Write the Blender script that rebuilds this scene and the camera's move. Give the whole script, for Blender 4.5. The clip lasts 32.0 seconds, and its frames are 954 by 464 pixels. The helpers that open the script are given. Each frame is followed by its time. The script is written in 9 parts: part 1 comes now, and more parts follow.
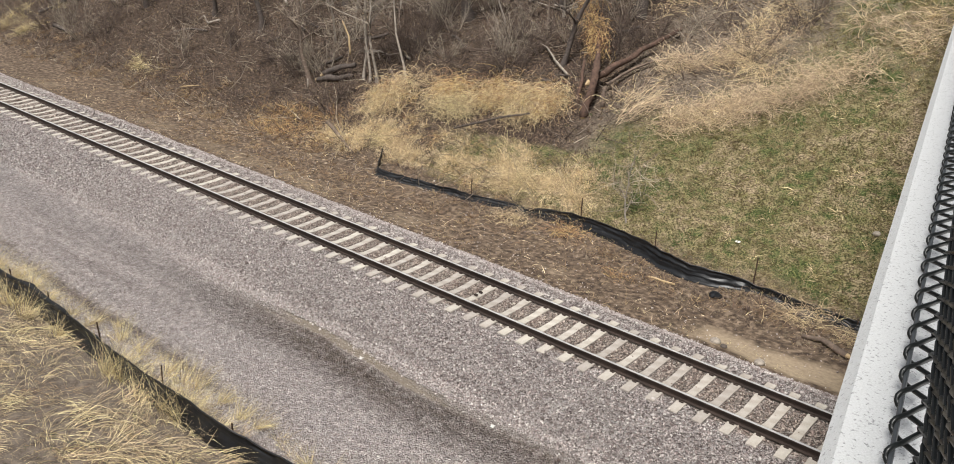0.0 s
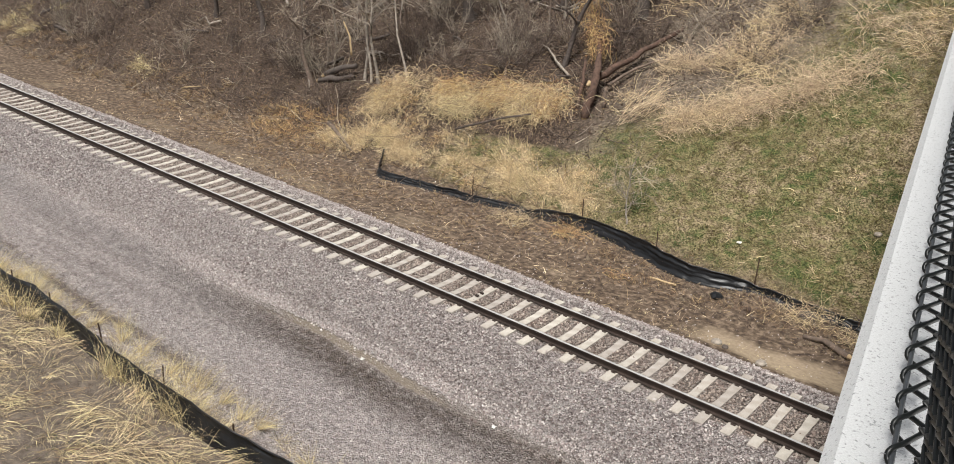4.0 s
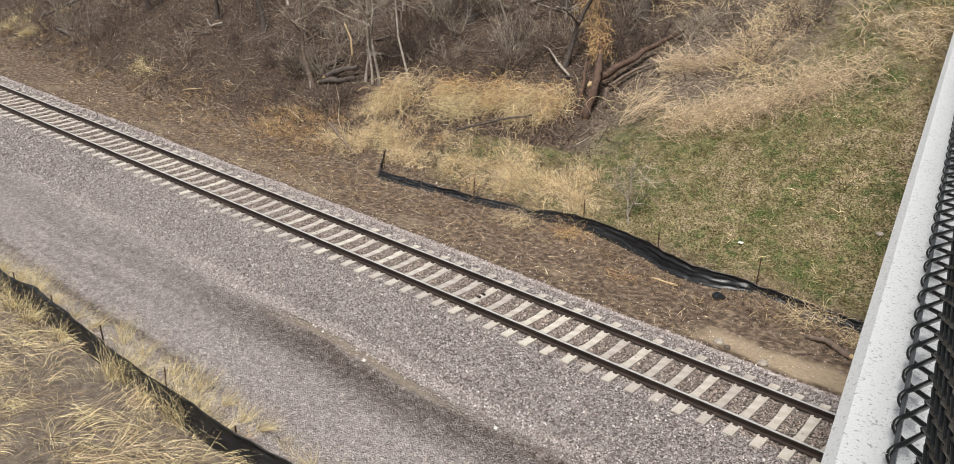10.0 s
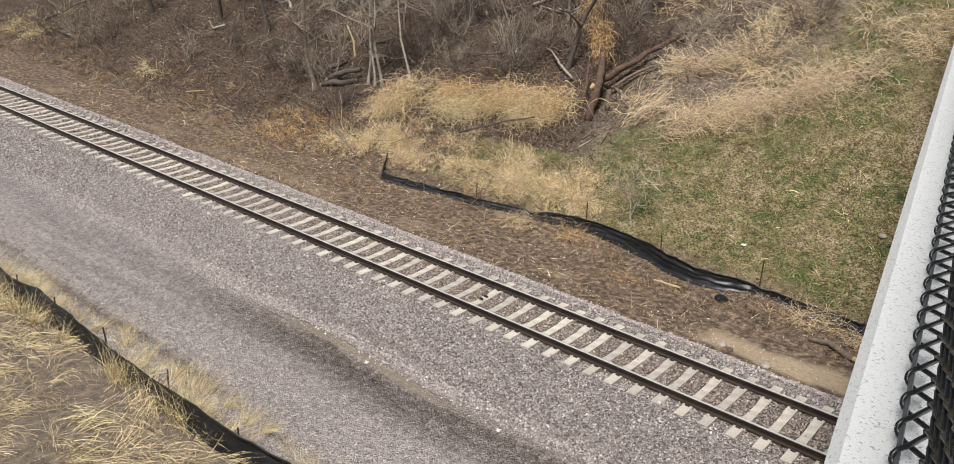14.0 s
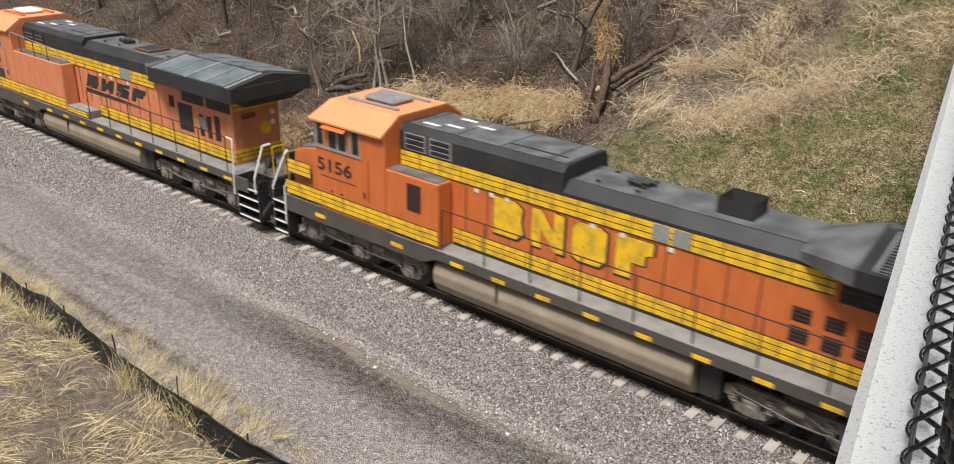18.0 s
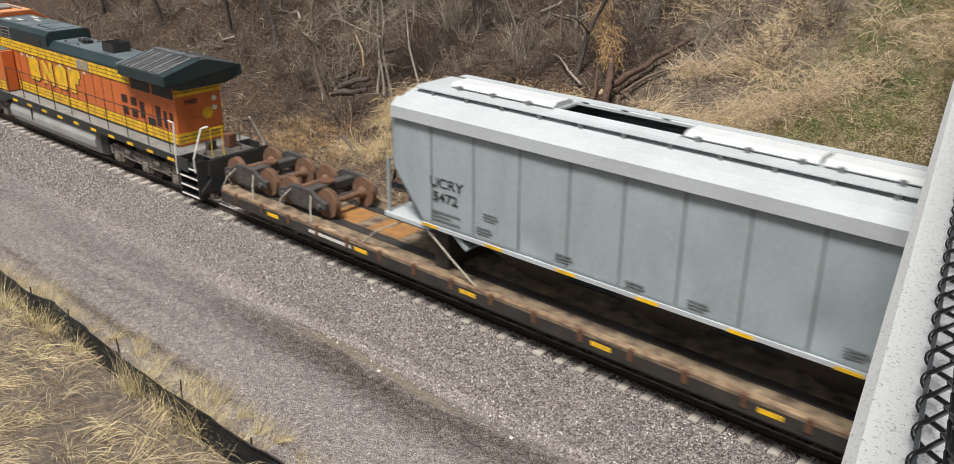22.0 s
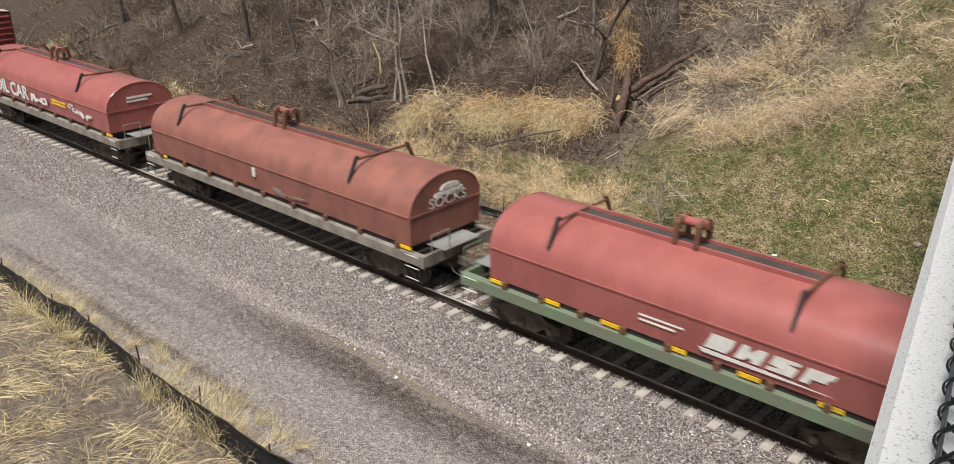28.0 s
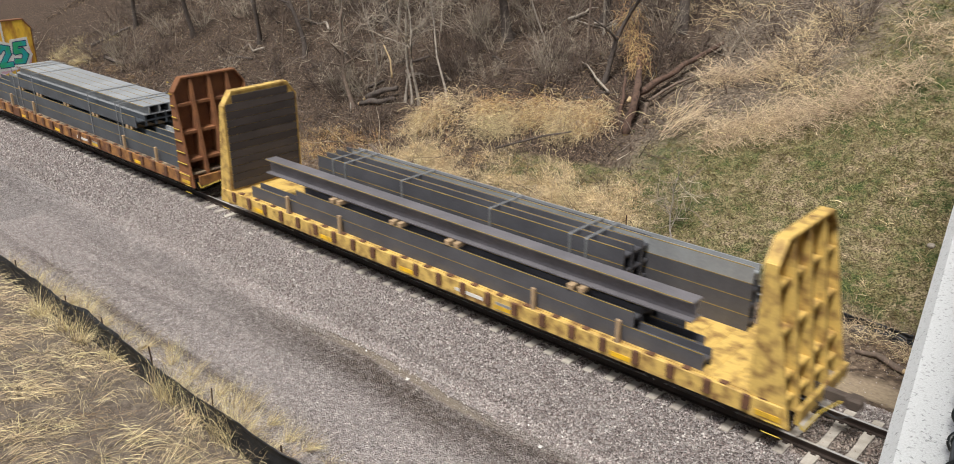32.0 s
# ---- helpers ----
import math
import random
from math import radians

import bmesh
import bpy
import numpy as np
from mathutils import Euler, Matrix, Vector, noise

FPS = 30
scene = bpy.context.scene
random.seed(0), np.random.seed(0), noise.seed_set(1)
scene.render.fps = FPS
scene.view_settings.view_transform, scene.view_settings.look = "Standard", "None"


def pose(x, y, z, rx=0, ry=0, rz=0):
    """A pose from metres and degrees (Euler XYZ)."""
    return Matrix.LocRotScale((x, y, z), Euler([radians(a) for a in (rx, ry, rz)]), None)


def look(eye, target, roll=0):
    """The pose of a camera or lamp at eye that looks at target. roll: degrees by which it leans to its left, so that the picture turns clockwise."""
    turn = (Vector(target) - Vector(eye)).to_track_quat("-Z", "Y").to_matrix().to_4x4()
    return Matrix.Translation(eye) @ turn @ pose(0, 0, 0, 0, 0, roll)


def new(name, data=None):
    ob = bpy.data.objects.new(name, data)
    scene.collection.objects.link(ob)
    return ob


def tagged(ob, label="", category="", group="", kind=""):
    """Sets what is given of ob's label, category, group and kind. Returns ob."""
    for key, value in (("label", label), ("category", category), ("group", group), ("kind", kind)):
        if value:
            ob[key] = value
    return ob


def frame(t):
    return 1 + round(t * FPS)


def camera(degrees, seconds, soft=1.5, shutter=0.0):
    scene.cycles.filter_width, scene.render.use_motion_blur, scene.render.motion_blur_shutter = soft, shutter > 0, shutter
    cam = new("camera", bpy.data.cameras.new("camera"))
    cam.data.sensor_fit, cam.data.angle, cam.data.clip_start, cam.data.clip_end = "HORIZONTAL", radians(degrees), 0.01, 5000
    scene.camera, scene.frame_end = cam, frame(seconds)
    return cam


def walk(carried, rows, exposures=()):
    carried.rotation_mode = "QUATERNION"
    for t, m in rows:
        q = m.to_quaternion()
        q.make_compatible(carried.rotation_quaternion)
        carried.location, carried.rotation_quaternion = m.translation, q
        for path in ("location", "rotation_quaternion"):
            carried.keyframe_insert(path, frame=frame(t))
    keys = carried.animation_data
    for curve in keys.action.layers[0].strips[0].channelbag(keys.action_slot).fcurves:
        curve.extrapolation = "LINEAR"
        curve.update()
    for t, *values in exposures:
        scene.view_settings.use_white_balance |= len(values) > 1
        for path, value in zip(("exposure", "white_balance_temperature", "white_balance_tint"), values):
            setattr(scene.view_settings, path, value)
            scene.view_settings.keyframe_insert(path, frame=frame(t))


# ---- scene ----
SPEED = 12.1          # the train's speed, m/s, towards -x
EYE = Vector((13.55, -16.71, 10.95))
BRIDGE = Vector((-0.1912, 0.9816, 0.0))     # the way the bridge runs
OUT = Vector((-0.9816, -0.1912, 0.0))       # square to it, away from the bridge

# seconds, heading, tilt, lean (degrees) and the drift outwards (metres)
TURNS = [
    (0.0, -39.306, -23.255, 2.063, -0.0005),
    (1.0, -39.330, -23.240, 2.117, -0.0006),
    (2.0, -39.350, -23.236, 2.124, -0.0007),
    (3.0, -39.378, -23.227, 2.119, -0.0008),
    (3.5, -39.389, -23.217, 2.091, -0.0008),
    (5.5, -39.390, -23.226, 1.797, -0.0010),
    (6.0, -39.390, -23.227, 1.793, -0.0010),
    (7.0, -39.403, -23.194, 1.846, -0.0013),
    (8.0, -39.436, -23.171, 1.824, -0.0015),
    (9.0, -39.454, -23.150, 1.804, -0.0018),
    (10.0, -39.500, -23.144, 1.784, -0.0020),
    (11.0, -39.568, -23.123, 1.767, -0.0023),
    (12.0, -39.625, -23.080, 1.752, -0.0025),
    (13.0, -39.655, -23.041, 1.744, -0.0027),
    (14.0, -39.690, -23.010, 1.720, -0.0030),
    (14.5, -39.690, -22.985, 1.711, -0.0030),
    (16.5, -40.208, -22.873, 1.208, -0.0030),
    (17.0, -40.196, -22.841, 1.064, -0.0030),
    (18.0, -40.196, -22.773, 0.902, -0.0030),
    (19.0, -40.232, -22.704, 0.891, -0.0030),
    (20.0, -40.294, -22.644, 0.793, -0.0030),
    (21.0, -40.381, -22.591, 0.782, -0.0030),
    (22.0, -40.452, -22.536, 0.728, -0.0030),
    (23.0, -40.562, -22.464, 0.511, -0.0030),
    (24.0, -40.650, -22.382, 0.323, -0.0030),
    (24.5, -40.751, -22.332, 0.285, -0.0030),
    (25.0, -40.921, -22.276, 0.255, -0.0030),
    (25.5, -41.084, -22.222, 0.219, -0.0032),
    (27.5, -41.562, -22.111, 0.180, -0.0039),
    (28.0, -41.671, -22.116, 0.171, -0.0041),
    (29.0, -41.885, -22.098, 0.162, -0.0045),
    (30.0, -42.109, -22.060, 0.035, -0.0047),
    (31.0, -42.273, -22.027, -0.101, -0.0048),
    (32.0, -42.450, -22.005, -0.216, -0.0050),
]

cam = camera(57.47, 32.0, soft=0.9, shutter=0.28)


def cam_row(t, heading, tilt, lean, drift):
    a, b = radians(heading), radians(tilt)
    eye = EYE + OUT * drift
    ahead = Vector((math.sin(a) * math.cos(b), math.cos(a) * math.cos(b), math.sin(b)))
    return (t, look(eye, eye + ahead, lean))


walk(cam, [cam_row(*r) for r in TURNS], [(0.0, 0.38, 6500, 10), (21.2, 0.34, 6500, 10), (22.6, 0.16, 6600, 10), (24.3, 0.14, 6780, 10), (25.0, 0.17, 6800, 10), (25.5, 0.29, 6790, 10), (27.5, 0.34, 6550, 10), (32.0, 0.34, 6500, 10)])

# ---- light: bright overcast ----
world = bpy.data.worlds.new("sky")
scene.world = world
world.use_nodes = True
wn = world.node_tree.nodes
sky = wn.new("ShaderNodeTexSky")
sky.sky_type, sky.sun_disc = "NISHITA", False
SUN_EL, SUN_AZ = radians(64), radians(163)
sky.sun_elevation, sky.sun_rotation = SUN_EL, SUN_AZ
sky.air_density, sky.dust_density, sky.ozone_density = 1.0, 4.0, 1.0
hsv = wn.new("ShaderNodeHueSaturation")
hsv.inputs["Saturation"].default_value = 0.25
world.node_tree.links.new(sky.outputs[0], hsv.inputs["Color"])
world.node_tree.links.new(hsv.outputs[0], wn["Background"].inputs[0])
wn["Background"].inputs[1].default_value = 0.069
sun_data = bpy.data.lights.new("sun", "SUN")
sun_data.energy, sun_data.angle, sun_data.color = 3.9, radians(14), (1.0, 0.97, 0.92)
sun = new("sun", sun_data)
sun_dir = Vector((math.sin(SUN_AZ) * math.cos(SUN_EL), math.cos(SUN_AZ) * math.cos(SUN_EL), math.sin(SUN_EL)))
sun.matrix_world = look(sun_dir * 60, (0, 0, 0))

# ---- helpers ----
def mat(name, col, rough=0.6, metal=0.0, dark=None, scale=6.0, amount=0.5, bump=0.0, fine=60.0, spec=0.4, detail=6.0, stretch=(1, 1, 1), edge=(0.3, 0.75)):
    """A surface of colour col, worn towards dark in patches of 1/scale metres, with fine grain."""
    m = bpy.data.materials.new(name)
    m.use_nodes = True
    nt = m.node_tree
    b = nt.nodes["Principled BSDF"]
    b.inputs["Roughness"].default_value, b.inputs["Metallic"].default_value = rough, metal
    b.inputs["Specular IOR Level"].default_value = spec
    tc = nt.nodes.new("ShaderNodeTexCoord")
    n1, n2 = nt.nodes.new("ShaderNodeTexNoise"), nt.nodes.new("ShaderNodeTexNoise")
    for n, s in ((n1, scale), (n2, fine)):
        n.inputs["Scale"].default_value, n.inputs["Detail"].default_value = s, detail
        mp = nt.nodes.new("ShaderNodeMapping")
        mp.inputs["Scale"].default_value = stretch
        nt.links.new(tc.outputs["Object"], mp.inputs["Vector"])
        nt.links.new(mp.outputs[0], n.inputs["Vector"])
    dark = dark or tuple(c * 0.55 for c in col)
    ramp = nt.nodes.new("ShaderNodeValToRGB")
    ramp.color_ramp.elements[0].position, ramp.color_ramp.elements[1].position = edge
    ramp.color_ramp.elements[0].color, ramp.color_ramp.elements[1].color = (1, 1, 1, 1), (0, 0, 0, 1)
    nt.links.new(n1.outputs["Fac"], ramp.inputs["Fac"])
    mul = nt.nodes.new("ShaderNodeMath")
    mul.operation = "MULTIPLY"
    mul.inputs[1].default_value = amount
    nt.links.new(ramp.outputs["Color"], mul.inputs[0])
    mix = nt.nodes.new("ShaderNodeMix")
    mix.data_type = "RGBA"
    nt.links.new(mul.outputs[0], mix.inputs["Factor"])
    mix.inputs["A"].default_value, mix.inputs["B"].default_value = (*col, 1), (*dark, 1)
    hs = nt.nodes.new("ShaderNodeHueSaturation")
    rng = nt.nodes.new("ShaderNodeMapRange")
    rng.inputs["To Min"].default_value, rng.inputs["To Max"].default_value = 0.78, 1.22
    nt.links.new(n2.outputs["Fac"], rng.inputs["Value"])
    nt.links.new(rng.outputs[0], hs.inputs["Value"])
    nt.links.new(mix.outputs["Result"], hs.inputs["Color"])
    nt.links.new(hs.outputs[0], b.inputs["Base Color"])
    if bump:
        bp = nt.nodes.new("ShaderNodeBump")
        bp.inputs["Strength"].default_value, bp.inputs["Distance"].default_value = bump, 0.01
        nt.links.new(n2.outputs["Fac"], bp.inputs["Height"])
        nt.links.new(bp.outputs[0], b.inputs["Normal"])
    return m


def vary(m, value=0.25, hue=0.02, island=False):
    """Lets the base colour of m vary from object to object, or from piece to piece of a mesh."""
    nt = m.node_tree
    b = nt.nodes["Principled BSDF"]
    src = b.inputs["Base Color"].links[0].from_socket
    if island:
        rnd = nt.nodes.new("ShaderNodeNewGeometry").outputs["Random Per Island"]
    else:
        rnd = nt.nodes.new("ShaderNodeObjectInfo").outputs["Random"]
    hs = nt.nodes.new("ShaderNodeHueSaturation")
    for key, lo, hi in (("Value", 1 - value, 1 + value), ("Hue", 0.5 - hue, 0.5 + hue)):
        r = nt.nodes.new("ShaderNodeMapRange")
        r.inputs["To Min"].default_value, r.inputs["To Max"].default_value = lo, hi
        nt.links.new(rnd, r.inputs["Value"])
        nt.links.new(r.outputs[0], hs.inputs[key])
    nt.links.new(src, hs.inputs["Color"])
    nt.links.new(hs.outputs[0], b.inputs["Base Color"])
    return m


def link_mesh(name, me, material, parent=None, label=""):
    if material is not None and not me.materials:
        me.materials.append(material)
    ob = new(name, me)
    if parent is not None:
        ob.parent = parent
    if label:
        ob["label"] = label
    return ob


def part(name, bm, material, parent=None, label="", smooth=False):
    """One bmesh as one mesh object, under a thing or under a part."""
    me = bpy.data.meshes.new(name)
    bmesh.ops.recalc_face_normals(bm, faces=bm.faces)
    if smooth:
        for fc in bm.faces:
            fc.smooth = True
    bm.to_mesh(me)
    bm.free()
    return link_mesh(name, me, material, parent, label)


def thing(name, m=None, label="", category="", group="", kind=""):
    ob = new(name)
    ob.empty_display_size = 0.2
    if m is not None:
        ob.matrix_basis = m
    return tagged(ob, label, category, group, kind)


def add_box(bm, x0, x1, y0, y1, z0, z1, bevel=0.0, m=None):
    r = bmesh.ops.create_cube(bm, size=1.0)
    vs = r["verts"]
    for v in vs:
        v.co = Vector(((x0 + x1) / 2 + v.co.x * (x1 - x0), (y0 + y1) / 2 + v.co.y * (y1 - y0), (z0 + z1) / 2 + v.co.z * (z1 - z0)))
    if m is not None:
        bmesh.ops.transform(bm, matrix=m, verts=vs)
    if bevel:
        es = list({e for v in vs for e in v.link_edges})
        bmesh.ops.bevel(bm, geom=es, offset=bevel, segments=1, affect="EDGES")
    return bm


def box(x0, x1, y0, y1, z0, z1, bevel=0.0, m=None):
    return add_box(bmesh.new(), x0, x1, y0, y1, z0, z1, bevel, m)


def add_prism(bm, outline, a, b, axis="x"):
    """A closed outline of (u, v) pairs drawn out from a to b along axis. axis x: (y, z); y: (x, z); z: (x, y)."""
    place = {"x": lambda s, u, v: (s, u, v), "y": lambda s, u, v: (u, s, v), "z": lambda s, u, v: (u, v, s)}[axis]
    lo = [bm.verts.new(place(a, u, v)) for u, v in outline]
    hi = [bm.verts.new(place(b, u, v)) for u, v in outline]
    n = len(outline)
    for i in range(n):
        bm.faces.new((lo[i], lo[(i + 1) % n], hi[(i + 1) % n], hi[i]))
    bm.faces.new(lo)
    bm.faces.new(hi[::-1])
    return bm


def prism(outline, a, b, axis="x", bevel=0.0):
    bm = add_prism(bmesh.new(), outline, a, b, axis)
    if bevel:
        bmesh.ops.bevel(bm, geom=list(bm.edges), offset=bevel, segments=1, affect="EDGES")
    return bm


def add_cyl(bm, a, b, r0, r1=None, n=10):
    """A round bar or cone from point a to point b."""
    a, b = Vector(a), Vector(b)
    d = b - a
    q = d.to_track_quat("Z", "Y").to_matrix().to_4x4()
    bmesh.ops.create_cone(bm, cap_ends=True, segments=n, radius1=r0, radius2=r0 if r1 is None else r1, depth=d.length,
                          matrix=Matrix.Translation((a + b) / 2) @ q)
    return bm


def cyl(a, b, r0, r1=None, n=10):
    return add_cyl(bmesh.new(), a, b, r0, r1, n)


def add_pipe(bm, pts, r, n=6):
    for a, b in zip(pts[:-1], pts[1:]):
        add_cyl(bm, a, b, r, r, n)
    return bm


def pipe(pts, r, n=6):
    return add_pipe(bmesh.new(), pts, r, n)


def raw(name, verts, faces, material, parent=None, label="", smooth=False):
    """A mesh from arrays of corners and of faces with equal numbers of corners."""
    me = bpy.data.meshes.new(name)
    verts, faces = np.asarray(verts, np.float32), np.asarray(faces, np.int32)
    k = faces.shape[1]
    me.vertices.add(len(verts))
    me.vertices.foreach_set("co", verts.ravel())
    me.loops.add(faces.size)
    me.loops.foreach_set("vertex_index", faces.ravel())
    me.polygons.add(len(faces))
    me.polygons.foreach_set("loop_start", np.arange(0, faces.size, k, dtype=np.int32))
    me.polygons.foreach_set("loop_total", np.full(len(faces), k, np.int32))
    me.update(calc_edges=True)
    me.validate()
    if smooth:
        me.polygons.foreach_set("use_smooth", np.ones(len(faces), bool))
    return link_mesh(name, me, material, parent, label)


# ---- ground ----
def fbm(x, y, seed=0, octaves=4):
    """Smooth value noise on arrays, about -1 to 1."""
    r = np.random.RandomState(seed)
    tab = r.rand(256, 256) * 2 - 1
    out, amp = 0.0, 0.5
    for o in range(octaves):
        xi, yi = np.floor(x).astype(int), np.floor(y).astype(int)
        fx, fy = x - xi, y - yi
        fx, fy = fx * fx * (3 - 2 * fx), fy * fy * (3 - 2 * fy)
        g = lambda a, b: tab[a % 256, b % 256]
        out = out + amp * ((g(xi, yi) * (1 - fx) + g(xi + 1, yi) * fx) * (1 - fy) + (g(xi, yi + 1) * (1 - fx) + g(xi + 1, yi + 1) * fx) * fy)
        x, y, amp = x * 2.03 + 17.3, y * 2.03 + 5.1, amp * 0.5
    return out


PROFILE_Y = [-400, -60, -30, -14, -9.5, -8.2, -7.2, -5.2, -4.2, -3.3, -1.75, -1.3, 1.3, 1.75, 2.7, 3.6, 5.0, 6.8, 7.6, 9.5, 21, 26, 40, 400]
PROFILE_Z = [6.0, 6.0, 4.0, 0.2, -0.55, -0.75, -0.85, -0.80, -0.80, -0.68, -0.26, -0.21, -0.21, -0.26, -0.72, -0.85, -0.95, -0.85, -0.55, 0.35, 6.1, 7.2, 7.8, 8.0]


def ground_z(x, y):
    x, y = np.asarray(x, float), np.asarray(y, float)
    z = np.interp(y, PROFILE_Y, PROFILE_Z)
    bed = np.clip((np.abs(y) - 1.4) / 1.2, 0, 1)
    bank = np.clip((y - 7.5) / 3, 0, 1)
    ditch = np.clip((y - 2.8) / 0.8, 0, 1) * np.clip((8.0 - y) / 1.0, 0, 1)
    z = z + ditch * (0.05 * fbm(x * 2.3, y * 2.3, 8) + 0.03 * fbm(x * 5.0, y * 5.0, 9))
    z = z + bed * 0.04 * fbm(x * 0.9, y * 0.9, 3) + bed * 0.10 * fbm(x * 0.2, y * 0.2, 4)
    z = z + bank * (0.55 * fbm(x * 0.16, y * 0.16, 5) + 0.12 * fbm(x * 0.8, y * 0.8, 6))
    return z


class Nodes:
    """Short names for building a node tree."""

    def __init__(self, nt):
        self.nt = nt
        self.tc = nt.nodes.new("ShaderNodeTexCoord").outputs["Object"]
        sep = nt.nodes.new("ShaderNodeSeparateXYZ")
        self.link(self.tc, sep.inputs[0])
        self.x, self.y = sep.outputs["X"], sep.outputs["Y"]

    def link(self, a, c):
        self.nt.links.new(a, c)

    def noise(self, scale, detail=5, vec=None):
        n = self.nt.nodes.new("ShaderNodeTexNoise")
        n.inputs["Scale"].default_value, n.inputs["Detail"].default_value = scale, detail
        self.link(vec or self.tc, n.inputs["Vector"])
        return n.outputs["Fac"]

    def op(self, kind, a, c=0.0):
        n = self.nt.nodes.new("ShaderNodeMath")
        n.operation = kind
        for i, v in enumerate((a, c)):
            if isinstance(v, (int, float)):
                n.inputs[i].default_value = v
            else:
                self.link(v, n.inputs[i])
        return n.outputs[0]

    def add(self, *vs):
        out = vs[0]
        for v in vs[1:]:
            out = self.op("ADD", out, v)
        return out

    def mul(self, *vs):
        out = vs[0]
        for v in vs[1:]:
            out = self.op("MULTIPLY", out, v)
        return out

    def wobble(self, scale, detail, amount):
        return self.mul(self.op("SUBTRACT", self.noise(scale, detail), 0.5), amount)

    def step(self, v, a, c):
        n = self.nt.nodes.new("ShaderNodeMapRange")
        n.interpolation_type = "SMOOTHSTEP"
        n.inputs["From Min"].default_value, n.inputs["From Max"].default_value = a, c
        self.link(v, n.inputs["Value"])
        return n.outputs[0]

    def inv(self, v):
        return self.op("SUBTRACT", 1.0, v)

    def band(self, v, lo, hi, soft=0.15, soft_hi=None):
        soft_hi = soft if soft_hi is None else soft_hi
        return self.mul(self.step(v, lo - soft, lo + soft), self.inv(self.step(v, hi - soft_hi, hi + soft_hi)))

    def ramp(self, v, *stops):
        n = self.nt.nodes.new("ShaderNodeValToRGB")
        el = n.color_ramp.elements
        while len(el) < len(stops):
            el.new(0.5)
        for e, (p, c) in zip(el, stops):
            e.position, e.color = p, (*c, 1)
        self.link(v, n.inputs[0])
        return n.outputs[0]

    def mix(self, fac, a, c):
        n = self.nt.nodes.new("ShaderNodeMix")
        n.data_type = "RGBA"
        for key, v in (("Factor", fac), ("A", a), ("B", c)):
            if isinstance(v, tuple):
                n.inputs[key].default_value = (*v, 1)
            elif isinstance(v, float):
                n.inputs[key].default_value = v
            else:
                self.link(v, n.inputs[key])
        return n.outputs["Result"]

    def cells(self, scale):
        v = self.nt.nodes.new("ShaderNodeTexVoronoi")
        v.inputs["Scale"].default_value = scale
        self.link(self.tc, v.inputs["Vector"])
        c = self.nt.nodes.new("ShaderNodeSeparateColor")
        self.link(v.outputs["Color"], c.inputs[0])
        return c.outputs[0], v.outputs["Distance"]

    def along(self, stretch=0.12):
        n = self.nt.nodes.new("ShaderNodeMapping")
        n.inputs["Scale"].default_value = (stretch, 1.0, 1.0)
        self.link(self.tc, n.inputs["Vector"])
        return n.outputs[0]


def road_masks(k):
    """How wet the gravel is, where the strip of wet sand winds, and how brown the ballast is, as three factors."""
    along = k.along()
    wig = k.add(k.wobble(0.35, 3, 0.4), k.wobble(3.0, 5, 0.4), k.wobble(14.0, 3, 0.22))
    yb = k.add(k.y, wig)
    # distance from the winding strip of sand at the foot of the ballast
    centre = k.add(k.mul(k.op("COSINE", k.mul(k.add(k.x, -1.8), 0.8)), -0.10), -3.78)
    ys = k.op("SUBTRACT", k.add(k.y, k.mul(wig, 0.45)), centre)
    near = k.step(k.x, -11.0, -1.0)
    patchy = k.step(k.noise(0.9, 6, along), 0.38, 0.60)
    streaks = k.step(k.noise(2.6, 6, k.along(0.05)), 0.46, 0.62)
    wet = k.mul(k.band(ys, -1.15, -0.10, 0.55, 0.10), k.add(k.mul(near, 0.80), 0.14), k.add(k.mul(patchy, 0.30), 0.70), k.add(k.mul(k.step(k.noise(5.0, 6), 0.36, 0.60), 0.35), 0.68))
    thin = k.mul(k.band(yb, -5.85, -5.45, 0.16), k.inv(k.step(k.x, -7.0, -3.0)), streaks, 0.16)
    side = k.mul(k.band(yb, -7.08, -6.72, 0.14), patchy, 0.85)
    low = k.mul(k.band(yb, -3.2, -2.95, 0.12), streaks, 0.35)
    far = k.mul(k.inv(near), streaks, k.band(yb, -6.6, -3.9, 0.3), 0.18)
    wet = k.op("MINIMUM", k.add(wet, thin, side, low, far), 1.0)
    sand = k.mul(k.band(ys, -0.15, 0.15, 0.05), k.step(k.x, -8.0, -5.0), k.add(k.mul(k.step(k.noise(1.1, 4, along), 0.38, 0.52), 0.55), 0.42))
    brown = k.mul(k.band(yb, -0.95, 0.95, 0.12), k.add(k.mul(k.noise(0.8, 4), 0.5), 0.35))
    return wet, sand, brown


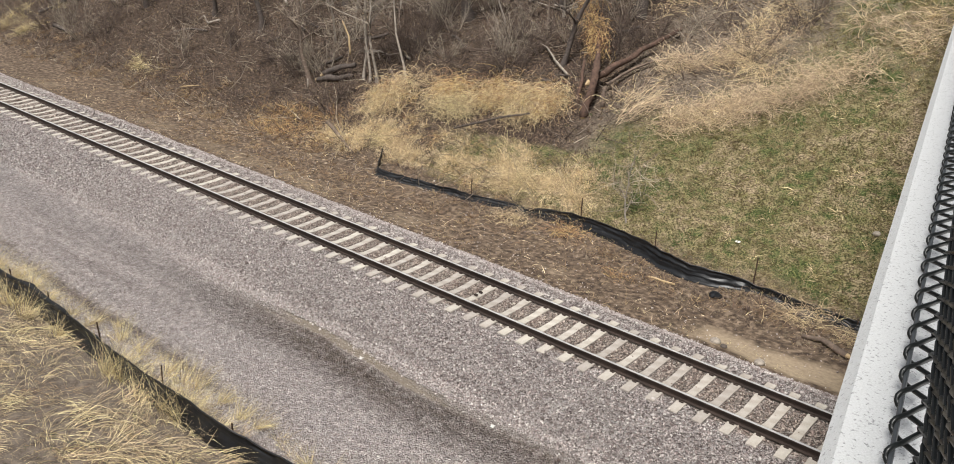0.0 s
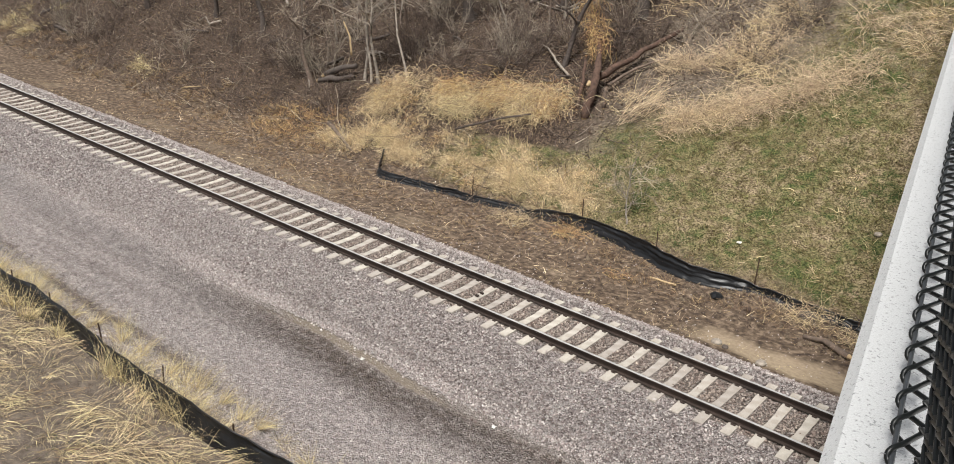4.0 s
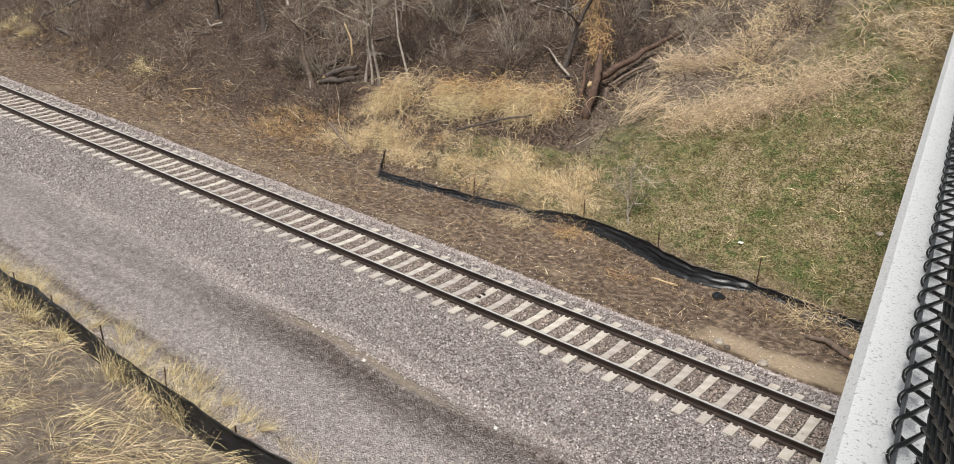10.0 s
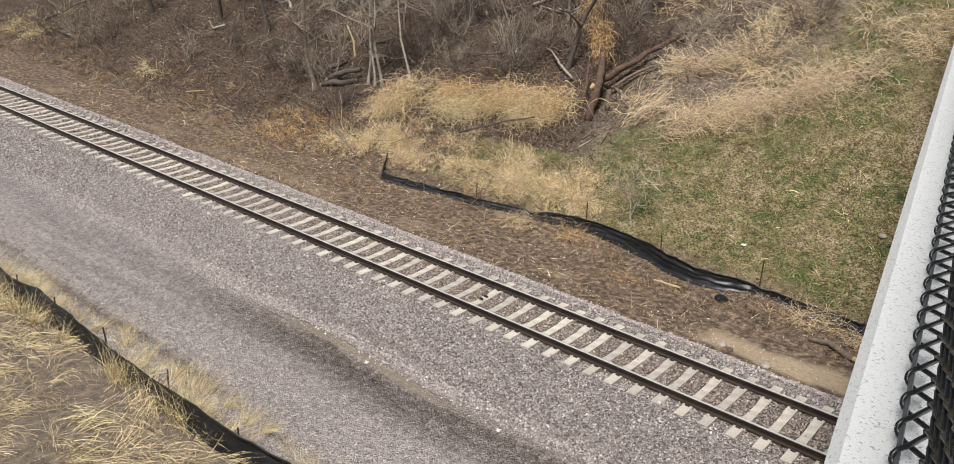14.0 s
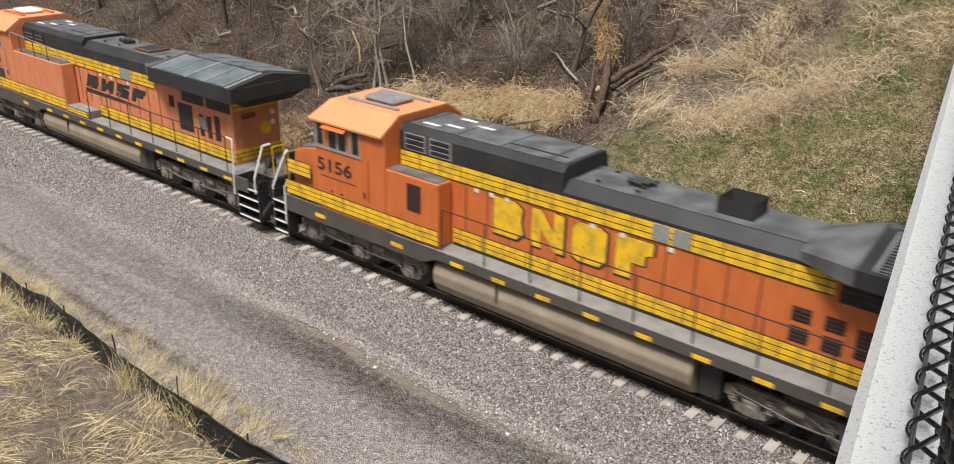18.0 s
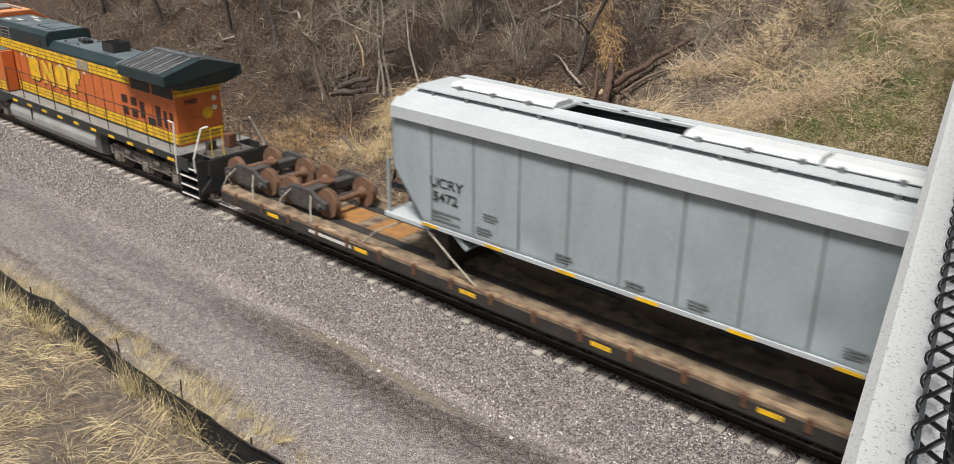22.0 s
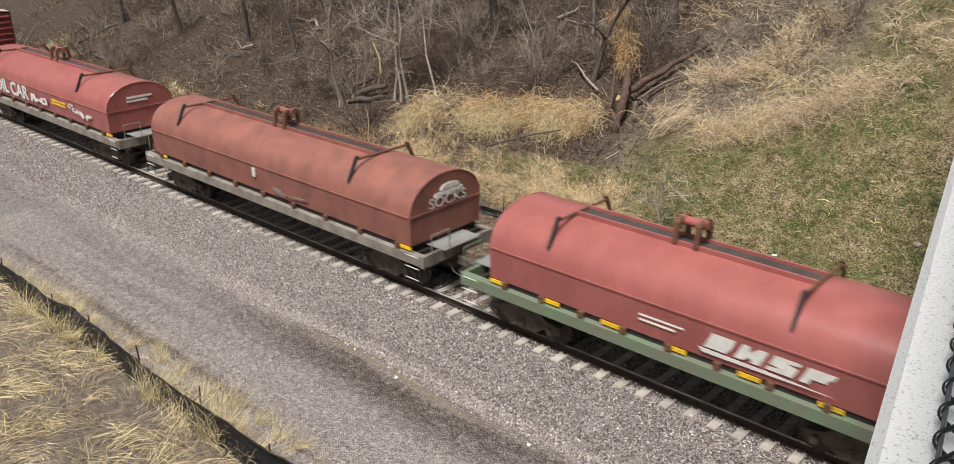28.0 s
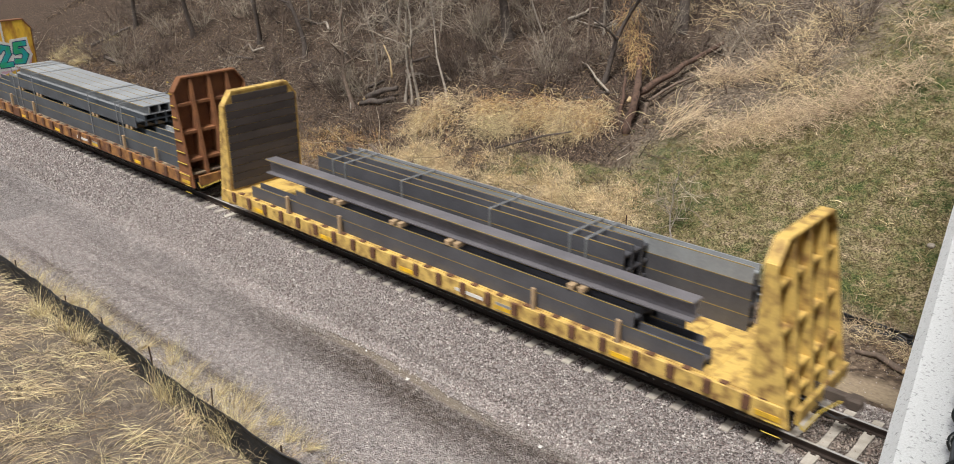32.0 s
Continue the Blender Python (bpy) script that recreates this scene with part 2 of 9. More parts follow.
def ground_material():
    m = bpy.data.materials.new("ground")
    m.use_nodes = True
    nt = m.node_tree
    b = nt.nodes["Principled BSDF"]
    b.inputs["Roughness"].default_value, b.inputs["Specular IOR Level"].default_value = 0.9, 0.2
    k = Nodes(nt)
    y = k.add(k.y, k.wobble(0.5, 5, 1.3))
    wet, strip, brown = road_masks(k)
    c1, d1 = k.cells(24.0)
    c2, d2 = k.cells(42.0)
    ballast = k.ramp(c1, (0.0, (0.13, 0.105, 0.10)), (0.4, (0.30, 0.262, 0.25)), (0.8, (0.45, 0.41, 0.395)), (1.0, (0.62, 0.585, 0.565)))
    brown_ballast = k.ramp(c1, (0.0, (0.09, 0.065, 0.05)), (0.5, (0.22, 0.175, 0.14)), (1.0, (0.40, 0.345, 0.30)))
    fine = k.ramp(c2, (0.0, (0.16, 0.130, 0.123)), (0.4, (0.39, 0.345, 0.332)), (0.8, (0.56, 0.51, 0.495)), (1.0, (0.76, 0.72, 0.70)))
    dark_fine = k.ramp(c2, (0.0, (0.055, 0.041, 0.034)), (0.55, (0.135, 0.105, 0.088)), (0.9, (0.24, 0.20, 0.175)), (1.0, (0.48, 0.43, 0.39)))
    sand = k.ramp(k.noise(9), (0.3, (0.25, 0.195, 0.135)), (0.7, (0.36, 0.285, 0.20)))
    wet_sand = k.ramp(k.noise(12, 7), (0.3, (0.155, 0.125, 0.098)), (0.7, (0.24, 0.205, 0.165)))
    mud = k.ramp(k.noise(5.5, 10), (0.34, (0.045, 0.032, 0.024)), (0.52, (0.120, 0.087, 0.062)), (0.70, (0.25, 0.19, 0.138)))
    soil = k.mix(k.mul(k.step(k.noise(45, 4), 0.46, 0.66), 0.6), k.ramp(k.noise(5, 8), (0.32, (0.058, 0.046, 0.038)), (0.68, (0.17, 0.138, 0.112))), (0.24, 0.20, 0.155))
    litter = k.ramp(k.noise(14, 9), (0.34, (0.014, 0.010, 0.008)), (0.52, (0.060, 0.042, 0.031)), (0.70, (0.185, 0.132, 0.096)))
    turf_n = k.add(k.noise(0.55, 3), k.wobble(3.2, 8, 0.9))
    turf = k.mix(k.step(k.noise(17, 9), 0.40, 0.60),
                 k.ramp(turf_n, (0.30, (0.085, 0.062, 0.038)), (0.50, (0.058, 0.052, 0.022)), (0.66, (0.026, 0.040, 0.012))),
                 k.ramp(turf_n, (0.30, (0.36, 0.285, 0.185)), (0.52, (0.235, 0.20, 0.105)), (0.70, (0.105, 0.12, 0.042))))
    road = k.mix(wet, fine, dark_fine)
    grain = nt.nodes.new("ShaderNodeHueSaturation")
    k.link(k.add(k.mul(k.noise(7.0, 8), 1.5), 0.26), grain.inputs["Value"])
    k.link(road, grain.inputs["Color"])
    road = grain.outputs[0]
    col = k.mix(k.step(y, -8.0, -7.3), soil, road)
    col = k.mix(k.mul(k.step(k.add(k.y, k.wobble(3.0, 5, 0.6)), -3.60, -3.40), k.inv(k.mul(wet, 0.5))), col, ballast)
    col = k.mix(brown, col, brown_ballast)
    col = k.mix(strip, col, wet_sand)
    col = k.mix(k.step(k.add(k.y, k.wobble(1.5, 5, 0.5)), 2.45, 2.75), col, mud)
    tan_dirt = k.mul(k.add(k.mul(k.step(k.x, 4.6, 5.4), 0.95), k.mul(k.step(k.noise(0.45, 3), 0.5, 0.62), 0.25)), k.band(y, 3.1, 4.2, 0.2, 0.3))
    col = k.mix(tan_dirt, col, sand)
    rise = k.op("MINIMUM", k.mul(k.op("MAXIMUM", k.add(k.y, -11.5), 0.0), 0.95), 4.6)
    edge = k.add(k.op("SUBTRACT", k.add(k.x, k.wobble(0.5, 6, 3.0)), rise), k.mul(k.inv(k.step(k.y, 9.6, 10.8)), 6.0))
    bare = k.ramp(k.noise(11, 9), (0.32, (0.055, 0.042, 0.032)), (0.52, (0.135, 0.108, 0.082)), (0.70, (0.26, 0.21, 0.16)))
    bankcol = k.mix(k.step(k.add(k.x, k.wobble(0.5, 6, 3.0)), -5.5, -3.0), litter, bare)
    bankcol = k.mix(k.step(edge, -4.2, -1.8), bankcol, k.mix(k.mul(k.step(k.y, 15.0, 19.0), 0.6), turf, k.mix(k.step(k.noise(2.5, 6), 0.42, 0.58), turf, bare)))
    col = k.mix(k.step(y, 6.8, 8.0), col, bankcol)
    k.link(col, b.inputs["Base Color"])
    bump = nt.nodes.new("ShaderNodeBump")
    bump.inputs["Strength"].default_value, bump.inputs["Distance"].default_value = 0.8, 0.03
    stone_h = k.mul(k.inv(k.mul(d1, 14.0)), k.step(y, -8.0, -7.0), k.inv(k.step(k.y, 2.3, 2.7)), k.inv(k.mul(strip, 0.9)))
    k.link(k.add(stone_h, k.mul(k.noise(25, 8), 1.5)), bump.inputs["Height"])
    k.link(bump.outputs[0], b.inputs["Normal"])
    return m


def build_ground():
    def axis(lo, a, c, hi, fine):
        far0 = [lo + (a - lo) * (1 - (1 - i / 12) ** 2) for i in range(12)]
        far1 = [c + (hi - c) * (i / 12) ** 2 for i in range(1, 13)]
        return np.array(far0 + list(np.arange(a, c + 1e-6, fine)) + far1)
    xs, ys = axis(-420, -46, 16, 420, 0.25), axis(-380, -16, 30, 380, 0.2)
    gx, gy = np.meshgrid(xs, ys, indexing="ij")
    v = np.stack([gx, gy, ground_z(gx, gy)], -1).reshape(-1, 3)
    n = len(ys)
    i, j = np.meshgrid(np.arange(len(xs) - 1), np.arange(n - 1), indexing="ij")
    a = (i * n + j).ravel()
    ob = raw("ground", v, np.stack([a, a + n, a + n + 1, a + 1], -1), ground_material(), smooth=True)
    tagged(ob, "gravel railway bed, muddy ditch and overgrown bank", "ground", kind="structure")


build_ground()

# ---- materials ----
M_CONC = mat("sleeper_concrete", (0.47, 0.435, 0.39), 0.9, dark=(0.30, 0.265, 0.225), scale=5, amount=0.8, bump=0.4, detail=9)
M_RAIL = mat("rail_steel", (0.060, 0.042, 0.034), 0.6, 0.3, dark=(0.025, 0.02, 0.018), scale=2, amount=0.8)
M_RAILTOP = mat("rail_running_surface", (0.80, 0.79, 0.77), 0.34, 0.6, scale=1.5, amount=0.4)
M_LEDGE = mat("parapet_concrete", (0.555, 0.565, 0.57), 0.85, dark=(0.22, 0.225, 0.23), scale=150, amount=0.85, bump=0.25, fine=260, edge=(0.30, 0.42), detail=3)
M_BLACKWIRE = mat("black_vinyl", (0.012, 0.014, 0.014), 0.35, scale=20, amount=0.3)
M_TENSION = mat("dark_coated_steel", (0.10, 0.11, 0.12), 0.35, 0.3)
M_SILT = mat("black_silt_fabric", (0.010, 0.011, 0.013), 0.42, spec=0.5, scale=3, amount=0.5, bump=0.3, fine=30)
M_STAKE = mat("rusty_steel", (0.075, 0.045, 0.03), 0.8, scale=9, amount=0.6)


# ---- track ----
SLEEPER_STEP = 0.61


def build_track():
    """Rails with a head, web and foot on concrete sleepers; rail tops at height 0."""
    railway = thing("railway_track", label="single railway track with rusty rails on pale concrete sleepers", category="railway track", kind="structure")
    head = [(-0.036, -0.006), (-0.030, 0.0), (0.030, 0.0), (0.036, -0.006), (0.036, -0.036), (0.010, -0.046), (0.008, -0.145), (0.070, -0.158),
            (0.074, -0.172), (-0.074, -0.172), (-0.070, -0.158), (-0.008, -0.145), (-0.010, -0.046), (-0.036, -0.036)]
    for side in (-0.755, 0.755):
        rail = part("rail", prism([(side + u, v) for u, v in head], -300, 120), M_RAIL, railway, "brown rusty steel rail")
        part("running_surface", box(-300, 120, side - 0.031, side + 0.031, -0.002, 0.004), M_RAILTOP, rail, "polished top of the rail")
    # sleeper: narrowed and sunk in the middle, with sloping sides
    bm = bmesh.new()
    sections = [(-1.295, 0.115, -0.176), (-0.45, 0.115, -0.174), (-0.25, 0.10, -0.196), (0.25, 0.10, -0.196), (0.45, 0.115, -0.174), (1.295, 0.115, -0.176)]
    rings = []
    for y, half, top in sections:
        rings.append([bm.verts.new(p) for p in ((-half - 0.02, y, -0.36), (-half, y, top), (half, y, top), (half + 0.02, y, -0.36))])
    for p, q in zip(rings[:-1], rings[1:]):
        for k in range(3):
            bm.faces.new((p[k], p[k + 1], q[k + 1], q[k]))
    bm.faces.new(rings[0])
    bm.faces.new(rings[-1][::-1])
    sleeper = part("sleeper", bm, vary(M_CONC, 0.16, 0.01), railway)
    # one rail clip, shared
    bm = bmesh.new()
    for s in (-1, 1):
        add_box(bm, -0.055, 0.055, s * 0.105 - 0.035, s * 0.105 + 0.035, -0.178, -0.135, 0.008)
        add_pipe(bm, [(-0.05, s * 0.07, -0.13), (0.0, s * 0.13, -0.115), (0.05, s * 0.07, -0.13)], 0.011, 5)
    clip_me = part("rail_clip", bm, M_RAIL, railway)
    first = True
    for k in range(-70, 32):
        sx = k * SLEEPER_STEP
        wobble = 0.03 * math.sin(k * 12.9898) * math.cos(k * 4.1)
        if first:
            s = sleeper
        else:
            s = link_mesh("sleeper", sleeper.data, None, railway)
        s.matrix_basis = pose(sx, wobble, 0.006 * math.sin(k * 3.3), 0, 0, 0.8 * math.sin(k * 7.7))
        if k > -45:
            for side in (-0.755, 0.755):
                c = clip_me if first else link_mesh("rail_clip", clip_me.data, None, railway)
                c.matrix_basis = Matrix.Translation((sx, side, 0))
                first = False
        first = False
    far = bmesh.new()
    for k in range(-480, -70):
        add_box(far, k * SLEEPER_STEP - 0.12, k * SLEEPER_STEP + 0.12, -1.295, 1.295, -0.36, -0.178)
    tagged(part("sleeper_row", far, M_CONC, railway), kind="stuff")


build_track()


# ---- bridge: parapet, deck and the chain-link fence on it ----
def at_bridge(a, o, z):
    """The place a metres along the bridge from the viewer, o metres outwards, at height z."""
    p = EYE + BRIDGE * a + OUT * o
    return Vector((p.x, p.y, z))


LEDGE_Z = EYE.z - 0.90
FENCE_O = -0.048
ROD_Z = EYE.z - 0.80


def bridge_prism(outline, a0, a1):
    bm = bmesh.new()
    lo = [bm.verts.new(at_bridge(a0, o, z)) for o, z in outline]
    hi = [bm.verts.new(at_bridge(a1, o, z)) for o, z in outline]
    n = len(outline)
    for i in range(n):
        bm.faces.new((lo[i], lo[(i + 1) % n], hi[(i + 1) % n], hi[i]))
    bm.faces.new(lo)
    bm.faces.new(hi[::-1])
    return bm


def build_bridge():
    b = thing("road_bridge", label="pale concrete road bridge over the railway", category="bridge", kind="structure")
    z = LEDGE_Z
    part("parapet", bridge_prism([(0.052, z - 0.026), (0.030, z), (-0.30, z), (-0.30, z - 1.0), (0.052, z - 1.0)], -12, 46), M_LEDGE, b, "speckled pale concrete ledge with a chamfered edge")
    part("deck", bridge_prism([(-0.02, z - 1.004), (-12.0, z - 1.004), (-12.0, z - 1.35), (-0.02, z - 1.35)], -14, 48), M_LEDGE, b)
    for o in (-0.9, -4.0, -7.5, -11.0):
        part("girder", bridge_prism([(o, z - 1.354), (o - 0.5, z - 1.354), (o - 0.5, z - 2.3), (o, z - 2.3)], -12, 44), M_LEDGE, b)
    for a in (-10.5, 44.0):
        part("abutment", bridge_prism([(0.0, z - 2.304), (-12, z - 2.304), (-12, -3.0), (0.0, -3.0)], a, a + 1.2), M_LEDGE, b)


def build_fence():
    f = thing("chain_link_fence", label="black vinyl-coated chain-link fence on the bridge ledge", category="fence")
    w, r = 0.0866, 0.0047
    vs, fs = [], []

    def sweep(pts):
        pts = [at_bridge(*p) for p in pts]
        n0 = len(vs)
        for i, p in enumerate(pts):
            d = (pts[min(i + 1, len(pts) - 1)] - pts[max(i - 1, 0)]).normalized()
            u = d.cross(Vector((0.31, 0.17, 0.93))).normalized()
            v = d.cross(u)
            for n in range(8):
                t = n * math.pi / 4
                vs.append(p + (u * math.cos(t) + v * math.sin(t)) * r)
        for i in range(len(pts) - 1):
            for n in range(8):
                m = (n + 1) % 8
                fs.append((n0 + i * 8 + n, n0 + i * 8 + m, n0 + i * 8 + 8 + m, n0 + i * 8 + 8 + n))

    for k in range(-2, 66):
        a = 1.2435 + (k - 7) * w
        for way in (1, -1):
            # each strand hooks round the bottom wire, then climbs in zigzags that link with its neighbour
            pts = [(a + way * u, FENCE_O + o, ROD_Z + way * h) for u, o, h in ((0.0, 0.0075, 0.0), (0.003, 0.0065, 0.004), (0.008, 0.003, 0.008), (0.016, -0.003, 0.0095), (0.026, -0.010, 0.009))]
            for i in range(1, 31):
                odd = i % 2
                x = a + way * (w * odd)
                z = ROD_Z + 0.008 + (i - 1) * 0.034
                o = FENCE_O - 0.038 - 0.003 * min(i - 1, 4) + (0.004 if odd else -0.004) * way
                e, s_ = 0.008, way * (1 if odd else -1)
                pts += [(x - s_ * e, o, z - e * 0.5), (x, o + 0.002 * way, z), (x - s_ * e, o, z + e * 0.5)]
            sweep(pts)
    tagged(raw("wire_mesh", np.array([tuple(p) for p in vs]), np.array(fs), M_BLACKWIRE, f, "black chain-link mesh", smooth=True), kind="stuff")
    part("tension_wire", cyl(at_bridge(0.2, FENCE_O, ROD_Z), at_bridge(20, FENCE_O, ROD_Z), 0.0042, n=10), M_TENSION, f, "dark grey steel bottom wire")
    for a in (4.55, 7.6, 10.65, 13.7):
        post = part("fence_post", cyl(at_bridge(a, FENCE_O - 0.13, LEDGE_Z), at_bridge(a, FENCE_O - 0.13, EYE.z + 0.5), 0.03, n=12), M_BLACKWIRE, f)
        bm = bmesh.new()
        add_box(bm, -0.09, 0.09, -0.07, 0.07, 0.0, 0.015, 0.003)
        for sx in (-0.065, 0.065):
            for sy in (-0.045, 0.045):
                add_cyl(bm, (sx, sy, 0.01), (sx, sy, 0.04), 0.009, n=6)
        pl = part("base_plate", bm, M_BLACKWIRE, post)
        pl.matrix_basis = Matrix.Translation(at_bridge(a, FENCE_O - 0.12, LEDGE_Z)) @ pose(0, 0, 0, 0, 0, 101)


build_bridge()
build_fence()


# ---- silt fences ----
def silt_fence(path, height, label, stake_h, lean, seed, stakes):
    """A sagging strip of black fabric with a rolled top edge, on thin steel stakes. path: (x, y) knots."""
    f = thing("silt_fence", label=label, category="silt fence")
    px, py = [p[0] for p in path], [p[1] for p in path]
    dist = np.concatenate([[0], np.cumsum(np.hypot(np.diff(px), np.diff(py)))])
    s = np.arange(0, dist[-1], 0.05)
    x, y = np.interp(s, dist, px), np.interp(s, dist, py)
    x, y = np.convolve(np.pad(x, 8, "edge"), np.ones(17) / 17, "valid"), np.convolve(np.pad(y, 8, "edge"), np.ones(17) / 17, "valid")
    h = np.interp(s, [p[2] for p in height], [p[1] for p in height]) if len(height[0]) > 2 else np.interp(s / dist[-1], [p[0] for p in height], [p[1] for p in height])
    rows = 15
    g = np.linspace(0, 1, rows)
    vs = []
    for j, t in enumerate(g):
        fold = 0.10 * fbm(s * 0.45 + j * 0.15, s * 0 + j * 1.9, seed) + 0.05 * fbm(s * 3.0 - j * 0.6, s * 0 + j * 1.7, seed + 1)
        o = lean * (1 - (1 - t) ** 1.6) + fold * (0.4 + t * 0.6)
        z = ground_z(x, y) - 0.03 + t * h * (1 + 0.12 * fbm(s * 0.8, s * 0 + 3.3, seed + 2))
        vs.append(np.stack([x, y + o, z], -1))
    vs = np.array(vs)
    n = len(s)
    i, j = np.meshgrid(np.arange(rows - 1), np.arange(n - 1), indexing="ij")
    a = (i * n + j).ravel()
    fs = np.stack([a, a + 1, a + n + 1, a + n], -1)
    ob = raw("fabric", vs.reshape(-1, 3), fs, M_SILT, f, "wrinkled black plastic fabric", smooth=True)
    sol = ob.modifiers.new("thickness", "SOLIDIFY")
    sol.thickness = 0.006
    top = vs[-1][::4]
    part("rolled_edge", pipe([Vector(p) for p in top], 0.018, 5), M_SILT, f)
    for k, (sx, sy, sh) in enumerate(stakes):
        z = float(ground_z(sx, sy))
        part("stake", cyl((sx, sy, z - 0.2), (sx + 0.03 * math.sin(k * 5.1), sy + 0.05 * math.cos(k * 3.7), z + sh), 0.020, n=6), M_STAKE, f, "thin rusty steel stake")
    return f


silt_fence([(10.5, 6.6), (8.2, 6.6), (6.1, 6.75), (5.0, 6.85), (4.2, 6.5), (3.5, 6.25), (2.6, 6.3), (1.2, 6.7), (-0.1, 6.95), (-1.4, 7.0), (-2.9, 6.85), (-4.5, 6.75), (-6.3, 6.5), (-8.0, 6.3), (-9.7, 6.05), (-10.5, 6.0), (-11.0, 6.6), (-11.3, 7.2)],
           [(0, 0.32), (0.15, 0.30), (0.24, 0.24), (0.28, 0.50), (0.36, 0.60), (0.5, 0.50), (0.57, 0.48), (0.63, 0.26), (0.85, 0.26), (0.95, 0.3), (1, 0.6)], "sagging black plastic silt fence along the muddy ditch", 1.0, 0.20, 11,
           [(5.0, 7.08, 0.95), (1.75, 6.85, 1.0), (-1.4, 7.22, 1.0), (-6.0, 6.75, 0.8), (8.2, 6.8, 0.3)])
silt_fence([(4.5, -8.1), (2.6, -8.2), (0.96, -8.32), (-0.28, -8.52), (-1.4, -8.5), (-2.5, -8.54), (-4.0, -8.48), (-5.6, -8.4), (-7.4, -8.3), (-9.0, -8.32), (-10.4, -8.4), (-13, -8.3), (-17, -8.4), (-24, -8.5)],
           [(0, 0.70), (0.12, 0.62), (0.2, 0.72), (0.33, 0.60), (0.45, 0.72), (0.6, 0.62), (1, 0.62)], "low black silt fence between the dry grass and the gravel road", 0.9, 0.14, 23,
           [(-2.75, -8.1, 0.8), (-5.65, -8.0, 0.8), (-8.4, -8.0, 0.65), (-10.4, -8.1, 0.7), (0.0, -8.1, 0.6), (-14, -8.1, 0.7)])


# ---- train: shared parts ----
M_ORANGE = mat("orange_paint", (0.60, 0.160, 0.042), 0.42, dark=(0.38, 0.092, 0.03), scale=1.9, amount=0.55, fine=35, stretch=(1.6, 1, 0.45), detail=9)
M_ORANGE_OLD = mat("faded_orange_paint", (0.67, 0.235, 0.110), 0.5, dark=(0.40, 0.13, 0.055), scale=1.9, amount=0.6, fine=35, stretch=(1.6, 1, 0.45), detail=9)
# cab roof paler than the cab: fading plus sky reflection put into the colour
M_CABROOF = mat("faded_sky_lit_peach", (0.72, 0.30, 0.13), 0.55, dark=(0.55, 0.24, 0.12), scale=1.3, amount=0.6, fine=30)
M_YELLOW = mat("yellow_stripe", (0.82, 0.49, 0.018), 0.45, dark=(0.38, 0.24, 0.05), scale=3.2, amount=0.7, detail=9, edge=(0.34, 0.56))
M_BLACK = mat("black_paint", (0.020, 0.021, 0.023), 0.45, dark=(0.05, 0.048, 0.045), scale=2, amount=0.6)
M_ROOF_BLACK = mat("sooty_black_roof", (0.019, 0.020, 0.023), 0.5, dark=(0.045, 0.044, 0.043), scale=1.2, amount=0.8)
M_ROOF_GREEN = mat("dark_green_paint", (0.012, 0.027, 0.031), 0.4, dark=(0.03, 0.045, 0.047), scale=1.2, amount=0.7)
M_ROOF_GREY = mat("dusty_grey_roof", (0.15, 0.155, 0.16), 0.55, dark=(0.055, 0.055, 0.058), scale=1.7, amount=0.85, detail=10, edge=(0.36, 0.66))
M_GREYDECK = mat("grey_walkway", (0.25, 0.25, 0.245), 0.75, dark=(0.14, 0.13, 0.12), scale=2.5, amount=0.7)
M_ENDDECK = mat("grimy_end_deck", (0.13, 0.12, 0.105), 0.8, dark=(0.05, 0.042, 0.036), scale=3, amount=0.9)
# dust on the roof tops, with the sky's sheen mixed into the colour
M_ROOF_DUSTSKY = mat("dusty_sky_pale_roof", (0.16, 0.19, 0.205), 0.45, dark=(0.065, 0.088, 0.097), scale=1.5, amount=0.85, detail=10, edge=(0.36, 0.66))
M_SILL_GREY = mat("dirty_grey_sill", (0.085, 0.080, 0.072), 0.7, dark=(0.07, 0.055, 0.045), scale=2, amount=0.8)
M_SILL_GREEN = mat("green_sill", (0.015, 0.022, 0.022), 0.55, dark=(0.06, 0.055, 0.05), scale=2, amount=0.6)
M_TANK_TAN = mat("dusty_tan_tank", (0.30, 0.25, 0.185), 0.65, dark=(0.18, 0.14, 0.10), scale=1.4, amount=0.7)
M_TANK_GREY = mat("silver_grey_tank", (0.36, 0.36, 0.35), 0.5, dark=(0.22, 0.21, 0.195), scale=1.4, amount=0.6)
M_TRUCK = mat("dusty_cast_steel", (0.23, 0.205, 0.175), 0.8, dark=(0.09, 0.072, 0.058), scale=4, amount=0.8, bump=0.2)
M_TRUCK_BROWN = mat("brown_cast_steel", (0.12, 0.093, 0.076), 0.8, dark=(0.035, 0.028, 0.025), scale=4, amount=0.8, bump=0.2)
M_WHEEL = mat("wheel_steel", (0.070, 0.055, 0.048), 0.6, 0.4, dark=(0.03, 0.025, 0.022), scale=5, amount=0.7)
M_WHITE = mat("white_paint", (0.72, 0.71, 0.68), 0.5, dark=(0.45, 0.42, 0.38), scale=6, amount=0.5)
M_GLASS = mat("dark_window_glass", (0.015, 0.017, 0.018), 0.08, spec=0.6, amount=0.1)
M_FRAME = mat("aluminium_frame", (0.40, 0.40, 0.40), 0.45, 0.4)
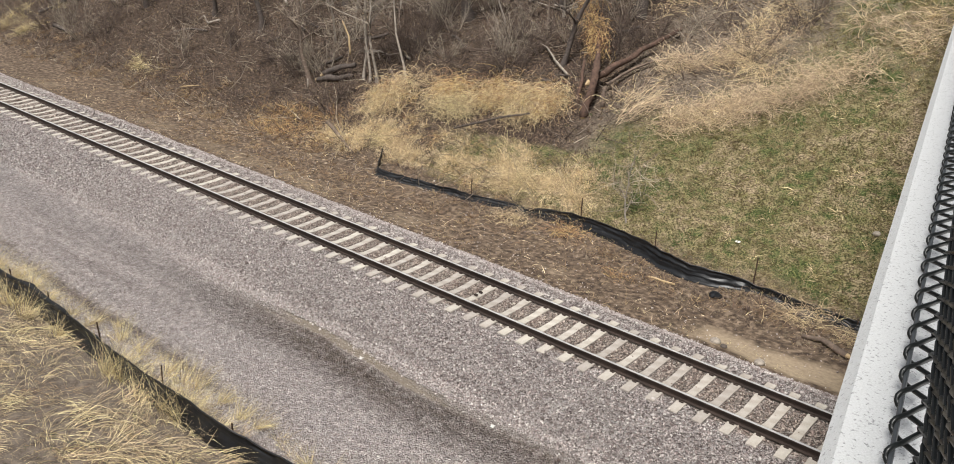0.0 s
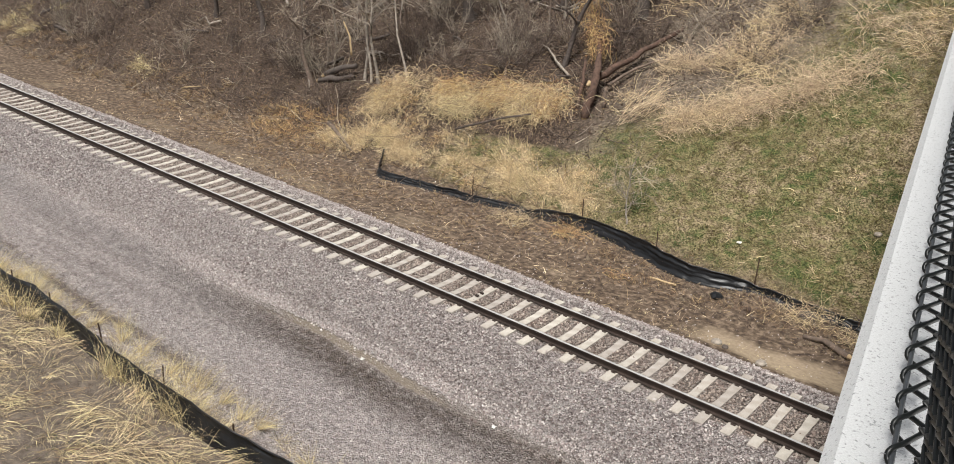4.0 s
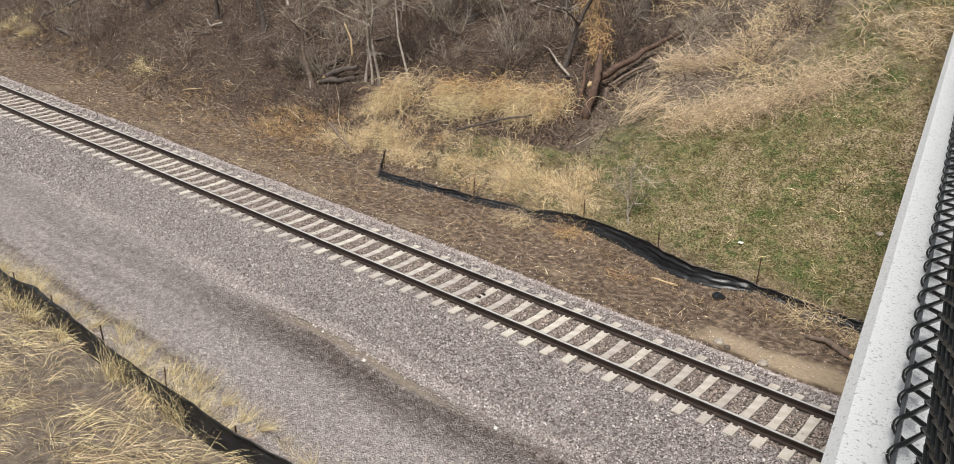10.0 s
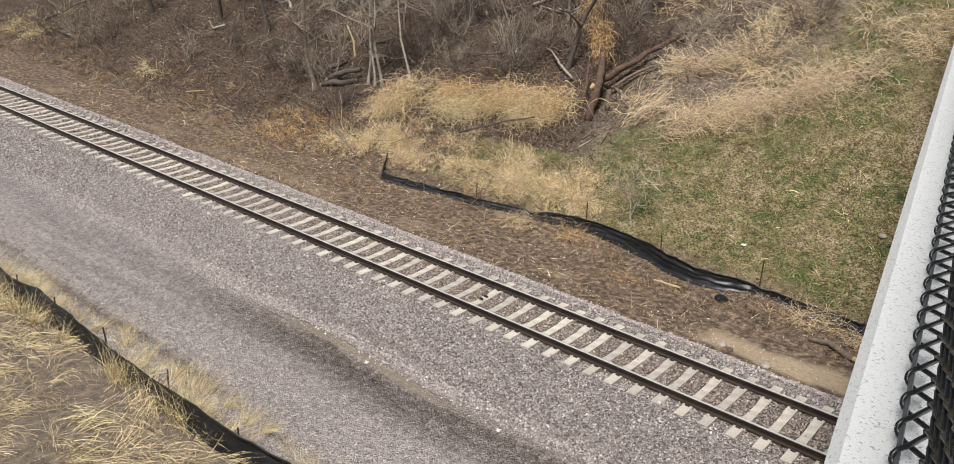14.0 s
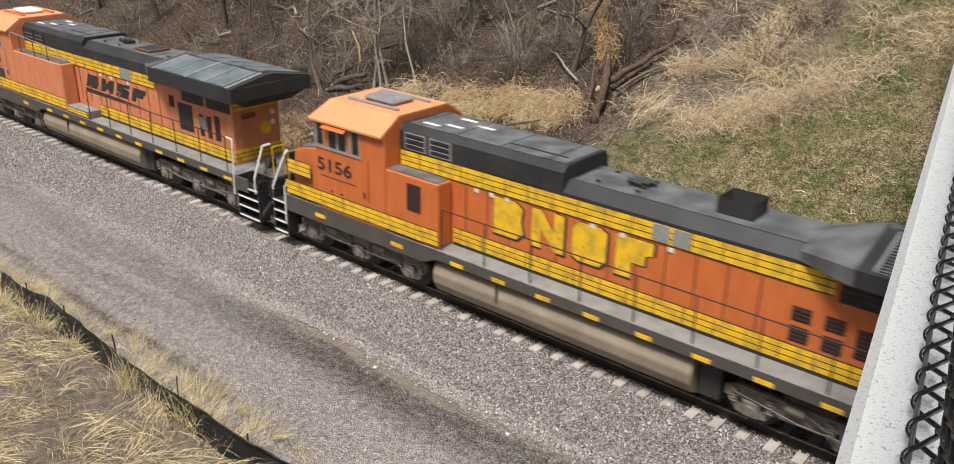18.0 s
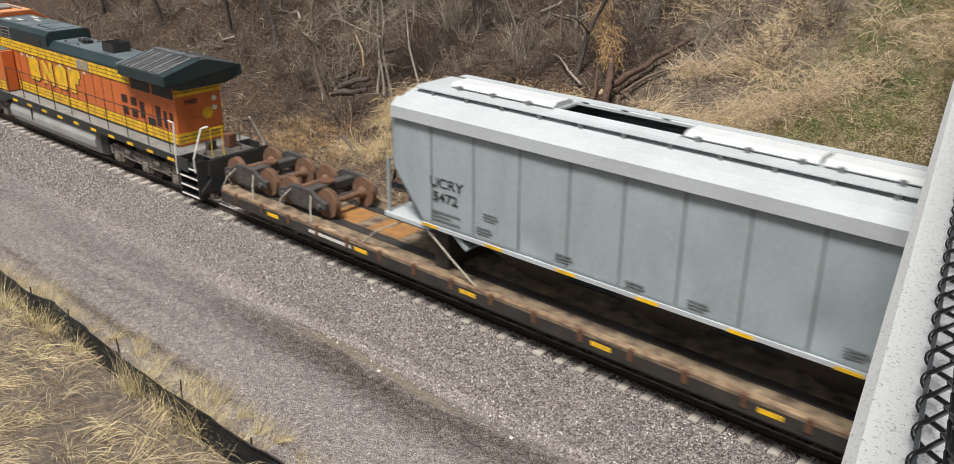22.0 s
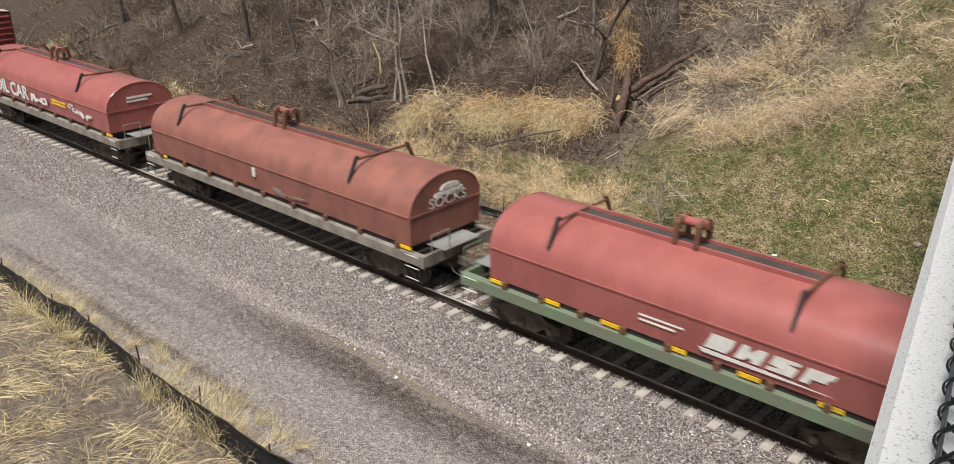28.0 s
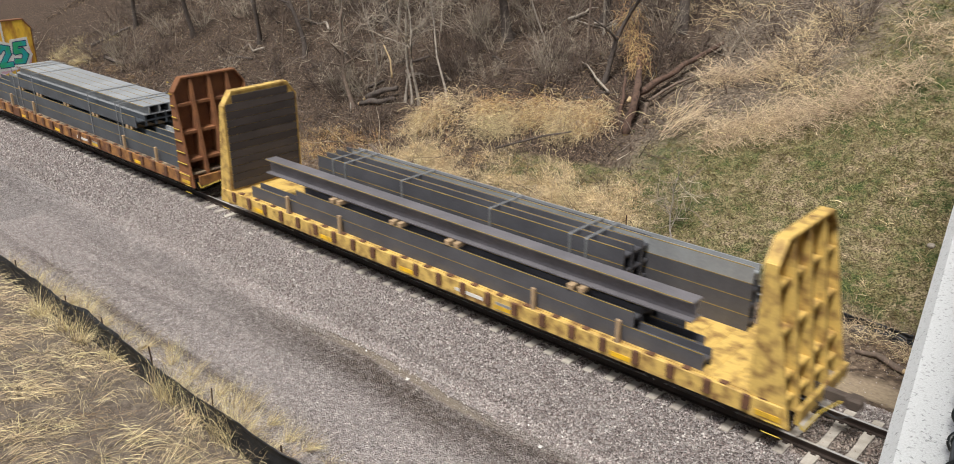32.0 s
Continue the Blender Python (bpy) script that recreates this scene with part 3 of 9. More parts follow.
M_LOUVRE = mat("dark_maroon_grille", (0.075, 0.022, 0.016), 0.6, amount=0.4)
M_RUSTW = mat("rust_brown_steel", (0.16, 0.075, 0.040), 0.85, dark=(0.07, 0.035, 0.022), scale=5, amount=0.8, bump=0.2)
M_REDLAMP = mat("red_fitting", (0.55, 0.04, 0.05), 0.4)
MOVERS = []
WHEELSETS = []


def vehicle(name, x, label, category, group=""):
    t = thing(name, Matrix.Translation((x, 0, 0)), label, category, group)
    MOVERS.append(t)
    return t


def text_mesh(string, height, depth=0.004, shear=0.0, squeeze=1.0, bold=0.0):
    """Raised lettering in the built-in font, standing up and facing -y, its lower left corner at the origin."""
    cu = bpy.data.curves.new("lettering", "FONT")
    cu.body, cu.size, cu.extrude, cu.shear, cu.offset = string, height * 1.38, depth, shear, bold
    ob = new("lettering", cu)
    me = bpy.data.meshes.new_from_object(ob.evaluated_get(bpy.context.evaluated_depsgraph_get()))
    bpy.data.objects.remove(ob)
    me.transform(Matrix.Diagonal((squeeze, 1, 1, 1)))
    me.transform(pose(0, 0, 0, 90, 0, 0))
    return me


def lettering(string, x, y, z, height, material, parent, label="", shear=0.0, squeeze=1.0, bold=0.0, turn=0.0, name="lettering"):
    ob = link_mesh(name, text_mesh(string, height, 0.004, shear, squeeze, bold), material, parent, label)
    ob.matrix_basis = pose(x, y, z, 0, 0, turn)
    return ob


def flat_shape(outline, y, thick=0.004):
    """A thin raised shape on a side that faces -y, from (x, z) pairs."""
    return prism(outline, y - thick, y + 0.002, "y")


def bands(parent, x0, x1, y, z0, z1, n=3, gap=0.026, slope=0.0, base=True):
    """Yellow stripes on a black ground, raised on a side that faces -y."""
    if base:
        part("stripe_ground", box(x0, x1, y - 0.004, y + 0.004, z0 - gap, z1 + gap), M_BLACK, parent)
    h = (z1 - z0 - gap * (n - 1)) / n
    for i in range(n):
        za = z0 + i * (h + gap)
        part("stripe", box(x0, x1, y - 0.009, y, za, za + h), M_YELLOW, parent)


def add_wheel(bm, y, r, inner):
    add_cyl(bm, (0, y - 0.065, 0), (0, y + 0.065, 0), r, n=28)
    add_cyl(bm, (0, y + inner * 0.065, 0), (0, y + inner * 0.09, 0), r + 0.028, n=28)
    for s in (-1, 1):
        add_cyl(bm, (0, y + s * 0.066, 0), (0, y + s * 0.12, 0), 0.14, 0.12, n=14)
    for k in range(6):
        a = k * math.pi / 3
        for s in (-1, 1):
            add_box(bm, r * 0.35, r * 0.8, y + s * 0.066 - 0.006, y + s * 0.066 + 0.006, -0.025, 0.025, 0, Matrix.Rotation(a, 4, "Y"))


def spring(a, b, r, turns=5):
    """A stack of coils between two points, as one turned profile."""
    bm = bmesh.new()
    a, b = Vector(a), Vector(b)
    n = turns * 2
    rings = []
    for i in range(n + 1):
        c, rr = a.lerp(b, i / n), r * (1.0 if i % 2 else 0.72)
        rings.append([bm.verts.new((c.x + rr * math.cos(t * math.pi / 4), c.y + rr * math.sin(t * math.pi / 4), c.z)) for t in range(8)])
    for p, q in zip(rings[:-1], rings[1:]):
        for i in range(8):
            bm.faces.new((p[i], p[(i + 1) % 8], q[(i + 1) % 8], q[i]))
    return bm


WHEEL_MESH = {}


def wheelset(parent, x, r, keyed=True):
    if r not in WHEEL_MESH:
        bm = bmesh.new()
        add_cyl(bm, (0, -1.05, 0), (0, 1.05, 0), 0.085, n=12)
        add_wheel(bm, -0.755, r, 1)
        add_wheel(bm, 0.755, r, -1)
        bmesh.ops.recalc_face_normals(bm, faces=bm.faces)
        me = bpy.data.meshes.new("wheelset")
        bm.to_mesh(me)
        bm.free()
        me.materials.append(M_WHEEL)
        WHEEL_MESH[r] = me
    ob = link_mesh("wheelset", WHEEL_MESH[r], None, parent)
    ob.matrix_basis = Matrix.Translation((x, 0, r))
    if keyed:
        WHEELSETS.append((ob, r))
    return ob


def loco_truck(parent, x, axles, material):
    """A three-axle locomotive truck: wheels behind cast side frames with axle boxes, springs and brake gear."""
    truck = part("truck", box(x - 2.6, x + 2.6, -0.62, 0.62, 0.62, 0.86, 0.03), material, parent, "dusty three-axle truck")
    for a in axles:
        wheelset(truck, a, 0.52)
    lo, hi = min(axles) - 0.62, max(axles) + 0.62
    for s in (-1, 1):
        mids = [(a + b) / 2 for a, b in zip(axles[:-1], axles[1:])]
        top = [(lo, 0.66), (lo, 0.88), (lo + 0.3, 1.0)] + [(hi - 0.3, 1.0), (hi, 0.88), (hi, 0.66)]
        low = []
        for m_ in reversed(mids):
            low += [(m_ + 0.62, 0.74), (m_ + 0.42, 0.56), (m_ - 0.42, 0.56), (m_ - 0.62, 0.74)]
        frame_bm = prism(top + low, s * 1.10 - 0.055, s * 1.10 + 0.055, "y")
        sf = part("side_frame", frame_bm, material, truck)
        for a in axles:
            bm = box(a - 0.19, a + 0.19, s * 1.16 - 0.10, s * 1.16 + 0.10, 0.36, 0.76, 0.04)
            add_cyl(bm, (a, s * 1.24, 0.53), (a, s * 1.30, 0.53), 0.14, 0.11, n=14)
            add_prism(bm, [(a - 0.52, 0.62), (a - 0.19, 0.52), (a + 0.19, 0.52), (a + 0.52, 0.62), (a + 0.3, 0.36), (a - 0.3, 0.36)], s * 1.12 - 0.04, s * 1.12 + 0.04, "y")
            part("axle_box", bm, material, truck)
            for o in (-0.40, 0.40):
                part("coil_spring", spring((a + o, s * 1.16, 0.58), (a + o, s * 1.16, 0.92), 0.10), material, truck)
        for m_ in mids:
            bm = cyl((m_ - 0.30, s * 1.20, 0.93), (m_ + 0.12, s * 1.20, 0.90), 0.115, n=12)
            add_cyl(bm, (m_ + 0.12, s * 1.20, 0.90), (m_ + 0.55, s * 1.20, 0.72), 0.03, n=6)
            part("brake_cylinder", bm, material, truck)
        part("brake_pipe", pipe([(lo + 0.2, s * 1.24, 0.86), (mids[0], s * 1.25, 0.66), (mids[-1], s * 1.25, 0.66), (hi - 0.2, s * 1.24, 0.86)], 0.018, 5), material, truck)
    return truck


def coupler(parent, x, way, material=None):
    bm = bmesh.new()
    a, b = sorted((x, x + way * 0.62))
    add_box(bm, a, b, -0.09, 0.09, 0.72, 0.96, 0.02)
    add_box(bm, x + way * 0.72 - 0.17, x + way * 0.72 + 0.17, -0.17, 0.17, 0.70, 0.98, 0.05)
    return part("coupler", bm, material or M_TRUCK_BROWN, parent)


def hose(parent, x, way):
    part("air_hose", pipe([(x, -0.35, 0.85), (x + way * 0.25, -0.36, 0.6), (x + way * 0.5, -0.3, 0.5), (x + way * 0.75, -0.22, 0.62)], 0.022, 6), M_BLACK, parent)


def rail_run(parent, pts, r=0.02, material=None, name="handrail", label=""):
    return part(name, pipe([Vector(p) for p in pts], r, 6), material or M_BLACK, parent, label)


def grille(parent, x0, x1, z0, z1, y, slats, material, name="grille", vertical=False):
    """A recessed dark opening with proud slats."""
    g = part(name, box(x0, x1, y - 0.006, y + 0.01, z0, z1), M_BLACK, parent)
    for i in range(slats):
        if vertical:
            a = x0 + (i + 0.5) * (x1 - x0) / slats
            part("slat", box(a - 0.012, a + 0.012, y - 0.022, y - 0.004, z0, z1), material, g)
        else:
            a = z0 + (i + 0.5) * (z1 - z0) / slats
            part("slat", box(x0, x1, y - 0.022, y - 0.004, a - 0.010, a + 0.010), material, g)
    return g


def badge(parent, x, z, w, h, y, style):
    """The painted company mark as plain blocks: four chunky shapes, in yellow with a dark rim or in slanting black."""
    step, bw = w / 4, w / 4 * 0.80
    for k in range(4):
        a = x + k * step
        zz = z + (0.0 if style != "slant" else 0.0)
        if style == "serif":
            shapes = [[(0, 0), (bw * 0.75, 0), (bw, h * 0.2), (bw * 0.9, h * 0.5), (bw * 0.95, h * 0.85), (bw * 0.7, h), (0, h)],
                      [(0, 0), (bw * 0.3, 0), (bw * 0.3, h * 0.5), (bw * 0.75, 0), (bw, 0), (bw, h), (bw * 0.7, h), (bw * 0.7, h * 0.5), (bw * 0.3, h), (0, h)],
                      [(0, h * 0.1), (bw * 0.2, 0), (bw * 0.8, 0), (bw, h * 0.2), (bw, h * 0.9), (bw * 0.8, h), (bw * 0.2, h), (0, h * 0.8)],
                      [(0, 0), (bw * 0.45, 0), (bw * 0.45, h * 0.4), (bw * 0.8, h * 0.4), (bw * 0.8, h * 0.65), (bw, h * 0.7), (bw, h), (0, h)]]
            rim = [(a + (u - bw / 2) * 1.10 + bw / 2 + 0.03, zz + (v - h / 2) * 1.08 + h / 2 - 0.02) for u, v in shapes[k]]
            part("mark_rim", flat_shape(rim, y, 0.004), M_BLACK, parent)
            part("mark_block", flat_shape([(a + u, zz + v) for u, v in shapes[k]], y, 0.009), M_YELLOW, parent, "plain yellow painted block")
        else:
            col = M_BLACK if style == "slant" else M_WHITE
            sk = h * 0.45
            shapes = [[(0, 0), (bw * 0.9, 0), (bw, h * 0.4), (bw * 0.95, h), (0, h)], [(0, 0), (bw * 0.3, 0), (bw * 0.55, h * 0.3), (bw * 0.7, 0), (bw, 0), (bw, h), (bw * 0.65, h), (bw * 0.4, h * 0.6), (bw * 0.3, h), (0, h)],
                      [(0, 0), (bw, 0), (bw, h * 0.6), (bw * 0.5, h * 0.75), (bw, h * 0.8), (bw, h), (0, h), (0, h * 0.4), (bw * 0.5, h * 0.28), (0, h * 0.22)],
                      [(0, 0), (bw * 0.35, 0), (bw * 0.35, h * 0.35), (bw * 0.85, h * 0.35), (bw * 0.85, h * 0.6), (bw, h * 0.7), (bw, h), (0, h)]]
            part("mark_block", flat_shape([(a + u + sk * v / h, zz + v) for u, v in shapes[k]], y, 0.006), col, parent, "plain painted block")
    if style != "serif":
        col = M_BLACK if style == "slant" else M_WHITE
        part("mark_swoosh", flat_shape([(x - 0.12, z - h * 0.12), (x - 0.02, z - h * 0.40), (x + w * 0.55, z - h * 0.36), (x + w * 1.0, z - h * 0.30), (x + w * 0.5, z - h * 0.16)], y, 0.006), col, parent)


# ---- locomotives ----
def locomotive(x, new_type, number, roof, sill, tank, orange, label):
    """A six-axle diesel locomotive, its nose towards -x. Measures run from the nose."""
    v = vehicle("locomotive", x, label, "locomotive", "locomotives of the train")
    deck = 1.70
    # frame, sill, walkway
    part("frame", box(-0.9, 20.85, -0.75, 0.75, 1.0, 1.66, 0.03), M_BLACK, v)
    part("walkway", box(-0.18, 19.70, -1.5, 1.5, deck - 0.04, deck, 0.01), M_GREYDECK, v, "dusty grey walkway plate")
    for a, b in ((-0.9, -0.184), (19.704, 20.85)):
        part("end_platform", box(a, b, -0.88, 0.88, deck - 0.05, deck - 0.004, 0.01), M_ENDDECK, v, "grimy end platform")
        part("sand_pipe", cyl((a + 0.3, -0.6, 1.0), (a + 0.35, -0.7, 1.62), 0.035, n=8), M_TRUCK, v)
        part("brake_stand", box(a + 0.25, a + 0.6, 0.2, 0.55, deck, deck + 0.5, 0.03), M_RUSTW if number != "6008" else M_BLACK, v)
        part("jumper_box", box(a + 0.1, a + 0.3, -0.45, -0.1, deck, deck + 0.32, 0.02), M_BLACK, v)
        part("jumper_cable", pipe([(a + 0.2, -0.3, deck + 0.3), (a + 0.5, -0.5, deck + 0.42), (a + 0.65, -0.8, deck + 0.1), (a + 0.5, -0.95, deck - 0.4)], 0.03, 6), M_BLACK, v)
    for s in (-1, 1):
        part("side_sill", prism([(-0.15, 1.16), (5.6, 1.20), (6.1, 1.40), (19.3, 1.40), (19.5, 1.20), (20.3, 1.20), (20.3, 1.655), (-0.15, 1.655)], s * 1.47 - 0.03, s * 1.47 + 0.03, "y"), sill, v)
    for k in range(10):
        a = 6.6 + k * 1.38
        part("sill_patch", box(a, a + 0.42, -1.512, -1.495, 1.41, 1.52), M_YELLOW, v)
    for a in (1.2, 4.4):
        part("sill_patch", box(a, a + 0.45, -1.512, -1.495, 1.33, 1.45), M_YELLOW, v)
    # nose
    nose = [(0.0, 1.70), (0.0, 2.98), (0.10, 3.12), (1.35, 3.38), (1.5, 3.38), (1.5, 1.70)]
    bm = prism(nose, -1.45, 1.45, "y")
    for w in bm.verts:
        if w.co.x < 1.0:
            w.co.y *= 0.90
        if w.co.x < 0.2 and w.co.z > 2.5:
            w.co.y *= 0.92
    bmesh.ops.bevel(bm, geom=list(bm.edges), offset=0.04, segments=2, affect="EDGES")
    part("nose", bm, orange, v, "orange nose", smooth=False)
    top = prism([(0.14, 3.145), (1.38, 3.40), (1.38, 3.41), (0.14, 3.155)], -1.08, 1.08, "y")
    part("nose_top", top, M_ROOF_GREY, v, "grey anti-glare nose top")
    # cab
    cab = [(-1.52, 1.70), (-1.52, 4.38), (-0.95, 4.78), (0.95, 4.78), (1.52, 4.38), (1.52, 1.70)]
    bm = prism(cab, 1.42, 4.25, "x", 0.025)
    part("cab", bm, orange, v, "orange cab")
    # roof with an overhanging visor
    roof_o = [(-1.64, 4.33), (-1.64, 4.39), (-0.97, 4.84), (0.97, 4.84), (1.64, 4.39), (1.64, 4.33), (0.93, 4.786), (-0.93, 4.786)]
    bm = prism(roof_o, 1.30, 4.25, "x")
    for w in bm.verts:
        if w.co.x < 1.4 and abs(w.co.y) < 1.2:
            w.co.x += 0.22
    part("cab_roof", bm, M_CABROOF, v, "faded orange cab roof with sky reflection in its colour")
    for s in (-1, 1):
        part("roof_bar", box(1.9, 3.9, s * 0.62 - 0.05, s * 0.62 + 0.05, 4.845, 4.92, 0.015), M_FRAME if not new_type else M_ORANGE, v)
    part("air_conditioner", box(2.3, 3.5, -0.42, 0.42, 4.845, 5.0, 0.06), M_WHITE if new_type else M_GREYDECK, v, "pale roof air conditioner")
    # windows
    for a, b, s0 in ((1.50, 1.80, 3.62), (1.98, 2.36, 3.60), (2.38, 2.76, 3.60), (2.94, 3.28, 3.60)):
        w = part("cab_window", box(a, b, -1.528, -1.515, s0, 4.30), M_FRAME, v)
        part("pane", box(a + 0.04, b - 0.04, -1.534, -1.527, s0 + 0.04, 4.26), M_GLASS, w)
    part("sun_visor", prism([(-1.53, 4.34), (-1.72, 4.22), (-1.72, 4.20), (-1.53, 4.32)], 1.9, 2.85), orange, v)
    for y0, y1 in ((-1.30, -0.72), (-0.66, -0.06), (0.06, 0.66), (0.72, 1.30)):
        w = part("windscreen", box(1.405, 1.418, y0, y1, 3.50, 4.18), M_FRAME, v)
        part("pane", box(1.398, 1.406, y0 + 0.04, y1 - 0.04, 3.54, 4.14), M_GLASS, w)
    lettering(number, 1.45, -1.53, 2.90, 0.38, M_BLACK, v, "black painted number", squeeze=1.42, bold=0.007)
    bands(v, -0.05, 5.62, -1.525, 1.80, 2.20)
    bands(v, 0.02, 1.05, -1.478, 2.46, 2.86)
    part("door_seam", box(1.6, 3.1, -1.53, -1.515, 2.72, 2.735), M_BLACK, v)
    # equipment box beside the hood
    if new_type:
        part("side_cabinet", box(3.5, 8.45, -1.50, -0.97, 1.72, 3.58, 0.03), orange, v, "long orange cabinet beside the hood")
        part("cabinet_top", box(3.9, 8.35, -1.44, -1.0, 3.585, 3.60), M_ROOF_GREY, v)
        rail_run(v, [(3.7, -1.46, 4.35), (7.6, -1.46, 4.15), (8.1, -1.3, 3.9), (8.5, -1.1, 3.62)], 0.022, M_GREYDECK)
        for a, zz in ((3.7, 4.35), (5.0, 4.28), (6.2, 4.22), (7.4, 4.16)):
            rail_run(v, [(a, -1.46, zz), (a, -1.46, 3.58)], 0.02)
        part("vent", box(2.55, 3.05, -1.532, -1.51, 2.05, 2.62), M_BLACK, v)
        part("step_box", box(8.5, 10.1, -1.5, -0.97, 1.72, 2.0, 0.02), M_GREYDECK, v)
        bands(v, 5.62, 8.4, -1.503, 1.80, 2.20)
        bands(v, 8.5, 10.1, -1.503, 1.76, 1.94, 2)
    else:
        part("side_cabinet", box(4.25, 6.15, -1.50, -0.97, 1.72, 3.50, 0.03), orange, v, "orange cabinet beside the hood")
        part("cabinet_top", box(4.3, 6.1, -1.46, -1.0, 3.505, 3.52), M_ROOF_GREY, v)
        grille(v, 5.05, 5.55, 2.55, 3.30, -1.503, 10, M_LOUVRE)
        bands(v, 5.62, 6.15, -1.503, 1.80, 2.20)
    # hood
    a_end, b_end = (9.4, 13.6) if new_type else (9.6, 15.2)
    top_a = 4.66 if new_type else 4.64
    part("hood", box(4.26, 18.95, -0.93, 0.93, 1.70, 3.96, 0.02), orange, v, "orange engine hood")
    part("hood_base_shadow_line", box(6.2, 18.9, -0.945, 0.945, 1.70, 1.765), M_BLACK, v)
    up_a = [(-0.95, 3.955), (-0.95, top_a - 0.16), (-0.80, top_a), (0.80, top_a), (0.95, top_a - 0.16), (0.95, 3.955)]
    part("hood_top_front", prism(up_a, 4.26, a_end), roof, v, "dark roof of the hood")
    part("roof_plate", box(4.45, a_end - 0.1, -0.74, 0.74, top_a + 0.001, top_a + 0.012), M_ROOF_GREY if roof is not M_ROOF_GREEN else M_ROOF_DUSTSKY, v)
    top_b = 4.56 if new_type else 4.28
    up_b = [(-0.95, 3.955), (-0.95, top_b - 0.26), (-0.68, top_b), (0.68, top_b), (0.95, top_b - 0.26), (0.95, 3.955)]
    part("hood_top_middle", prism(up_b, a_end + 0.01, b_end + 1.4), roof, v)
    part("roof_plate", box(a_end + 0.1, b_end + 0.6, -0.64, 0.64, top_b + 0.001, top_b + 0.012), M_ROOF_GREY if roof is not M_ROOF_GREEN else M_ROOF_DUSTSKY, v)
    for a in (4.45, 5.35):
        g = part("louvre_window", box(a, a + 0.78, -0.97, -0.945, 3.99, 4.46), M_GREYDECK if not new_type else M_BLACK, v)
        part("louvre_back", box(a + 0.06, a + 0.72, -0.975, -0.968, 4.03, 4.42), M_BLACK, g)
        for k in range(5):
            zz = 4.06 + k * 0.075
            part("slat", box(a + 0.06, a + 0.72, -0.985, -0.974, zz, zz + 0.022), M_FRAME if k % 2 else M_BLACK, g)
    for a, b in ((4.7, -0.45), (5.3, -0.2), (6.0, 0.25), (5.2, 0.5)):
        part("roof_marking", box(a, a + 0.55, b - 0.07, b + 0.07, top_a + 0.012, top_a + 0.018), M_WHITE, v)
    part("hatch_recess", box(a_end - 2.2, a_end - 0.6, -0.965, -0.945, 3.98, 4.28), M_BLACK, v)
    part("roof_slot", box(a_end - 2.0, a_end - 0.3, -0.40, -0.34, top_a + 0.011, top_a + 0.03), M_BLACK, v)
    bands(v, 4.3, 15.95 if not new_type else 14.4, -0.945, 3.52, 3.93)
    bands(v, 6.2 if not new_type else 10.1, 18.92, -0.945, 1.79, 2.18)
    for a in (6.9, 7.4, 7.9, 10.4, 11.2, 12.4):
        part("decal", box(a, a + 0.14, -0.95, -0.93, 3.36, 3.46), M_WHITE, v)
    for a in ((12.0, 12.5) if not new_type else (12.0, 12.4)):
        part("patch", box(a, a + 0.4, -0.962, -0.94, 3.54, 3.92), M_FRAME, v)
    # door gaps through the stripes
    for k in range(20):
        a = 5.0 + k * 0.72
        if a < (15.9 if not new_type else 14.3):
            part("door_gap", box(a, a + 0.022, -0.9575, -0.948, 3.49, 3.96), M_BLACK, v)
        if (6.3 if not new_type else 10.2) < a < 18.8:
            part("door_gap", box(a, a + 0.022, -0.9575, -0.948, 1.765, 2.21), M_BLACK, v)
    for k in range(6):
        a = 0.6 + k * 0.95
        part("panel_gap", box(a, a + 0.02, -1.5375, -1.528, 1.77, 2.23), M_BLACK, v)
    # bolt-down plates, lifting eyes and vents along the roof
    for k in range(5):
        a = 7.0 + k * 1.05
        if a > a_end + 0.2:
            part("lifting_eye", box(a, a + 0.12, -0.45, -0.40, top_b + 0.012, top_b + 0.07, 0.01), M_BLACK, v)
            part("lifting_eye", box(a, a + 0.12, 0.40, 0.45, top_b + 0.012, top_b + 0.07, 0.01), M_BLACK, v)
    for k in range(4):
        a = 4.6 + k * (a_end - 5.2) / 3
        part("roof_joint", box(a, a + 0.03, -0.75, 0.75, top_a + 0.0125, top_a + 0.022), M_BLACK, v)
    for a, z0, z1 in ((2.02, 2.30, 2.36), (2.45, 2.30, 2.36), (3.4, 2.45, 2.62)):
        part("door_handle", box(a, a + 0.05, -1.55, -1.525, z0, z1, 0.005), M_BLACK, v)
    rail_run(v, [(3.62, -1.54, 2.4), (3.62, -1.57, 2.45), (3.62, -1.57, 3.55), (3.62, -1.54, 3.6)], 0.014, M_FRAME if new_type else orange, "grab_iron")
    for a in (1.45, 2.86):
        part("window_post", box(a, a + 0.035, -1.536, -1.52, 3.55, 4.34), M_FRAME, v)
    part("window_ledge", box(1.40, 3.34, -1.545, -1.52, 3.55, 3.59), M_FRAME, v)
    # door seams of the hood
    for k in range(13):
        a = 6.6 + k * 0.72
        if a < 15.1:
            part("door_seam", box(a, a + 0.026, -0.940, -0.92, 2.22, 3.48), M_LOUVRE, v)
            part("latch", box(a + 0.05, a + 0.09, -0.952, -0.93, 2.8, 2.86), orange, v)
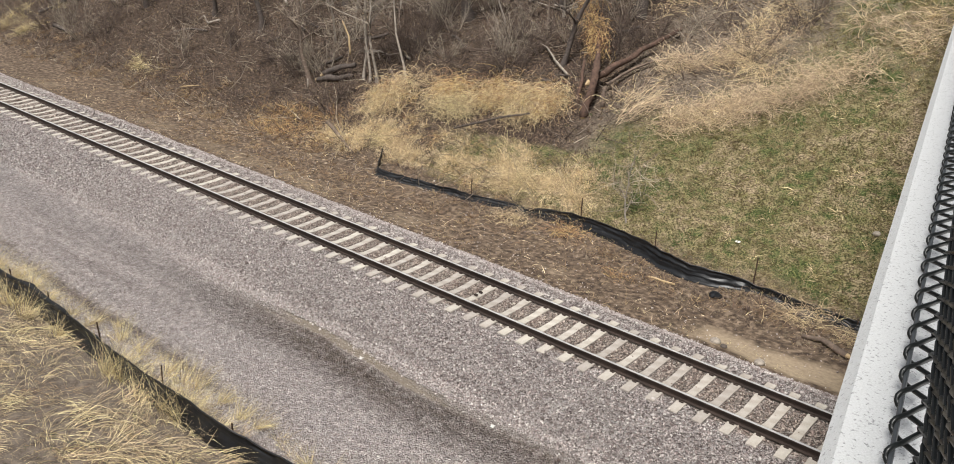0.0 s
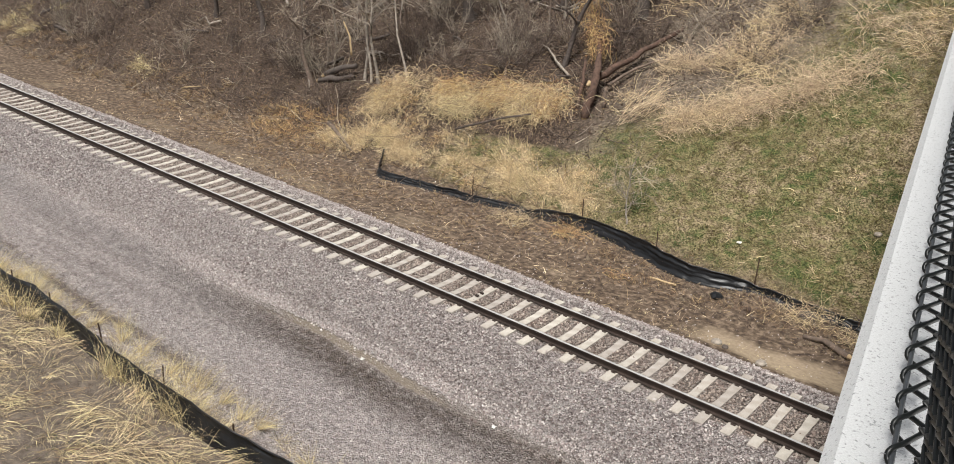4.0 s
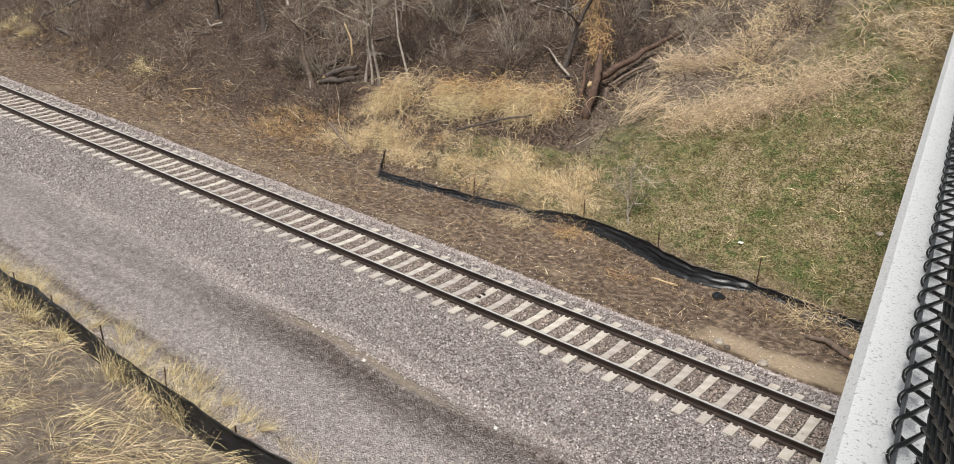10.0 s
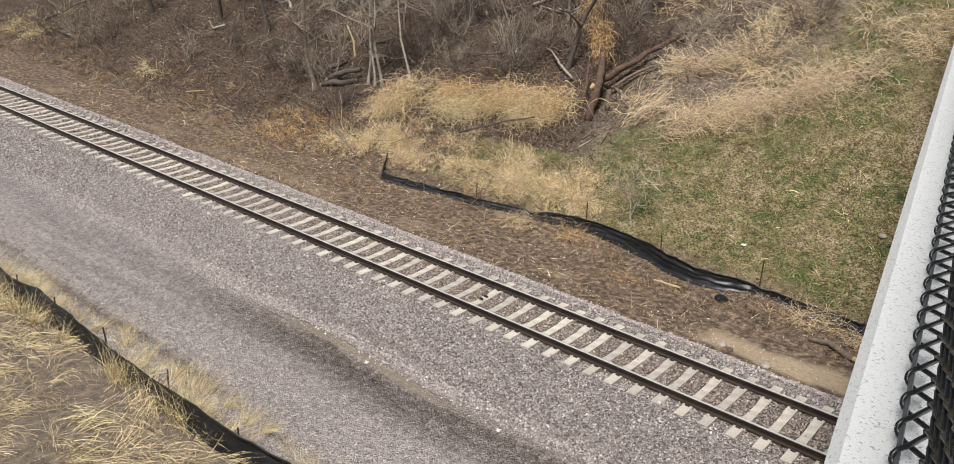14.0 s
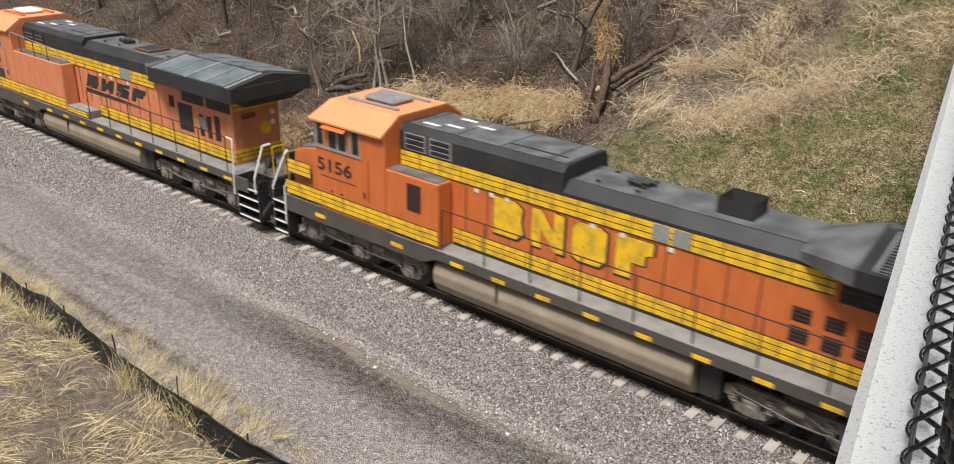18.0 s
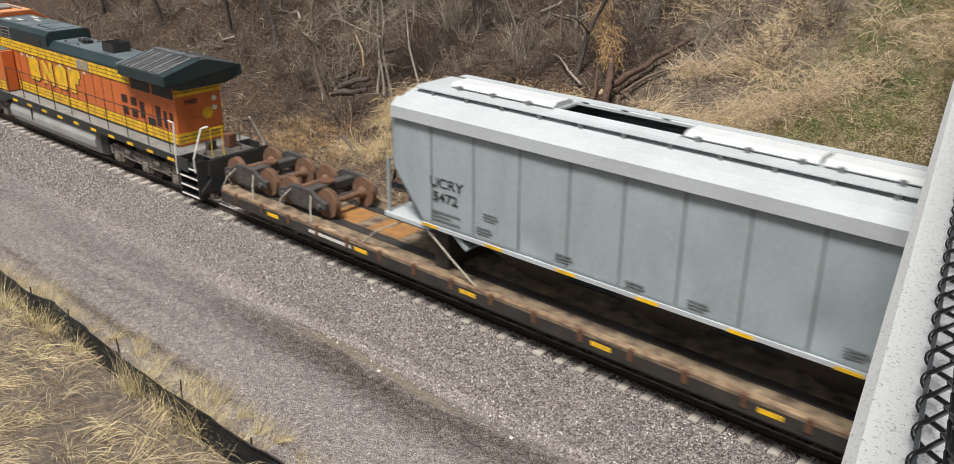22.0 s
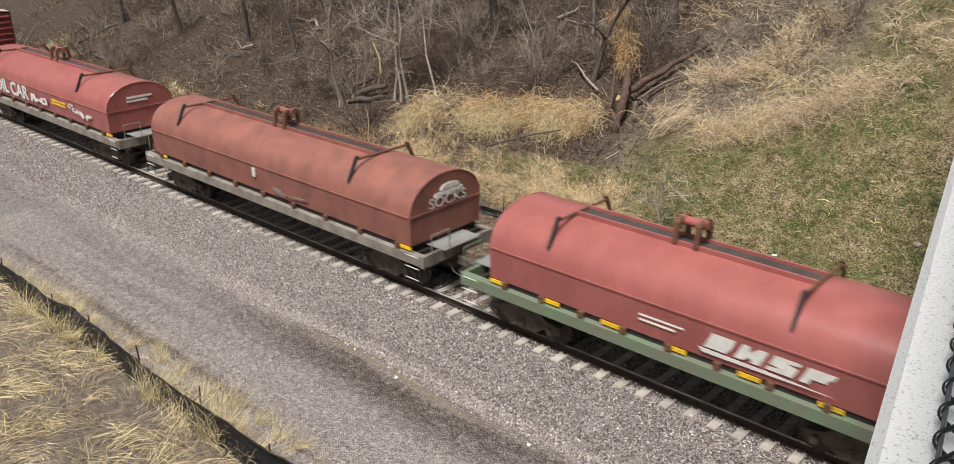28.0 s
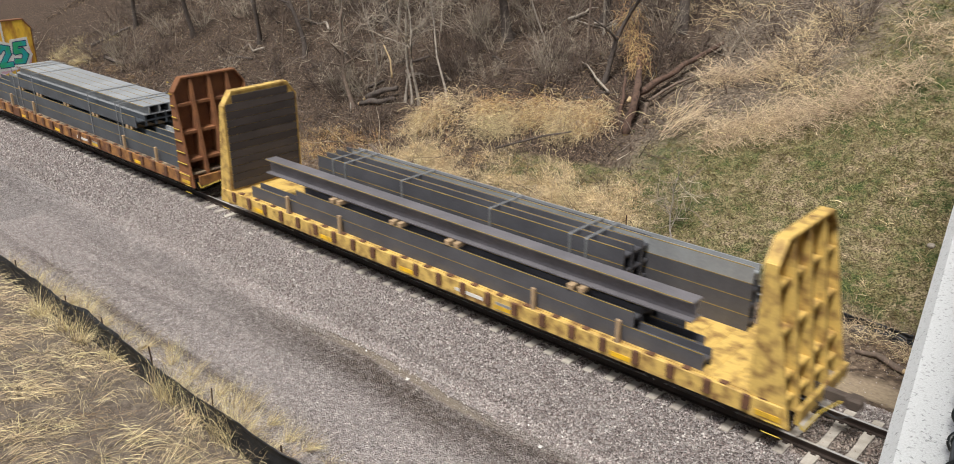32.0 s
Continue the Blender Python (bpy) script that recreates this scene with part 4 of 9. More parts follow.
    if new_type:
        badge(v, 9.2, 2.78, 4.5, 0.52, -0.934, "slant")
    else:
        badge(v, 7.55, 2.44, 4.75, 0.98, -0.934, "serif")
    # roof fittings
    if new_type:
        part("radiator_fascia", box(15.1, 19.9, -1.565, -1.545, 4.02, 4.52, 0.008), M_ROOF_BLACK, v, "deep black radiator fascia")
        part("radiator_fascia", box(19.88, 19.915, -1.56, 1.56, 4.05, 4.50, 0.008), M_ROOF_BLACK, v)
        for a in (15.35, 17.3, 19.55):
            part("roof_strip", prism([(-1.52, 4.505), (-0.16, 4.768), (-0.16, 4.785), (-1.52, 4.522)], a, a + 0.14), M_FRAME, v, "pale roof strip")
        part("exhaust_frame", box(12.4, 13.4, -0.45, 0.45, 4.57, 4.66, 0.03), M_RUSTW, v)
        part("exhaust_opening", box(12.5, 13.3, -0.36, 0.36, 4.661, 4.67), M_BLACK, v)
        part("roof_panel", box(14.6, 16.2, -0.5, 0.7, 4.64, 4.655), M_BLACK, v)
    else:
        bm = box(13.12, 13.95, -0.36, 0.36, 4.28, 4.66)
        lid = [fc for fc in bm.faces if fc.normal.z > 0.5]
        ins = bmesh.ops.inset_individual(bm, faces=lid, thickness=0.06)
        bmesh.ops.translate(bm, verts=lid[0].verts, vec=(0, 0, -0.28))
        part("exhaust_box", bm, M_BLACK, v, "square exhaust stack")
        part("exhaust_inside", box(13.2, 13.87, -0.28, 0.28, 4.29, 4.40), M_GREYDECK, v)
    bm = bmesh.new()
    for s in (-1, 0, 1):
        add_cyl(bm, (11.3 + 0.12 * s, s * 0.12, top_b + 0.10), (10.95 + 0.12 * s, s * 0.12, top_b + 0.13), 0.045, 0.075, 10)
    add_box(bm, 11.1, 11.3, -0.16, 0.16, top_b + 0.0, top_b + 0.06)
    part("air_horn", bm, M_BLACK, v)
    # radiator with overhanging wings
    r0, r1 = (13.9, 19.9) if new_type else (15.2, 19.5)
    rt = 4.76 if new_type else 4.78
    lo = 4.16 if new_type else 4.06
    sec = [(-1.55, lo), (-1.55, lo + 0.34), (-0.14, rt), (0.14, rt), (1.55, lo + 0.34), (1.55, lo), (0.93, 3.80), (-0.93, 3.80)]
    bm = prism(sec, r0 + 1.2, r1, "x")
    for w in bm.verts:
        if w.co.x > r1 - 0.1:
            w.co.x -= 0.42 * (1 - min(1, abs(w.co.y) / 1.55)) if w.co.z < 4.2 else 0.0
    part("radiator_housing", bm, roof, v, "wide dark radiator housing overhanging the hood")
    bm = bmesh.new()
    fa = [bm.verts.new((r0, y, z)) for y, z in [(-0.951, lo - 0.05), (-0.951, lo + 0.16), (-0.62, top_b + 0.01), (0.62, top_b + 0.01), (0.951, lo + 0.16), (0.951, lo - 0.05)]]
    fb = [bm.verts.new((r0 + 1.2, y, z)) for y, z in [(-1.55, lo), (-1.55, lo + 0.34), (-0.14, rt), (0.14, rt), (1.55, lo + 0.34), (1.55, lo)]]
    for i in range(6):
        bm.faces.new((fa[i], fa[(i + 1) % 6], fb[(i + 1) % 6], fb[i]))
    bm.faces.new(fa)
    part("radiator_ramp", bm, M_ROOF_GREY if roof is not M_ROOF_GREEN else M_ROOF_DUSTSKY, v)
    # grilles on the sloping top
    for s in (-1, 1):
        ang = math.degrees(math.atan2(rt - lo - 0.34, 1.41))
        m = Matrix.Translation((0, s * 0.14, rt + 0.006)) @ pose(0, 0, 0, s * -ang, 0, 0)
        ln = math.hypot(rt - lo - 0.34, 1.41)
        n = 4
        x0, x1 = r0 + 1.5, r1 - 0.45
        for k in range(n):
            a = x0 + k * (x1 - x0) / n
            y0, y1 = (-ln + 0.06, -0.05) if s < 0 else (0.05, ln - 0.06)
            p = part("radiator_grille", box(a + 0.05, a + (x1 - x0) / n - 0.05, y0, y1, 0.0, 0.014, 0, m), M_ROOF_GREY if not new_type else M_ROOF_DUSTSKY, v)
            if not new_type:
                for q in range(14):
                    b = y0 + (q + 0.5) * (y1 - y0) / 14
                    part("slat", box(a + 0.06, a + (x1 - x0) / n - 0.06, b - 0.012, b + 0.012, 0.014, 0.03, 0, m), M_ROOF_BLACK, p)
            part("grille_frame", box(a - 0.025, a + 0.03, y0, y1, 0.0, 0.035, 0, m), M_FRAME, v)
        part("grille_frame", box(x1 - 0.025, x1 + 0.03, y0, y1, 0.0, 0.035, 0, m), M_FRAME, v)
    part("ridge_strip", box(r0 + 1.3, r1 - 0.3, -0.12, 0.12, rt + 0.001, rt + 0.05), M_ROOF_GREY, v)
    for a, b in ((16.05, 17.35), (17.5, 18.85)):
        grille(v, a, b, 3.40, 3.78, -0.934, 3, M_BLACK, "radiator_intake")
    # doors and louvres at the rear of the hood
    if new_type:
        louv = ((15.2, 15.5, 3.05, 3.45), (15.75, 16.6, 2.35, 3.3), (17.0, 17.25, 2.35, 3.1), (17.45, 17.7, 2.35, 3.1), (17.9, 18.2, 2.35, 3.2))
    else:
        louv = ((15.22, 15.62, 2.74, 3.05), (15.88, 16.28, 2.74, 3.05), (15.22, 15.62, 2.28, 2.62), (15.88, 16.28, 2.28, 2.62), (16.5, 16.8, 2.35, 2.98),
                (17.6, 17.92, 2.25, 3.0), (18.1, 18.32, 2.28, 2.9), (18.5, 18.72, 2.28, 2.9), (17.0, 17.5, 2.22, 2.48))
    for a, b, z0, z1 in louv:
        g = part("louvre", box(a, b, -0.942, -0.93, z0, z1), M_LOUVRE if b - a < 0.45 else M_BLACK, v)
        for k in range(max(3, int((z1 - z0) / 0.09))):
            zz = z0 + 0.03 + k * 0.09
            part("slat", box(a + 0.02, b - 0.02, -0.955, -0.94, zz, zz + 0.035), M_BLACK, g)
    part("fan_cover", cyl((17.2, -0.955, 2.82), (17.2, -0.93, 2.82), 0.22, n=18), orange if not new_type else M_GREYDECK, v)
    # rear of the hood
    part("rear_stripes", box(18.945, 18.962, -0.93, 0.93, 3.5, 3.92), M_YELLOW, v)
    for zz in (3.62, 3.77):
        part("stripe_line", box(18.96, 18.968, -0.93, 0.93, zz, zz + 0.025), M_BLACK, v)
    part("rear_stripes", box(18.945, 18.962, -0.93, 0.93, 1.79, 2.18), M_YELLOW, v)
    for zz in (1.90, 2.04):
        part("stripe_line", box(18.96, 18.968, -0.93, 0.93, zz, zz + 0.025), M_BLACK, v)
    lettering(number, 18.97, -0.60, 3.18, 0.20, M_BLACK, v, turn=90)
    part("rear_mark", cyl((18.94, 0.32, 2.75), (18.97, 0.32, 2.75), 0.22, n=20), M_YELLOW, v, "round yellow painted badge")
    for zz in (2.6, 2.95):
        part("headlight", cyl((18.95, 0.62, zz + 0.3), (19.0, 0.62, zz + 0.3), 0.09, n=14), M_WHITE, v)
    for zz in (2.35, 2.7, 3.05):
        rail_run(v, [(18.97, -0.35, zz), (19.02, -0.35, zz), (19.02, 0.05, zz), (18.97, 0.05, zz)], 0.012, orange, "grab_iron")
    # handrails
    hx0 = 6.25 if not new_type else 10.2
    rail_run(v, [(hx0, -1.46, 2.84), (19.35, -1.46, 2.84)], 0.018, M_BLACK)
    n = 10 if not new_type else 7
    for k in range(n):
        a = hx0 + k * (19.2 - hx0) / (n - 1)
        rail_run(v, [(a, -1.46, 2.84), (a, -1.46, 1.5)], 0.02, M_BLACK, "stanchion")
    rail_run(v, [(19.3, -1.46, 2.86), (19.6, -1.46, 2.84), (19.62, -1.48, 2.6), (19.55, -1.5, 1.0)], 0.032, M_WHITE, "end_handrail", "white end handrail")
    rail_run(v, [(20.75, -0.85, 2.80), (20.55, -1.0, 2.72), (20.62, -1.45, 1.75), (20.62, -1.45, 1.25)], 0.032, M_WHITE, "end_handrail")
    rail_run(v, [(20.75, 0.85, 2.80), (20.55, 1.0, 2.72), (20.62, 1.45, 1.75), (20.62, 1.45, 1.25)], 0.032, M_WHITE, "end_handrail")
    rail_run(v, [(20.78, -0.8, 1.7), (20.78, -0.8, 2.7), (20.78, -0.35, 2.7), (20.78, -0.35, 1.7)], 0.018, M_YELLOW, "end_rail")
    rail_run(v, [(20.78, 0.8, 1.7), (20.78, 0.8, 2.7), (20.78, 0.35, 2.7), (20.78, 0.35, 1.7)], 0.018, M_BLACK, "end_rail")
    rail_run(v, [(-0.8, -0.85, 2.8), (-0.72, -1.05, 2.7), (-0.85, -1.45, 1.75), (-0.85, -1.45, 0.75)], 0.032, M_WHITE, "end_handrail")
    rail_run(v, [(-0.8, 0.85, 2.8), (-0.72, 1.05, 2.7), (-0.85, 1.45, 1.75), (-0.85, 1.45, 0.75)], 0.032, M_WHITE, "end_handrail")
    rail_run(v, [(-0.12, -1.47, 2.05), (-0.2, -1.5, 1.9), (-0.22, -1.5, 0.75)], 0.028, M_WHITE, "end_handrail")
    rail_run(v, [(-0.86, -0.8, 1.7), (-0.86, -0.8, 2.7), (-0.86, 0.8, 2.7), (-0.86, 0.8, 1.7)], 0.018, M_YELLOW, "end_rail")
    # end plates, steps
    for a, b, w in ((-0.95, -0.85, -1), (20.80, 20.90, 1)):
        part("end_plate", prism([(-1.02, 0.95), (-1.02, 1.64), (1.02, 1.64), (1.02, 0.95), (1.40, 0.62), (1.40, 0.50), (-1.40, 0.50), (-1.40, 0.62)], a, b), M_BLACK, v)
        coupler(v, b if w > 0 else a, w)
        hose(v, b if w > 0 else a, w)
    for a in (-0.82, 19.72):
        for s in (-1, 1):
            for sx in (a - 0.02, a + 1.06 if a > 0 else a + 0.62):
                part("step_side", box(sx - 0.02, sx + 0.02, s * 1.28 - 0.2, s * 1.28 + 0.2, 0.30, 1.66), M_BLACK, v)
            for k in range(4):
                zz = 0.34 + k * 0.33
                b = a + 1.04 if a > 0 else a + 0.60
                st = part("step", box(a, b, s * 1.28 - 0.18, s * 1.28 + 0.2, zz, zz + 0.03), M_BLACK, v)
                part("step_edge", box(a, b, s * 1.48 - 0.012, s * 1.48 + 0.012, zz - 0.01, zz + 0.045), M_WHITE, st, "white step edge")
    part("plow", prism([(-1.02, 0.15), (-0.93, 0.15), (-0.93, 0.75), (-0.97, 0.75)], -1.4, 1.4, "y"), M_BLACK, v)
    # fuel tank
    sec = [(-1.28, 0.42), (-1.43, 0.68), (-1.45, 0.95), (-1.36, 1.18), (-1.18, 1.30), (-0.9, 1.345), (0.9, 1.345), (1.18, 1.30), (1.36, 1.18), (1.45, 0.95), (1.43, 0.68), (1.28, 0.42), (1.0, 0.28), (-1.0, 0.28)]
    part("fuel_tank", prism(sec, 5.9, 13.5, "x", 0.03), tank, v, "large dusty fuel tank")
    part("tank_end_gear", box(13.55, 14.1, -1.2, 1.2, 0.4, 1.3, 0.05), M_BLACK, v)
    part("fuel_gauge", cyl((8.1, -1.44, 0.8), (8.1, -1.44, 1.28), 0.035, n=8), M_BLACK, v)
    for a in (7.3, 11.6):
        part("fuel_cap", cyl((a, -1.3, 1.36), (a, -1.42, 1.42), 0.05, n=8), M_REDLAMP, v)
    part("fuel_fitting", cyl((8.2, -1.35, 1.34), (8.2, -1.42, 1.44), 0.045, n=8), M_WHITE, v)
    loco_truck(v, 2.75, (0.70, 2.75, 4.80), M_TRUCK)
    loco_truck(v, 16.85, (14.8, 16.85, 18.9), M_TRUCK)
    return v


locomotive(-53.40, True, "6008", M_ROOF_BLACK, M_SILL_GREY, M_TANK_TAN, M_ORANGE_OLD, "leading orange and black diesel locomotive with a long side cabinet")
locomotive(-30.98, False, "5156", M_ROOF_BLACK, M_SILL_GREY, M_TANK_TAN, M_ORANGE, "orange diesel locomotive with sooty black roof and yellow stripes")
locomotive(-8.63, False, "5480", M_ROOF_GREEN, M_SILL_GREEN, M_TANK_GREY, M_ORANGE, "clean orange diesel locomotive with dark green roof and sill")


# ---- freight cars ----
M_BOXRED = mat("boxcar_red_paint", (0.215, 0.046, 0.037), 0.6, dark=(0.115, 0.026, 0.022), scale=2.2, amount=0.7, fine=30, stretch=(1.4, 1, 0.35), detail=9)
M_ROOFZINC = mat("peeling_white_roof", (0.50, 0.475, 0.45), 0.7, dark=(0.255, 0.15, 0.11), scale=2.6, amount=0.95, fine=18, detail=13, stretch=(1, 0.50, 1), edge=(0.33, 0.66))
M_ROOFSEAM = mat("rusty_grey_seam", (0.34, 0.29, 0.26), 0.7, dark=(0.14, 0.07, 0.045), scale=2.5, amount=1.0)
M_FADEDSPRAY = mat("faded_pinkish_spray", (0.27, 0.105, 0.095), 0.7, dark=(0.19, 0.045, 0.037), scale=4, amount=0.9)
M_FADEDWHITE = mat("faded_white_stencil", (0.48, 0.38, 0.35), 0.7, dark=(0.24, 0.09, 0.08), scale=9, amount=0.9)
M_COILRED = mat("coil_car_red_paint", (0.36, 0.118, 0.108), 0.30, dark=(0.23, 0.068, 0.060), scale=1.6, amount=0.65, fine=25, stretch=(1, 1, 0.5), detail=9)
M_COILBROWN = mat("oxide_red_paint", (0.31, 0.120, 0.092), 0.5, dark=(0.15, 0.066, 0.055), scale=1.5, amount=0.8, fine=25, detail=10)
M_COILSILL = mat("weathered_grey_sill", (0.28, 0.26, 0.23), 0.75, dark=(0.13, 0.10, 0.08), scale=2.5, amount=0.8)
M_GREENSILL = mat("faded_green_sill", (0.13, 0.20, 0.115), 0.7, dark=(0.16, 0.15, 0.12), scale=2.5, amount=0.9)
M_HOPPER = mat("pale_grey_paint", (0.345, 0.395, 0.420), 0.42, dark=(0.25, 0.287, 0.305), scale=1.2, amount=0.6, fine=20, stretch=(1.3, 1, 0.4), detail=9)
M_HOPWHITE = mat("white_hatch_paint", (0.62, 0.64, 0.65), 0.5, dark=(0.45, 0.46, 0.46), scale=2, amount=0.5)
M_DECKEDGE = mat("scraped_tan_edge", (0.42, 0.31, 0.19), 0.8, dark=(0.10, 0.055, 0.04), scale=2.4, amount=1.0)
# hopper roof, eaves and sills in a paler grey than the sides
M_HOPROOF = mat("paler_grey_paint", (0.48, 0.515, 0.535), 0.5, dark=(0.36, 0.38, 0.39), scale=1.0, amount=0.5, fine=20)
M_HOPDARK = mat("dark_hopper_grey", (0.17, 0.18, 0.185), 0.7)
M_FLATBLACK = mat("grimy_shaded_black_steel", (0.022, 0.021, 0.020), 0.6, dark=(0.06, 0.05, 0.042), scale=2, amount=0.7)
M_OLDFRAME = mat("old_grey_cast_steel", (0.085, 0.078, 0.074), 0.7, dark=(0.035, 0.03, 0.028), scale=4, amount=0.8, bump=0.2)
M_RUSTWHEEL = mat("rusty_wheel_steel", (0.215, 0.115, 0.066), 0.8, dark=(0.09, 0.055, 0.04), scale=4, amount=0.85, bump=0.2)
M_DECKTAN = mat("worn_tan_deck", (0.34, 0.26, 0.17), 0.8, dark=(0.07, 0.048, 0.036), scale=2.6, amount=1.0, bump=0.2)
M_DECKRUST = mat("orange_rust_deck", (0.40, 0.19, 0.05), 0.85, dark=(0.16, 0.09, 0.05), scale=3, amount=0.8)
M_YELLOWCAR = mat("worn_yellow_paint", (0.60, 0.41, 0.12), 0.6, dark=(0.17, 0.085, 0.035), scale=3.4, amount=0.9, fine=20, detail=10, edge=(0.32, 0.56))
M_RUSTDARK = mat("dark_rust_paint", (0.27, 0.115, 0.045), 0.75, dark=(0.13, 0.055, 0.03), scale=1.8, amount=0.9, fine=14)
M_RUSTYELLOW = mat("rusty_yellow_paint", (0.76, 0.48, 0.05), 0.6, dark=(0.36, 0.15, 0.03), scale=2.6, amount=0.9, fine=14, stretch=(1, 1, 0.4), detail=10, edge=(0.34, 0.58))
M_RUSTCAR = mat("rust_brown_paint", (0.36, 0.175, 0.055), 0.75, dark=(0.12, 0.05, 0.028), scale=2.4, amount=0.95, fine=14, edge=(0.38, 0.62))
M_WOODDARK = vary(mat("dark_weathered_boards", (0.066, 0.053, 0.050), 0.8, dark=(0.034, 0.028, 0.028), scale=4, amount=0.9, stretch=(1, 0.25, 1), detail=9), 0.30, 0.01)
M_STEELMID = mat("grey_purple_steel", (0.20, 0.19, 0.205), 0.40, 0.25, dark=(0.12, 0.115, 0.125), scale=1.2, amount=0.7, fine=16)
M_STEELDARK = mat("dark_mill_scale_steel", (0.118, 0.118, 0.132), 0.40, 0.25, dark=(0.068, 0.068, 0.078), scale=1.2, amount=0.7, fine=16)
M_WOOD = mat("pale_timber", (0.42, 0.30, 0.18), 0.8, dark=(0.25, 0.17, 0.10), scale=6, amount=0.7)
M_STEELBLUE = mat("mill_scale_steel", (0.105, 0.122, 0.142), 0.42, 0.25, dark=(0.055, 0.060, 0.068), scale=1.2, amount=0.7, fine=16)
# pale base colour imitates the sky reflected off the upper beams
M_STEELTOP = mat("sky_pale_steel", (0.40, 0.42, 0.44), 0.42, 0.3, dark=(0.24, 0.25, 0.26), scale=1.2, amount=0.7, fine=16)
M_EDGE = mat("rusted_yellow_edge", (0.34, 0.24, 0.06), 0.7)
M_STRAP = mat("steel_strap", (0.30, 0.31, 0.32), 0.4, 0.5)
M_CHAIN = mat("tie_down_chain", (0.45, 0.42, 0.36), 0.6, dark=(0.25, 0.20, 0.14), amount=0.7)
M_STRAPY = mat("yellow_strap", (0.55, 0.40, 0.06), 0.7)
M_PINK = mat("pink_spray_paint", (0.72, 0.34, 0.42), 0.6, amount=0.3)
M_NAVY = mat("dark_blue_spray", (0.02, 0.05, 0.14), 0.6, amount=0.3)
M_PALEPINK = mat("pale_pink_spray", (0.72, 0.56, 0.60), 0.6, dark=(0.62, 0.30, 0.38), scale=2.5, amount=0.8)
M_PEACH = mat("peach_spray_paint", (0.68, 0.30, 0.17), 0.6, amount=0.3)
M_TEAL = mat("teal_spray_paint", (0.035, 0.20, 0.155), 0.6, amount=0.4)
M_CYAN = mat("turquoise_spray_paint", (0.02, 0.33, 0.34), 0.6, dark=(0.03, 0.36, 0.14), scale=1.3, amount=0.9, edge=(0.46, 0.54))
M_SILVERSPRAY = mat("silver_white_spray", (0.52, 0.51, 0.49), 0.6, dark=(0.30, 0.18, 0.16), scale=5, amount=0.7)
M_CREAM = mat("cream_paint", (0.62, 0.60, 0.45), 0.7, amount=0.3)


def bogie(parent, x, material=M_TRUCK_BROWN, base=0.0, r=0.44, keyed=True, name="truck"):
    """A two-axle freight truck with cast side frames, spring nests and a bolster."""
    truck = part(name, box(x - 0.17, x + 0.17, -1.0, 1.0, base + 0.46, base + 0.74, 0.03), material, parent)
    for a in (-0.89, 0.89):
        w = wheelset(truck, x + a, r, keyed)
        if base:
            w.matrix_basis = Matrix.Translation((x + a, 0, r + base))
    for s in (-1, 1):
        y0 = s * 1.02
        out = [(-1.14, 0.36), (-1.14, 0.58), (-0.70, 0.66), (-0.45, 0.86), (0.45, 0.86), (0.70, 0.66), (1.14, 0.58), (1.14, 0.36), (0.66, 0.42), (0.34, 0.19), (-0.34, 0.19), (-0.66, 0.42)]
        sf = part("side_frame", prism([(x + u, base + v) for u, v in out], y0 - 0.07, y0 + 0.07, "y", 0.015), material, truck)
        for a in (-0.89, 0.89):
            part("bearing_cap", cyl((x + a, y0 + s * 0.06, base + r), (x + a, y0 + s * 0.17, base + r), 0.11, 0.09, 12), material, sf)
        for a in (-0.19, 0.0, 0.19):
            part("coil_spring", spring((x + a, y0 + s * 0.06, base + 0.27), (x + a, y0 + s * 0.06, base + 0.52), 0.075, 4), material, sf)
    for a in (-0.42, 0.42):
        part("brake_beam", cyl((x + a, -0.72, base + 0.36), (x + a, 0.72, base + 0.36), 0.04, n=8), material, truck)
    return truck


def ladder(parent, x, y, z0, z1, n, w=0.42, material=None, along="x", r=0.014):
    for k in range(n):
        z = z0 + k * (z1 - z0) / (n - 1)
        a, b = ((x - w / 2, y, z), (x + w / 2, y, z)) if along == "x" else ((x, y - w / 2, z), (x, y + w / 2, z))
        part("ladder_rung", cyl(a, b, r, n=6), material or M_BLACK, parent)


def bars(parent, x, z, y, rows, w, h, gap, material=None):
    """Lines of lettering too small to read, as plain strips."""
    for k, f in enumerate(rows):
        part("stencil_line", box(x, x + w * f, y - 0.004, y + 0.002, z - k * (h + gap), z - k * (h + gap) + h), material or M_WHITE, parent)


